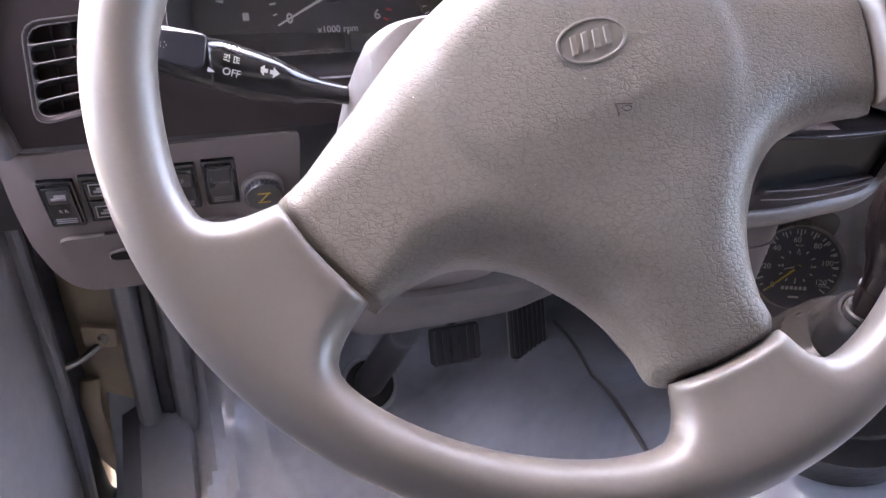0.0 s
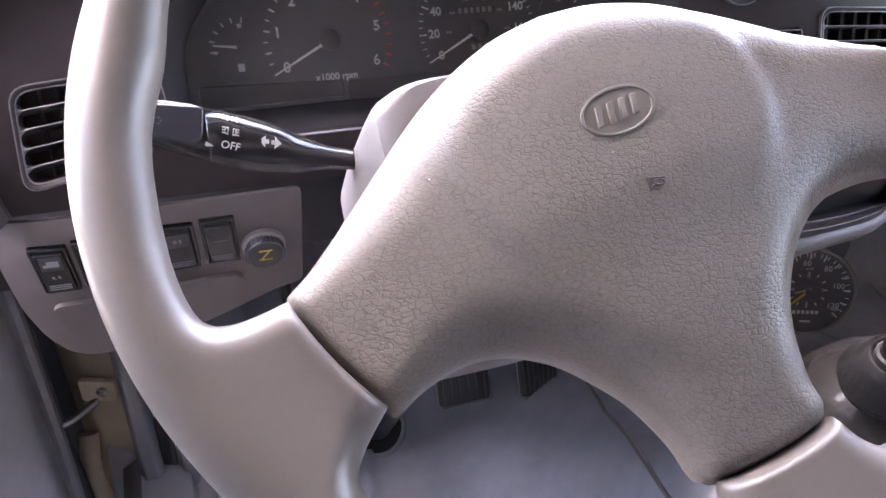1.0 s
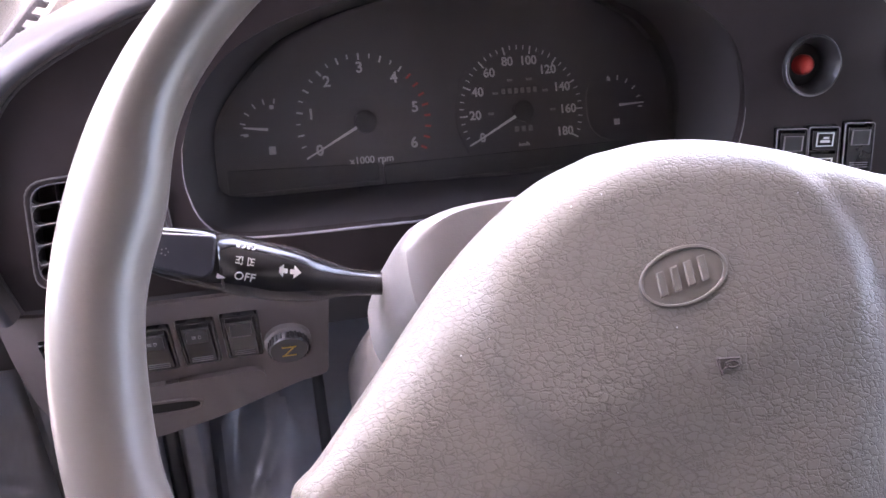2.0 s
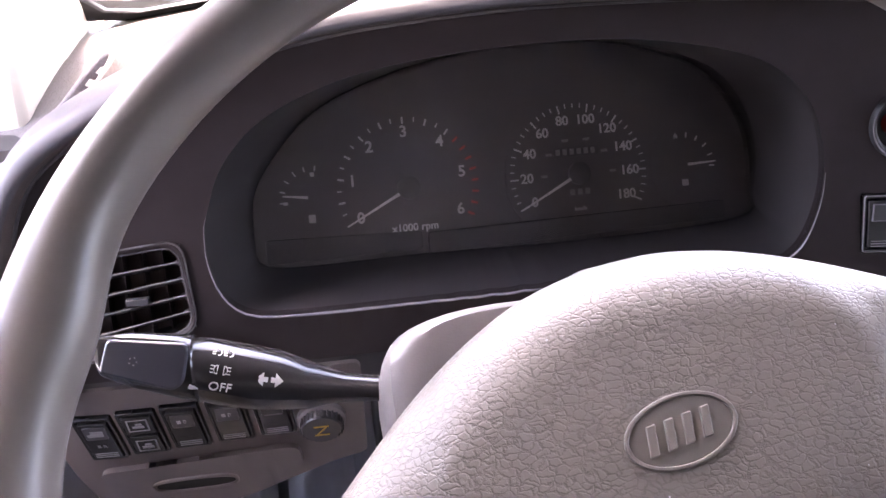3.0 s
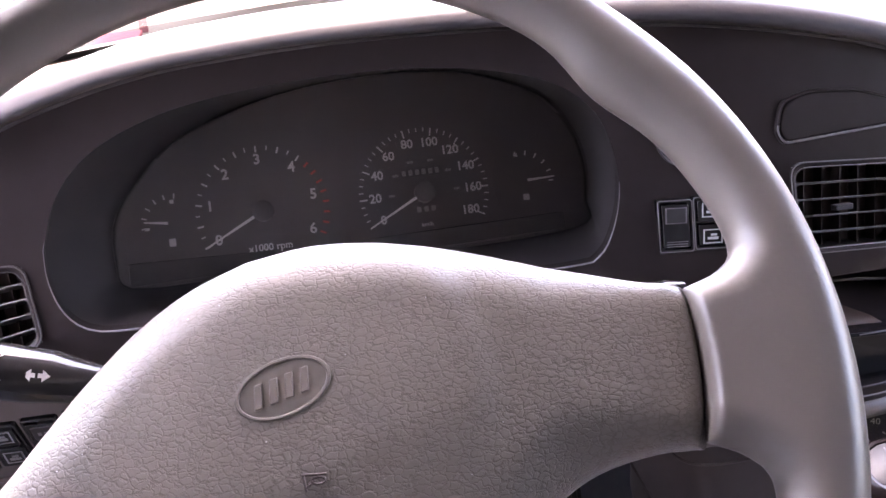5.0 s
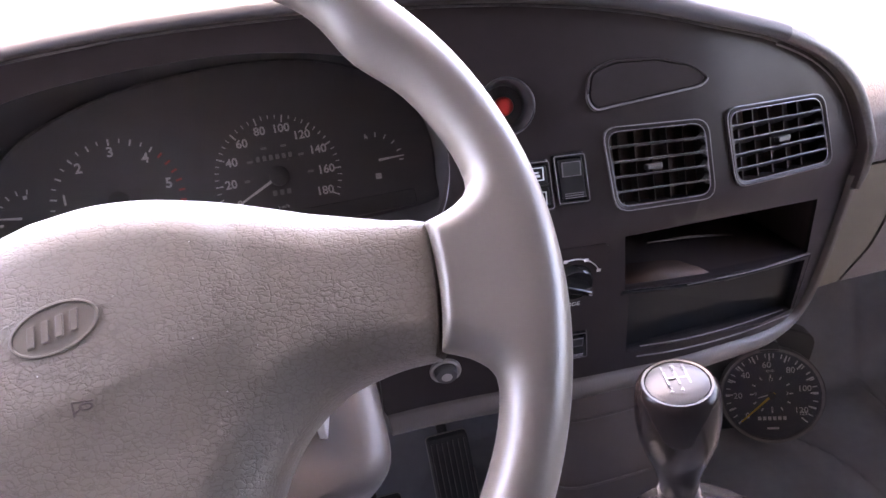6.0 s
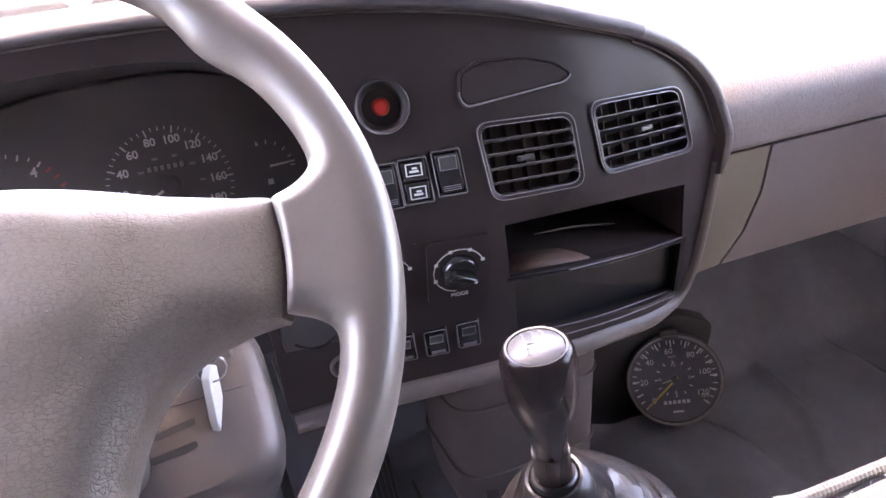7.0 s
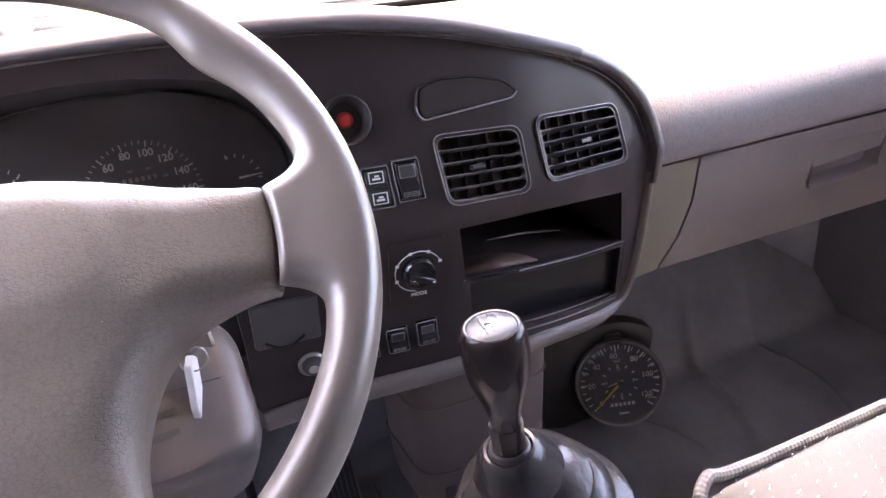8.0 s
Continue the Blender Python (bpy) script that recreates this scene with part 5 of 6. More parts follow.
# hazard button
fr = face_frame(*HAZ)
hz = thing("hazard_button", fr.o, "round red hazard button in a dark ring", "button")
part("ring", lathe(bmesh.new(), [(0.0215, -0.001), (0.0215, 0.003), (0.0205, 0.0048), (0.0195, 0.005), (0.0165, 0.0), (0.0150, -0.012)], fr.o, fr.w, 40, caps=False), SATIN, hz, "dark flared ring", bevel=0.0003)
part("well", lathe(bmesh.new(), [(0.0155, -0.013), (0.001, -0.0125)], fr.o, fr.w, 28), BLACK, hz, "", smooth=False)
part("button", lathe(bmesh.new(), [(0.0072, -0.012), (0.0072, -0.0075), (0.0064, -0.0052), (0.005, -0.0038), (0.003, -0.0031), (0.0005, -0.003)], fr.o, fr.w, 32), RED, hz, "red domed push button")

# the ring's highlight, drawn as a pale tapered arc
part("lit_arc", tube(bmesh.new(), [fr.at(0.0208 * math.cos(radians(a)), 0.0208 * math.sin(radians(a)), 0.0044) for a in range(165, 331, 8)], [0.0007 * math.sin(math.pi * (k + 0.5) / 21) for k in range(21)], 6), EDGE, hz, "highlight painted along the ring's lower edge")

# blank clock lid
fr = face_frame(0.378, 0.705)
lid = thing("clock_blank", fr.o, "dark blank clock cover with a bright lower edge", "cover")
loc = [((Vector(on_dash(x, z, 0)) - fr.o).dot(fr.u), (Vector(on_dash(x, z, 0)) - fr.o).dot(fr.v)) for x, z in LID]
lo = roundrect(loc, 0.006, 4)
part("cover", slab(bmesh.new(), fr, [(x * 0.97, y * 0.93) for x, y in lo], -0.003, 0.0012, 0.985), FASCIA, lid, bevel=0.0008)
part("rim", ringplate(bmesh.new(), fr, [(x * 1.02, y * 1.06) for x, y in lo], [(x * 0.985, y * 0.95) for x, y in lo], -0.003, 0.0022), FASCIA, lid, "raised rim", bevel=0.0008)


low_edge = [(x, y) for x, y in lo if y < -0.004 or x < -0.046 and y < 0.004]
low_edge.sort(key=lambda p: math.atan2(p[1] - 0.004, p[0]))
part("bright_edge", tube(bmesh.new(), [fr.at(x * 1.0, y * 1.0, 0.0022) for x, y in low_edge], 0.0008, 6), EDGE, lid, "bright lower edge")


# ---------------------------------------------------------------- heater knobs, lighter
def heater_knob(c, label, turn):
    fr = face_frame(*c)
    k = thing("heater_control", fr.o, label, "control", "heater controls")
    part("plate", slab(bmesh.new(), fr, roundrect([(-0.028, -0.034), (0.028, -0.034), (0.028, 0.034), (-0.028, 0.034)], 0.006, 4), -0.003, 0.0008), FASCIA, k, "dark plate", smooth=False)
    part("dial_base", lathe(bmesh.new(), [(0.0165, 0.0), (0.0160, 0.006), (0.0148, 0.0080), (0.001, 0.0083)], fr.o, fr.w, 40), GLOSS, k, "black turning base", bevel=0.0004)
    d = Frame(fr.o, fr.u * math.cos(turn) + fr.v * math.sin(turn), fr.v * math.cos(turn) - fr.u * math.sin(turn))
    part("grip", slab(bmesh.new(), d, roundrect([(-0.0148, -0.0042), (0.0148, -0.0026), (0.0148, 0.0026), (-0.0148, 0.0042)], 0.0025, 4), 0.007, 0.016, 0.86), GLOSS, k, "black grip bar", bevel=0.001)
    bm = bmesh.new()
    for a0, a1 in ((25, 60), (68, 105), (113, 150), (158, 195), (205, 235)):
        tube(bm, [fr.at(0.0225 * math.cos(radians(a)), 0.0225 * math.sin(radians(a)), 0.0014) for a in np.linspace(a0, a1, 8)], 0.0005, 4)
    for a in (64, 109, 154, 200, 20):
        box(bm, Frame(fr.at(0.0225 * math.cos(radians(a)), 0.0225 * math.sin(radians(a)), 0.0014), fr.u, fr.v), -0.0016, 0.0016, -0.0014, 0.0014, -0.0003, 0.0004)
    tube(bm, [fr.at(0.0225 * math.cos(radians(a)), 0.0225 * math.sin(radians(a)), 0.0014) for a in np.linspace(236, 262, 8)], 0.0004, 4)
    box(bm, d, 0.0100, 0.0126, -0.0006, 0.0006, 0.0155, 0.0164)
    part("scale", bm, GREYPRINT, k, "pale printed scale", smooth=False)
    return k, fr


k, fr = heater_knob((0.312, 0.552), "black rotary heater knob with a pale MODE scale", radians(-22))
bm = lettering(bmesh.new(), "MODE", fr, 0.0, -0.0265, 0.0056, 0.0016)
part("legend", bm, GREYPRINT, k, "pale MODE legend", smooth=False)
heater_knob((0.249, 0.556), "black rotary heater fan knob with a pale scale", radians(40))

fr = face_frame(0.208, 0.468)
lt = thing("cigar_lighter", fr.o, "cigar lighter with a worn metal rim in the lower fascia", "lighter")
part("rim", lathe(bmesh.new(), [(0.0125, -0.012), (0.0138, 0.0), (0.0140, 0.003), (0.0125, 0.0045), (0.0108, 0.003), (0.0105, -0.004)], fr.o, fr.w, 32), STEEL, lt, "tarnished metal rim", bevel=0.0003)
part("plug", lathe(bmesh.new(), [(0.0102, -0.006), (0.0102, 0.006), (0.009, 0.0085), (0.005, 0.0095), (0.0005, 0.0095)], fr.o, fr.w, 28), BLACK, lt, "black plug")
part("button_print", lathe(bmesh.new(), [(0.0050, 0.0094), (0.0046, 0.0100), (0.0005, 0.0100)], fr.o, fr.w, 20), STEEL, lt, "worn metal button")
fr = face_frame(0.187, 0.520)
ash = thing("ashtray", fr.o, "closed black ashtray front with a finger groove", "ashtray")
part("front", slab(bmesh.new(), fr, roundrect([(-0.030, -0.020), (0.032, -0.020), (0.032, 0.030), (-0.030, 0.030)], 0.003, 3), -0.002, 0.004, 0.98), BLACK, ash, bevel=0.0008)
part("groove", tube(bmesh.new(), [fr.at(-0.020 + 0.036 * t, -0.012 - 0.010 * math.sin(math.pi * t), 0.0042) for t in np.linspace(0, 1, 12)], 0.0012, 8), GLOSS, ash, "glossy curved finger lip")

# ---------------------------------------------------------------- gear lever
gear = thing("gear_lever", (0.33, 0.03, 0.34), "black gear lever with a silver shift-pattern cap and rubber boot", "gear lever")
top, ring_at = Vector((0.2755, 0.008, 0.606)), Vector((0.2875, 0.012, 0.497))
axis = (top - ring_at).normalized()
part("knob", lathe(bmesh.new(), [(0.0112, -0.090), (0.0116, -0.078), (0.0140, -0.065), (0.0185, -0.052), (0.0220, -0.039), (0.0235, -0.026), (0.0234, -0.013), (0.0226, -0.006), (0.0210, -0.0022), (0.0190, -0.0006), (0.0176, -0.0008), (0.0170, -0.0022)], top, axis, 40), KNOB, gear, "worn black pear-shaped knob")
part("cap", lathe(bmesh.new(), [(0.0171, -0.0035), (0.0169, -0.0012), (0.0150, -0.0001), (0.010, 0.0009), (0.005, 0.0014), (0.0005, 0.0015)], top, axis, 40), CAP, gear, "domed worn silver-grey cap")
gf = Frame(top, (0.97, -0.2, 0), (0.2, 0.95, 0.1))
gf.o = top + axis * 0.0008
bm = bmesh.new()
for x in (-0.006, 0.0, 0.006):
    box(bm, gf, x - 0.0006, x + 0.0006, -0.004, 0.006, 0.0, 0.0012)
box(bm, gf, -0.006, 0.006, 0.0004, 0.0016, 0.0, 0.0012)
for t, x, y in (("1", -0.006, 0.0088), ("3", 0.0, 0.0092), ("5", 0.006, 0.0088), ("2", -0.006, -0.0075), ("4", 0.0, -0.0080), ("R", 0.006, -0.0075)):
    lettering(bm, t, gf, x, y, 0.005, 0.0007)
part("shift_pattern", bm, ENGRAVED, gear, "engraved shift pattern", smooth=False)
part("shaft", tube(bmesh.new(), [top - axis * 0.085, ring_at, ring_at - axis * 0.05], 0.0125, 20), KNOB, gear, "black sleeve")
base = Vector((0.345, 0.045, 0.345))
prof = [(0.0150, 0.0), (0.0158, -0.002), (0.0175, 0.001), (0.0195, 0.0015), (0.0225, -0.001), (0.0262, -0.008), (0.0300, -0.0165), (0.0335, -0.0245), (0.0352, -0.0290), (0.0340, -0.0325), (0.0310, -0.0350), (0.0325, -0.039), (0.0415, -0.0435), (0.0525, -0.0515), (0.0535, -0.056), (0.0485, -0.0615), (0.046, -0.0655),
        (0.0555, -0.070), (0.0655, -0.079), (0.0665, -0.085), (0.061, -0.091), (0.058, -0.095), (0.068, -0.101), (0.079, -0.111), (0.080, -0.15)]
loops = []
down = (base - ring_at).normalized()
for r, h in prof:
    c = ring_at + (down if h < 0 else axis) * abs(h) * (1.0)
    s = Vector((1, 0, 0.25)).normalized()
    t = Vector((0, 1, 0.1)).normalized()
    loops.append([c + r * (math.cos(2 * math.pi * k / 40) * s + math.sin(2 * math.pi * k / 40) * t) for k in range(40)])
part("collar", lathe(bmesh.new(), [(0.0128, 0.0030), (0.0142, 0.0036), (0.0154, 0.0026), (0.0158, -0.002)], ring_at, axis, 32, caps=False), SATIN, gear, "dark satin collar")
part("boot", loft(bmesh.new(), loops), BOOT, gear, "wrinkled black rubber boot with folds")

# ---------------------------------------------------------------- round tachograph below the dash
TG = Vector((0.739, 0.450, 0.138))
tn = Vector((-0.50, -0.86, 0.33)).normalized()
side = Vector((0, 0, 1)).cross(tn).normalized()
tf = Frame(TG, side, tn.cross(side))
rot = radians(7)
tf = Frame(TG, tf.u * math.cos(rot) + tf.v * math.sin(rot), tf.v * math.cos(rot) - tf.u * math.sin(rot))
tacho = thing("tachograph", TG - Vector((0, 0, 0.075)), "round black tachograph with yellow needle on the floor", "gauge")
part("housing", lathe(bmesh.new(), [(0.060, -0.075), (0.066, -0.06), (0.068, -0.012), (0.0715, -0.008), (0.0715, 0.004)], TG, tf.w, 48, caps=False), SATIN, tacho, "black drum housing")
part("trim_ring", lathe(bmesh.new(), [(0.0715, -0.004), (0.0722, 0.003), (0.0705, 0.0065), (0.0665, 0.005), (0.066, 0.0)], TG, tf.w, 56, caps=False), EDGE, tacho, "worn bright trim ring")
face = part("dial_face", lathe(bmesh.new(), [(0.067, -0.001), (0.067, 0.001), (0.0005, 0.0011)], TG, tf.w, 48), NIGHT, tacho, "blue-black dial")
bm = arc_ticks(bmesh.new(), (0, 0), 222, -42, 26, 0.056, 0.0625, 0.0007, tf, 0.0016)
arc_ticks(bm, (0, 0), 222, -42, 13, 0.052, 0.0625, 0.0010, tf, 0.0016)
arc_ticks(bm, (0, 0.002), 0, 330, 12, 0.024, 0.029, 0.0009, tf, 0.0016)
part("tick_marks", bm, WHITE, face, "white ticks", smooth=False)
for i, t in enumerate(("0", "20", "40", "60", "80", "100", "120")):
    a = radians(222 - 42.2 * i)
    bm = lettering(bmesh.new(), t, tf, 0.0455 * math.cos(a), 0.0455 * math.sin(a), 0.0125, 0.0016)
    part("numeral", bm, WHITE, face, "", smooth=False)
bm = bmesh.new()
lettering(bm, "125", tf, 0.041, -0.0285, 0.008, 0.0016)
lettering(bm, "km/h", tf, 0, 0.0365, 0.0055, 0.0016)
for t, a in (("12", 90), ("3", 0), ("6", 270), ("9", 180)):
    lettering(bm, t, tf, 0.0215 * math.cos(radians(a)), 0.002 + 0.0215 * math.sin(radians(a)), 0.007, 0.0016)
for i in range(6):
    box(bm, tf, -0.020 + 0.0068 * i, -0.0155 + 0.0068 * i, -0.0375, -0.032, 0.0012, 0.0018)
box(bm, tf, -0.008, 0.008, -0.0515, -0.0485, 0.0012, 0.0018)
part("inner_scale", bm, WHITE, face, "white inner clock scale", smooth=False)["kind"] = "stuff"
needle((0, 0), radians(222), -0.006, 0.058, 0.0018, tf, 0.003, YELLOW, face, "yellow speed needle at zero")
needle((0, 0.002), radians(196), 0.002, 0.020, 0.0008, tf, 0.002, WHITE, face, "white clock hand")
part("needle_hub", lathe(bmesh.new(), [(0.005, 0.001), (0.005, 0.0045), (0.001, 0.005)], TG, tf.w, 20), BLACK, face, "")
gl = part("glass", lathe(bmesh.new(), [(0.0665, 0.0055), (0.0665, 0.0068), (0.0005, 0.0072)], TG, tf.w, 40), CLEAN, tacho, "flat clear glass")
gl.visible_shadow = False
part("bracket", slab(bmesh.new(), Frame(TG, (0.97, -0.24, 0), (0, 0, 1)), roundrect([(-0.15, -0.11), (0.05, -0.11), (0.075, 0.07), (0.02, 0.092), (-0.115, 0.085)], 0.02, 4), -0.06, -0.035), BLACK, tacho, "black mounting bracket", bevel=0.002)
part("hinge_tab", slab(bmesh.new(), tf, roundrect([(-0.014, 0.066), (0.014, 0.066), (0.012, 0.080), (-0.012, 0.080)], 0.003, 3), -0.012, 0.006), SATIN, tacho, "small hinge tab", bevel=0.001)


# ---------------------------------------------------------------- floor, firewall, tunnel
def floor_z(x, y):
    side = math.exp(-(abs(x - 0.37) / 0.19) ** 4)
    hump = float(np.interp(y, [-1.2, 0.06, 0.30, 0.50, 0.9], [0.35, 0.335, 0.165, 0.10, 0.10])) * side
    toe = max(0.0, y - 0.46) * 0.95
    right = 0.05 * min(1.0, max(0.0, (x - 0.5) / 0.2))
    fold = 0.0
    for x0, lean, amp, y0 in ((-0.175, 0.20, 0.020, 0.50), (-0.14, 0.35, 0.016, 0.45), (-0.105, -0.1, 0.014, 0.56), (-0.07, -0.25, 0.010, 0.5), (0.02, 0.5, 0.008, 0.42), (-0.19, 0.1, 0.012, 0.35), (0.95, 0.4, 0.012, 0.45), (0.78, -0.3, 0.010, 0.4), (1.1, 0.2, 0.012, 0.4)):
        d = x - x0 - lean * (y - y0) - 0.015 * math.sin(y * 21 + x0 * 40)
        fold += amp * math.exp(-(d / 0.011) ** 2) * math.exp(-((y - y0) / 0.2) ** 2)
    return max(hump, toe, right) + fold + 0.004 * noise.noise((x * 7, y * 7, 0)) + 0.0006 * noise.noise((x * 30, y * 30, 3))


bm = bmesh.new()
rows = [[(x, y, floor_z(x, y)) for y in np.r_[np.linspace(-1.3, 0.0, 30), np.linspace(0.02, 0.92, 90)]] for x in np.linspace(-0.30, 1.40, 220)]
loft(bm, rows, ring=False)
tagged(part("floor", bm, MAT), "creased grey vinyl floor covering rising to the bulkhead", "floor", kind="structure")
bm = loft(bmesh.new(), [[(x, screen_y(x) + 0.02, -0.08), (x, screen_y(x) + 0.02, 0.69), (x, screen_y(x) + 0.045, 0.66), (x, screen_y(x) + 0.045, -0.08)] for x in np.linspace(-0.40, 1.42, 36)])
tagged(part("bulkhead", bm, MAT), "dark grey bulkhead behind the dashboard", "wall", kind="structure")
welt = thing("floor_welt", (0.27, 0.3, 0.05), "dark brown piping welt along the floor hump", "trim")
part("cord", tube(bmesh.new(), [(x, y, floor_z(x, y) + 0.004) for x, y in [(p.x, p.y) for p in smoothline([(0.31, 0.45, 0), (0.301, 0.38, 0), (0.276, 0.272, 0), (0.253, 0.187, 0), (0.239, 0.128, 0), (0.22, 0.02, 0)], 8)]], 0.0026, 8), surface("brown_cord", (0.15, 0.125, 0.12), 0.5), welt)

heater = thing("heater_box", (0.40, 0.36, 0.17), "taupe plastic heater housing below the centre panel", "heater box")
bm = bmesh.new()
loops = []
for z, k in ((0.155, 0.86), (0.165, 0.95), (0.19, 1.0), (0.34, 1.02), (0.395, 1.03), (0.41, 1.0)):
    loops.append([(0.42 + (0.086 + 0.03 * (z - 0.155)) * x * k, 0.37 + 0.075 * y * k, z) for x, y in superloop(1, 1, 32, 5)])
# the taupe housing takes the shade-darkened colour
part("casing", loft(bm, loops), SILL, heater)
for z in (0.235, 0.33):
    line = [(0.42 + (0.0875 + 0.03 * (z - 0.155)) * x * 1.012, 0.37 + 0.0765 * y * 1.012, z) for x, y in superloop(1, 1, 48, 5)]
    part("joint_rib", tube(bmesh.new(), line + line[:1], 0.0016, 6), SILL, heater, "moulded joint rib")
part("foot_outlet", slab(bmesh.new(), Frame((0.385, 0.2975, 0.20), (1, 0, 0), (0, 0, 1)), roundrect([(-0.03, -0.012), (0.03, -0.012), (0.03, 0.012), (-0.03, 0.012)], 0.004, 3), -0.004, 0.0015), BLACK, heater, "dark foot air outlet", bevel=0.0005)

# ---------------------------------------------------------------- pedals
def pedal(c, w, h, ribs, label, arm_to):
    p = thing("pedal", c, label, "pedal", "foot pedals")
    fr = Frame(c, (1, 0, 0), (0, 0.45, 0.9))
    part("pad", slab(bmesh.new(), fr, roundrect([(-w, -h), (w, -h), (w, h), (-w, h)], 0.006, 4), -0.008, 0.004, 0.96), RUBBER, p, "black rubber pad", bevel=0.0015)
    for i in range(ribs):
        x = -w * 0.8 + 1.6 * w * i / (ribs - 1)
        part("rib", box(bmesh.new(), fr, x - 0.0016, x + 0.0016, -h * 0.86, h * 0.86, 0.0035, 0.0065), SLAT, p, "", smooth=False)
    part("edge_trim", ringplate(bmesh.new(), fr, roundrect([(-w, -h), (w, -h), (w, h), (-w, h)], 0.006, 4), roundrect([(-w * 0.93, -h * 0.97), (w * 0.93, -h * 0.97), (w * 0.93, h * 0.97), (-w * 0.93, h * 0.97)], 0.006, 4), -0.009, -0.004), STEEL, p, "bare metal edge", smooth=False)
    # pale tube paints the shine on the pad's lower and right edge
    part("bright_edge", tube(bmesh.new(), smoothline([fr.at(-w * 0.9, -h * 0.99, 0.0035), fr.at(w * 0.86, -h * 0.99, 0.0035), fr.at(w * 0.99, -h * 0.86, 0.0035), fr.at(w * 0.99, h * 0.2, 0.003)], 4), 0.0011, 6), EDGE, p, "lower edge with a painted shine")
    part("arm", tube(bmesh.new(), [Vector(c) + Vector((0, 0.01, 0)), (Vector(c) + Vector(arm_to)) / 2 + Vector((0, 0.02, 0)), Vector(arm_to)], 0.007, 10), SATIN, p, "black steel arm")


pedal((0.255, 0.435, 0.155), 0.027, 0.062, 7, "black ribbed accelerator pedal", (0.25, 0.62, 0.42))
pedal((0.148, 0.425, 0.135), 0.036, 0.026, 6, "black rubber brake pedal", (0.14, 0.60, 0.45))
pedal((-0.055, 0.43, 0.13), 0.034, 0.026, 6, "black rubber clutch pedal", (-0.06, 0.60, 0.45))
boot_ = thing("column_boot", (0.046, 0.487, 0.0), "black rubber boot where the steering shaft meets the floor", "boot")
toe_n = Vector((0.0, -0.69, 0.72))
part("cuff", lathe(bmesh.new(), [(0.043, -0.012), (0.043, 0.0025), (0.040, 0.0045), (0.036, 0.0035), (0.034, -0.004), (0.030, -0.010)], Vector((0.046, 0.484, 0.028)), toe_n, 36, caps=False), MAT, boot_, "turned-up grey edge of the hole")
# a black disc stands for the dark inside the floor hole
part("throat", lathe(bmesh.new(), [(0.036, 0.0015), (0.028, 0.0), (0.020, -0.003)], Vector((0.046, 0.484, 0.028)), toe_n, 32), SEAL, boot_, "black disc painted as the opening's shade")

# ---------------------------------------------------------------- left side: kick panel, pillar, open door
kick = thing("kick_panel", (-0.24, 0.5, 0.0), "black ribbed kick panel beside the pedals", "trim panel")
for i, (x0, x1, y0, m) in enumerate(((-0.262, -0.235, 0.47, DARKTRIM), (-0.238, -0.215, 0.49, BLACK), (-0.218, -0.190, 0.485, DARKTRIM))):
    bm = bmesh.new()
    loft(bm, [[(x0, y0, z), (x0 + 0.006, y0 - 0.012, z), (x1 - 0.006, y0 - 0.012, z), (x1, y0, z), (x1, 0.75, z), (x0, 0.75, z)] for z in (-0.02, 0.2, 0.42)])
    part("rib_panel", bm, m, kick, "moulded rib", bevel=0.002)
sillp = thing("door_sill_trim", (-0.22, 0.3, 0.0), "charcoal plastic door sill trim", "trim")
bm = bmesh.new()
loft(bm, [[(-0.285, y, -0.03), (-0.285, y, 0.045), (-0.262, y, 0.060), (-0.225, y, 0.056), (-0.205, y, 0.038), (-0.200, y, 0.008)] for y in np.linspace(-1.2, 0.50, 20)], ring=False)
part("trim", bm, DARKTRIM, sillp)
pillar = thing("door_pillar", (-0.31, 0.55, -0.3), "tan painted door pillar with hinge and check strap", "door pillar")
bm = bmesh.new()
loft(bm, [[(-0.262, 0.50 + k, z), (-0.30, 0.515 + k, z), (-0.325, 0.54 + k, z), (-0.335, 0.60 + k, z), (-0.335, 0.8, z), (-0.262, 0.8, z)] for z, k in ((-0.3, 0.05), (0.0, 0.02), (0.2, 0.0), (0.4, 0.0), (0.62, 0.02))])
part("post", bm, TAN, pillar, "tan painted sheet metal", bevel=0.003)
part("hinge_plate", slab(bmesh.new(), Frame((-0.287, 0.503, 0.185), (1, -0.3, 0), (0, 0, 1)), roundrect([(-0.02, -0.016), (0.02, -0.016), (0.022, 0.014), (-0.02, 0.016)], 0.005, 3), -0.002, 0.006), TAN, pillar, "painted hinge plate", bevel=0.001)
part("hinge_bolt", lathe(bmesh.new(), [(0.007, 0.0), (0.007, 0.006), (0.004, 0.008), (0.0005, 0.008)], (-0.282, 0.497, 0.185), (-0.3, -1, 0), 6), STEEL, pillar, "hinge bolt", smooth=False)
part("check_strap", tube(bmesh.new(), smoothline([(-0.290, 0.50, 0.17), (-0.32, 0.485, 0.16), (-0.345, 0.47, 0.165), (-0.375, 0.45, 0.15)], 5), 0.005, 8), STEEL, pillar, "bent steel check strap")
part("bracket", tube(bmesh.new(), smoothline([(-0.315, 0.52, 0.10), (-0.318, 0.50, 0.06), (-0.312, 0.49, 0.0), (-0.30, 0.50, -0.05)], 5), 0.012, 10), TAN, pillar, "lower hinge bracket")
seal = thing("door_seal", (-0.34, 0.4, 0.0), "black rubber door seal", "seal")
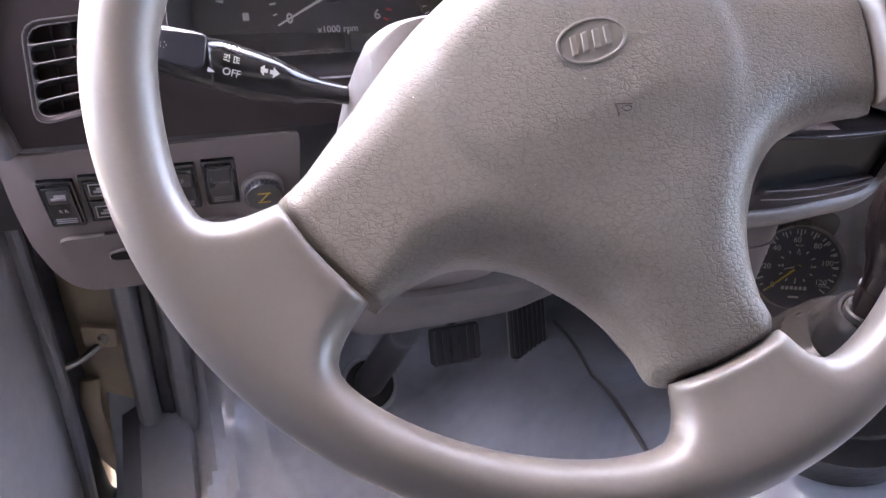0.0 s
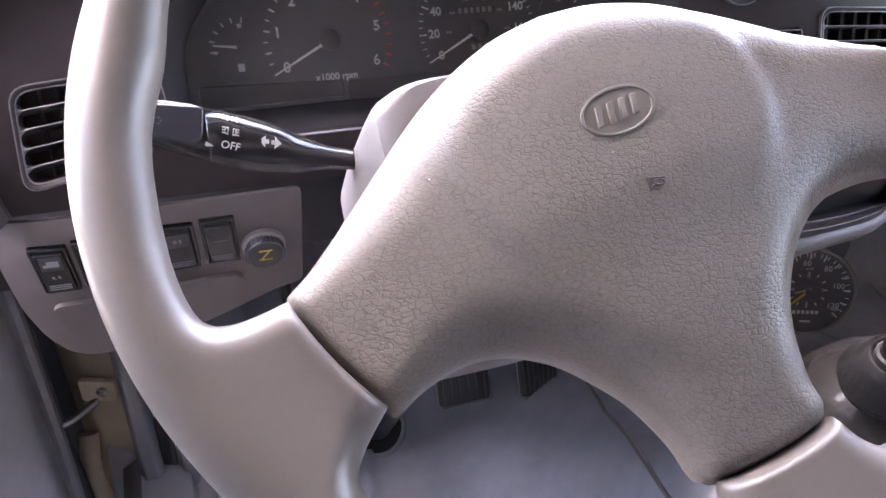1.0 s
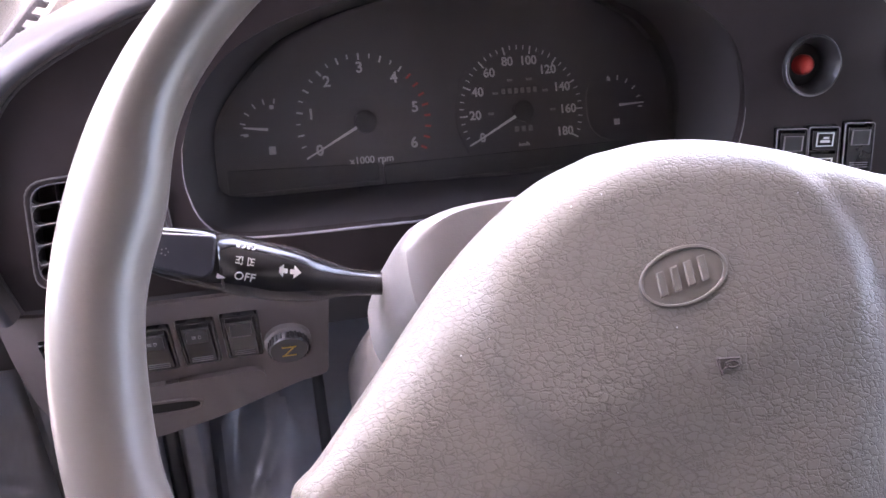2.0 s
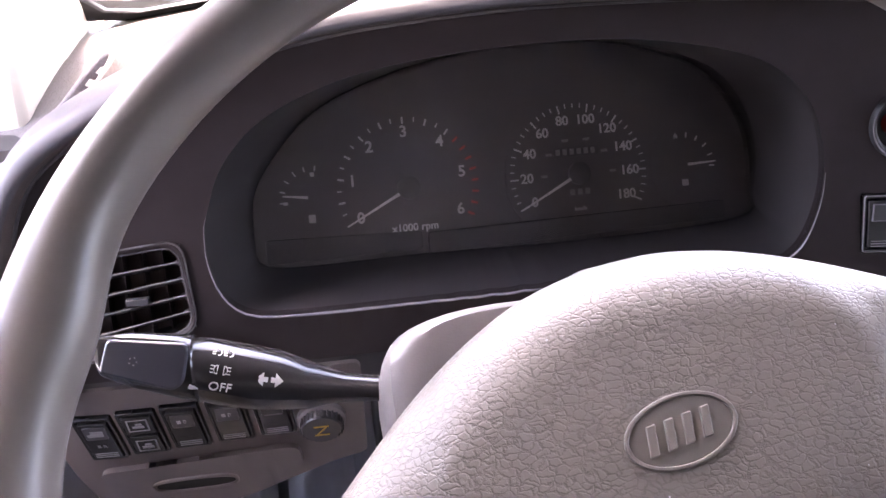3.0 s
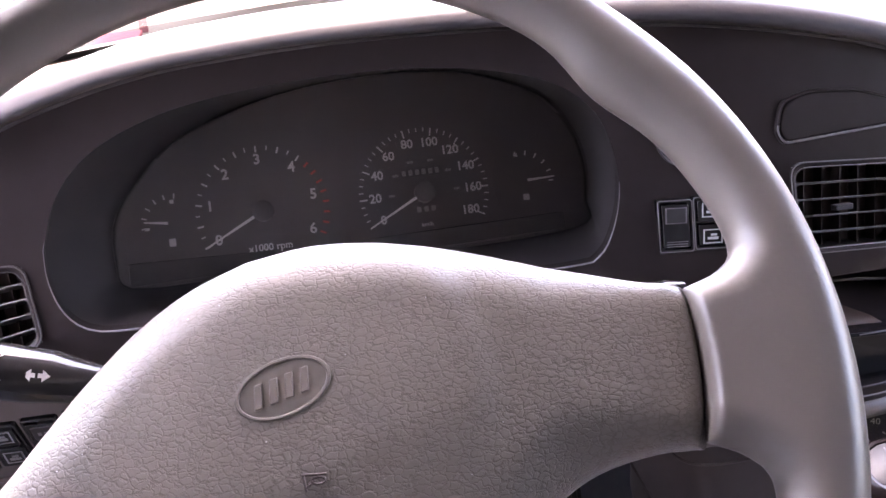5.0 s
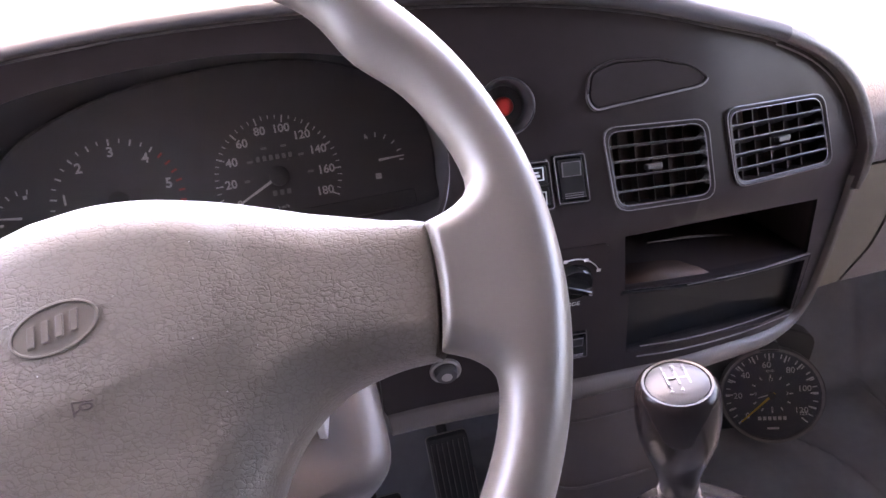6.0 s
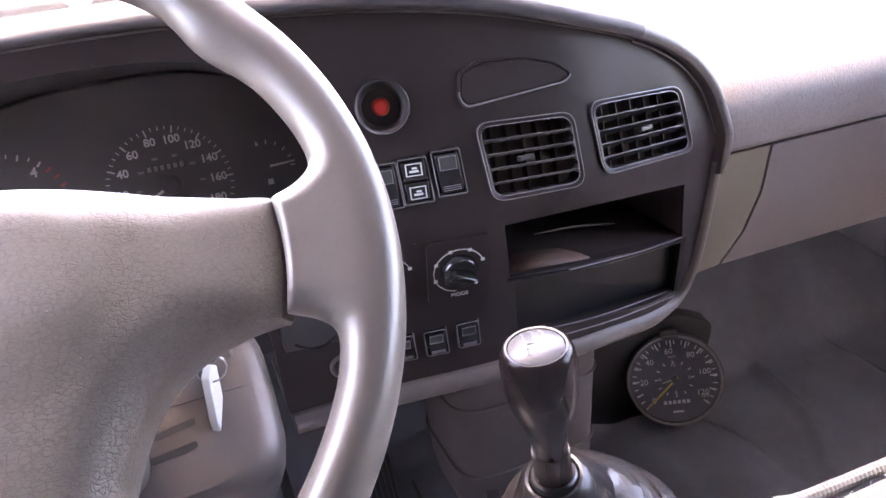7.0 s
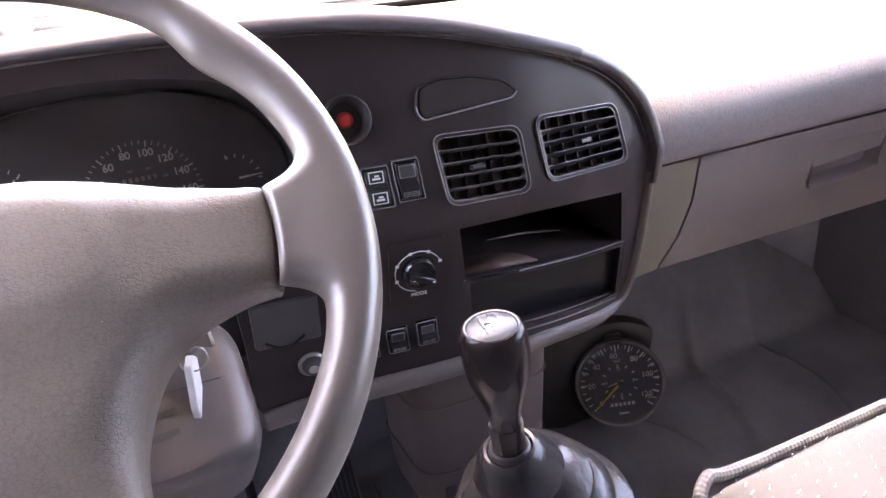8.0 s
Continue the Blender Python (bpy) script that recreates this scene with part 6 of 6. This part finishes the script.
part("strip", tube(bmesh.new(), smoothline([(-0.318, 0.47, 0.62), (-0.335, 0.47, 0.42), (-0.340, 0.48, 0.2), (-0.335, 0.48, 0.06), (-0.325, 0.46, -0.04), (-0.30, 0.40, -0.06), (-0.30, 0.0, -0.06), (-0.30, -0.8, -0.06)], 6), 0.012, 10), RUBBER, seal)
# black strip filling the dark gap left of the pillar
bm = loft(bmesh.new(), [[(-0.322 + a, 0.475, z), (-0.318 + a, 0.455, z), (-0.40 + a, 0.435, z), (-0.40 + a, 0.455, z)] for z, a in ((0.45, 0.0), (0.62, 0.0), (0.80, -0.02), (1.05, -0.05))])
part("lip", bm, SEAL, seal, "wide black strip in the door gap", bevel=0.004)
ldoor = thing("front_door", (-0.45, 0.4, -0.1), "grey vinyl-lined front door standing open", "car door")
bm = bmesh.new()
loft(bm, [[(-0.352, 0.55, z), (-0.342, 0.50, z), (-0.350, 0.36, z), (-0.56, -0.34, z), (-0.64, -0.34, z), (-0.42, 0.60, z)] for z in (-0.45, -0.40, 0.0, 0.35, 0.58)])
part("lining", bm, DOORGREY, ldoor, "grey vinyl door lining", bevel=0.01, segments=3)
bm = bmesh.new()
tube(bm, smoothline([(-0.338, 0.435, -0.12), (-0.330, 0.44, 0.1), (-0.330, 0.44, 0.3), (-0.335, 0.44, 0.57)], 5), 0.008, 8)
part("edge_trim", bm, DARKTRIM, ldoor, "rubber edge trim")

# ---------------------------------------------------------------- passenger seat
seat = thing("passenger_seat", (0.75, -0.3, 0.02), "beige fabric passenger bench seat with white flecks and ribbed piping", "seat")


def cushion(x0, x1, y0, y1, zt, depth):
    bm = bmesh.new()
    nx, ny = 40, 30
    rows = []
    for i in range(nx + 1):
        s = i / nx
        row = []
        for j in range(ny + 1):
            t = j / ny
            ex, ey = min(s, 1 - s), (1 - t)
            drop = depth * 0.18 * (max(0, 0.05 - ex) / 0.05) ** 2 + depth * 0.30 * (max(0, 0.10 - ey) / 0.10) ** 2
            x, y = x0 + (x1 - x0) * s, y0 + (y1 - y0) * t
            row.append((x, y, zt - drop + 0.02 * math.sin(math.pi * s) * math.sin(math.pi * min(1, t * 1.1)) + 0.003 * noise.noise((x * 14, y * 14, 2))))
        front = row[-1]
        row.append((front[0], y1 + 0.012, zt - depth * 0.45))
        row.append((front[0], y1 + 0.002, zt - depth))
        rows.append(row)
    loft(bm, rows, ring=False)
    a, b = rows[0], rows[-1]
    for r in (a, b):
        vs = [bm.verts.new(p) for p in r] + [bm.verts.new((r[0][0], r[0][1], zt - depth))]
        bm.faces.new(vs)
    return bm


SX0, SX1, SY1, SZ = 0.447, 1.22, 0.008, 0.409
part("cushion", cushion(SX0, SX1, -0.52, SY1, SZ, 0.16), FABRIC, seat, "beige cushion top")
line = smoothline([(SX0 + 0.004, -0.5, SZ - 0.026), (SX0 + 0.004, -0.08, SZ - 0.028), (SX0 + 0.006, -0.02, SZ - 0.030), (SX0 + 0.03, SY1 - 0.004, SZ - 0.018), (SX0 + 0.08, SY1 + 0.002, SZ - 0.032), (SX0 + 0.3, SY1 + 0.002, SZ - 0.036), (SX1 - 0.1, SY1 + 0.002, SZ - 0.04)], 8)
ribbed, radii = [], []
for a, b in zip(line, line[1:]):
    n = max(1, int((b - a).length / 0.0022))
    ribbed += [a.lerp(b, k / n) for k in range(n)]
radii = [0.0062 if k % 2 else 0.0056 for k in range(len(ribbed))]
part("piping", tube(bmesh.new(), ribbed, radii, 10), PIPING, seat, "ribbed grey piping roll", smooth=False)
bm = box(bmesh.new(), Frame((0.84, -0.58, 0.75), (1, 0, 0), (0, -0.2, 1)), -0.38, 0.38, -0.38, 0.36, -0.06, 0.06)
part("backrest", bm, FABRIC, seat, "beige fabric backrest", bevel=0.04, segments=4)
bm = box(bmesh.new(), Frame((0.84, -0.27, 0.13), (1, 0, 0), (0, 0, 1)), -0.34, 0.34, -0.13, 0.12, -0.22, 0.2)
part("base", bm, DARKTRIM, seat, "dark seat base", bevel=0.01)
bm = bmesh.new()
rnd = random.Random(4)
for i in range(34):
    for j in range(26):
        x, y = SX0 + 0.03 + 0.021 * i + (0.0105 if j % 2 else 0) + rnd.uniform(-0.004, 0.004), -0.012 - 0.0155 * j + rnd.uniform(-0.003, 0.003)
        s, t = (x - SX0) / (SX1 - SX0), (y + 0.52) / (SY1 + 0.52)
        drop = 0.16 * 0.18 * (max(0, 0.05 - min(s, 1 - s)) / 0.05) ** 2 + 0.16 * 0.30 * (max(0, 0.10 - (1 - t)) / 0.10) ** 2
        z = SZ - drop + 0.02 * math.sin(math.pi * s) * math.sin(math.pi * min(1, t * 1.1)) + 0.003 * noise.noise((x * 14, y * 14, 2))
        a = rnd.uniform(0.2, 0.9)
        fr = Frame((x, y, z + 0.0010), (math.cos(a), math.sin(a), 0), (-math.sin(a), math.cos(a), 0))
        for k in range(rnd.choice((1, 2, 2))):
            box(bm, fr, -0.0010 + 0.0032 * k, 0.0010 + 0.0032 * k, -0.00045, 0.00045, -0.0012, 0.0)
fl = part("fleck", bm, WHITE, seat, "woven white flecks", smooth=False)
fl["kind"] = "stuff"

# ---------------------------------------------------------------- cab shell
# unseen; the front edge is set to keep sun off the wheel
tagged(part("roof", box(bmesh.new(), Frame((0.45, -0.55, 1.42), (1, 0, 0), (0, 1, 0)), -0.95, 0.95, -0.85, 0.98, 0, 0.03), HEADLINER), "grey headliner", "ceiling", kind="structure")
tagged(part("wall_rear", box(bmesh.new(), Frame((0.45, -1.35, 0.5), (1, 0, 0), (0, 0, 1)), -0.95, 0.95, -0.8, 0.95, -0.02, 0.02), HEADLINER), "grey rear wall of the cab", "wall", kind="structure")
# the window opening is unseen, sized for the light it lets in
sidew = panel([(-1.35, -0.2), (0.9, -0.2), (0.9, 0.72), (0.32, 1.42), (-1.35, 1.42)], [[(-0.75, 0.70), (0.57, 0.70), (0.20, 1.31), (-0.75, 1.31)]], 0.05, lambda a, b, d: (1.34 + d, a, b))
tagged(part("wall_right", sidew, DARKTRIM), "far cab side with its door window", "wall", kind="structure")
# pane added out of view; its tint dims light from the right
pane = panel([(-0.76, 0.69), (0.58, 0.69), (0.20, 1.32), (-0.76, 1.32)], [], 0.004, lambda a, b, d: (1.362 + d, a, b))
tagged(part("window_right", pane, TINTED), "unseen tinted pane added to cut light from the right", "window", kind="structure")
# out of view; carried forward over the door opening to cut its light
leftw = panel([(-1.35, -0.2), (0.08, -0.2), (0.08, 1.42), (-1.35, 1.42)], [], 0.05, lambda a, b, d: (-0.50 + d, a, b))
tagged(part("wall_left", leftw, DOORGREY), "unseen cab side drawn forward to cut light from the left", "wall", kind="structure")
def screen(u, k, out=0.0):
    """A place on the curved windscreen: u from side to side, k up."""
    x = 0.5 + 0.80 * u * (1 - 0.09 * k)
    return Vector((x, 0.87 - 0.27 * abs(u) ** 2.2 - 0.42 * k + out, 0.711 + 0.71 * k))


def screen_edge():
    low = [(u, 0.0) for u in np.linspace(-0.94, 0.94, 41)]
    right = [(0.975, 0.010), (0.995, 0.035), (1.0, 0.07), (1.0, 0.3), (1.0, 0.6), (1.0, 0.9)]
    high = [(u, 1.0) for u in np.linspace(0.95, -0.95, 31)]
    return low + right + high + [(-u, k) for u, k in reversed(right)]


bm = loft(bmesh.new(), [[screen(u, k, 0.004) for k in np.linspace(0, 1, 9)] for u in np.linspace(-1, 1, 41)], ring=False)
ws = part("windscreen", bm, GLASS)
tagged(ws, "clear curved windscreen above the dashboard", "windscreen", kind="structure")
ws.visible_shadow = False
loop = [screen(u, k) for u, k in screen_edge()]
mid = screen(0, 0.5)
sec = []
for p in loop:
    d = (mid - p).normalized()
    sec.append([p + d * 0.009 + Vector((0, -0.004, 0)), p + d * 0.007 + Vector((0, -0.007, 0)), p - d * 0.009 + Vector((0, -0.006, 0)), p - d * 0.010 + Vector((0, 0.006, 0)), p + d * 0.009 + Vector((0, 0.006, 0))])
tagged(part("windscreen_seal", loft(bmesh.new(), sec, close=True), SEAL), "black rubber windscreen seal", "seal", kind="structure")
for sgn, nm in ((-1, "pillar_left"), (1, "pillar_right")):
    loops = []
    for k in (-0.09, -0.05, 0.0, 0.04, 0.08, 0.14, 0.25, 0.4, 0.6, 0.8, 1.0):
        a = screen(sgn * (1.0 if k > 0.06 else 0.985), k)
        foot = max(0.0, 0.12 - k) / 0.12
        w, dp = 0.085 - 0.022 * foot, 0.12 + 0.05 * foot
        loops.append([a + Vector((sgn * q[0], q[1], 0)) for q in ((0.0, 0.0), (0.0, -0.03), (0.004, -0.08), (0.014, -dp), (w, -dp), (w, 0.02), (0.02, 0.03))])
    tagged(part(nm, loft(bmesh.new(), loops), CREAM, bevel=0.006), "cream painted windscreen pillar", "pillar", kind="structure")

bm = bmesh.new()
loft(bm, [[(x, screen_y(x) + 0.008, 0.706), (x, screen_y(x) + 0.05, 0.675), (x, screen_y(x) + 0.062, 0.65), (x, screen_y(x) + 0.065, -0.1), (x, screen_y(x) + 0.05, -0.1), (x, screen_y(x) + 0.049, 0.662)] for x in np.linspace(-0.36, 1.36, 40)])
tagged(part("cowl", bm, CREAM), "cream painted cowl at the windscreen's foot", "cowl", kind="structure")

# side demister grille at the corner of the deck
df = Frame((-0.262, 0.415, 0.690), (0.62, 0.45, 0.64), (-0.45, 0.85, -0.1))
dem = thing("demister_grille", df.o, "pale oval side demister grille at the end of the dashboard", "grille")
ov = superloop(0.048, 0.017, 36, 2.4)
part("ring", ringplate(bmesh.new(), df, [(x * 1.2, y * 1.35) for x, y in ov], ov, -0.012, 0.006), TOP, dem, "pale oval ring", bevel=0.002)
part("well", slab(bmesh.new(), df, ov, -0.012, -0.008), BLACK, dem, "", smooth=False)
for i in range(7):
    x = -0.036 + 0.012 * i
    part("bar", box(bmesh.new(), df, x - 0.003, x + 0.003, -0.016, 0.016, -0.008, 0.001), TOP, dem, "", smooth=False)

# ---------------------------------------------------------------- outside
bm = bmesh.new()
G = -0.70
bm.faces.new([bm.verts.new(p) for p in ((-400, -400, G), (400, -400, G), (400, 400, G), (-400, 400, G))])
tagged(part("ground", bm, GRAVEL, smooth=False), "dusty grey asphalt yard", "ground", kind="structure")
# added out of view to block sky light from the left
light_blocker = thing("side_light_blocker", (-1.9, -1, G), "unseen grey block added to cut light from the left", "building")
part("masonry", box(bmesh.new(), Frame((-1.9, -1.5, G), (0, 1, 0), (0, 0, 1)), -6, 1.35, 0, 2.6, -0.1, 0.1), surface("grey_plaster", (0.26, 0.255, 0.25), 0.85), light_blocker)
wall = thing("yard_wall", (-6, 22, G), "pale plastered wall at the end of the yard", "wall")
part("masonry", box(bmesh.new(), Frame((2, 24, G), (1, 0, 0), (0, 0, 1)), -24, 24, 0, 2.4, -0.1, 0.1), PLASTER, wall)
part("coping", box(bmesh.new(), Frame((2, 24, G), (1, 0, 0), (0, 0, 1)), -24, 24, 2.404, 2.5, -0.15, 0.15), PLASTER, wall)
slab_red = thing("red_kerb_stone", (-1.85, 8.4, G), "flat red painted kerb stone lying in the yard", "kerb stone")
part("stone", box(bmesh.new(), Frame((-1.85, 8.4, G), (1, 0.05, 0), (0, 1, 0)), -0.22, 0.21, -0.42, 0.42, 0.0, 0.05), BRICK, slab_red, bevel=0.01)
stripe = thing("parking_line", (-2.3, 9.6, G), "worn white painted parking line on the yard", "road marking")
part("line", box(bmesh.new(), Frame((-2.33, 9.6, G), (1, -0.4, 0), (0.4, 1, 0)), -0.05, 0.05, -0.9, 0.7, 0.0, 0.006), WHITE, stripe)
block_ = thing("concrete_block", (4.4, 14.5, G), "low grey concrete block at the far side of the yard", "concrete block")
part("body", box(bmesh.new(), Frame((4.6, 14.5, G), (1, -0.1, 0), (0, 0, 1)), -1.75, 1.6, 0, 1.1, -0.4, 0.4), PLASTER, block_, bevel=0.04)
bollard = thing("yellow_bollard", (0.70, 16.5, G), "short yellow painted bollard", "bollard")
part("stake", lathe(bmesh.new(), [(0.15, 0), (0.15, 0.40), (0.13, 0.44), (0.01, 0.45)], (0.70, 16.5, G), (0, 0, 1), 16), YELLOW, bollard)

stake = thing("red_marker_post", (-1.66, 8.95, G), "thin red marker post standing in the yard", "post")
part("post", box(bmesh.new(), Frame((-1.66, 8.95, G), (1, 0, 0), (0, 0, 1)), -0.045, 0.045, 0, 0.20, -0.02, 0.02), BRICK, stake, bevel=0.006)

# a parked car, far off
GREYCAR = surface("grey_car_paint", (0.20, 0.21, 0.23), 0.3, coat=0.5)
car = thing("parked_car", (-1.7, 15.0, G), "grey parked saloon car across the yard", "car")
CP = [(-0.95, 0.25), (-0.95, 0.70), (-0.85, 0.82), (-0.35, 0.88), (0.25, 1.30), (1.35, 1.36), (2.0, 0.98), (2.55, 0.90), (2.6, 0.25)]
loops = []
for k, n in ((0.0, 0.9), (0.10, 1.0), (0.75, 1.0), (0.85, 0.9)):
    loops.append([(-0.75 - u, 14.6 + 1.9 * k, G + 0.55 + (v - 0.55) * n) for u, v in CP])
part("body", loft(bmesh.new(), loops), GREYCAR, car, "grey painted body", bevel=0.05, segments=3)
part("windscreen", slab(bmesh.new(), Frame((-0.70, 15.4, G + 1.10), (0, 1, 0), (-0.6, 0, 0.42)), roundrect([(-0.62, -0.30), (0.62, -0.30), (0.52, 0.28), (-0.52, 0.28)], 0.06), 0.02, 0.04), GLOSS, car, "dark car window")
for x, y in ((-0.55, 14.62), (-2.5, 14.62), (-0.55, 16.1), (-2.5, 16.1)):
    w_ = part("wheel", lathe(bmesh.new(), [(0.20, -0.09), (0.31, -0.09), (0.32, -0.05), (0.32, 0.05), (0.31, 0.09), (0.20, 0.09)], (x, y, G + 0.32), (0, 1, 0), 24), RUBBER, car, "black tyre")
# added outside, out of view, to block sun from the door post
sun_blocker = thing("sun_block_panel", (-0.40, 0.75, -0.5), "unseen tan panel added to keep sun off the pillar", "wing")
bm = bmesh.new()
loft(bm, [[(-0.40, 0.52, z), (-0.36, 0.535, z), (-0.355, 0.95, z), (-0.40, 0.95, z)] for z in (-0.5, 0.2, 0.66)])
part("skin", bm, TAN, sun_blocker, bevel=0.01)
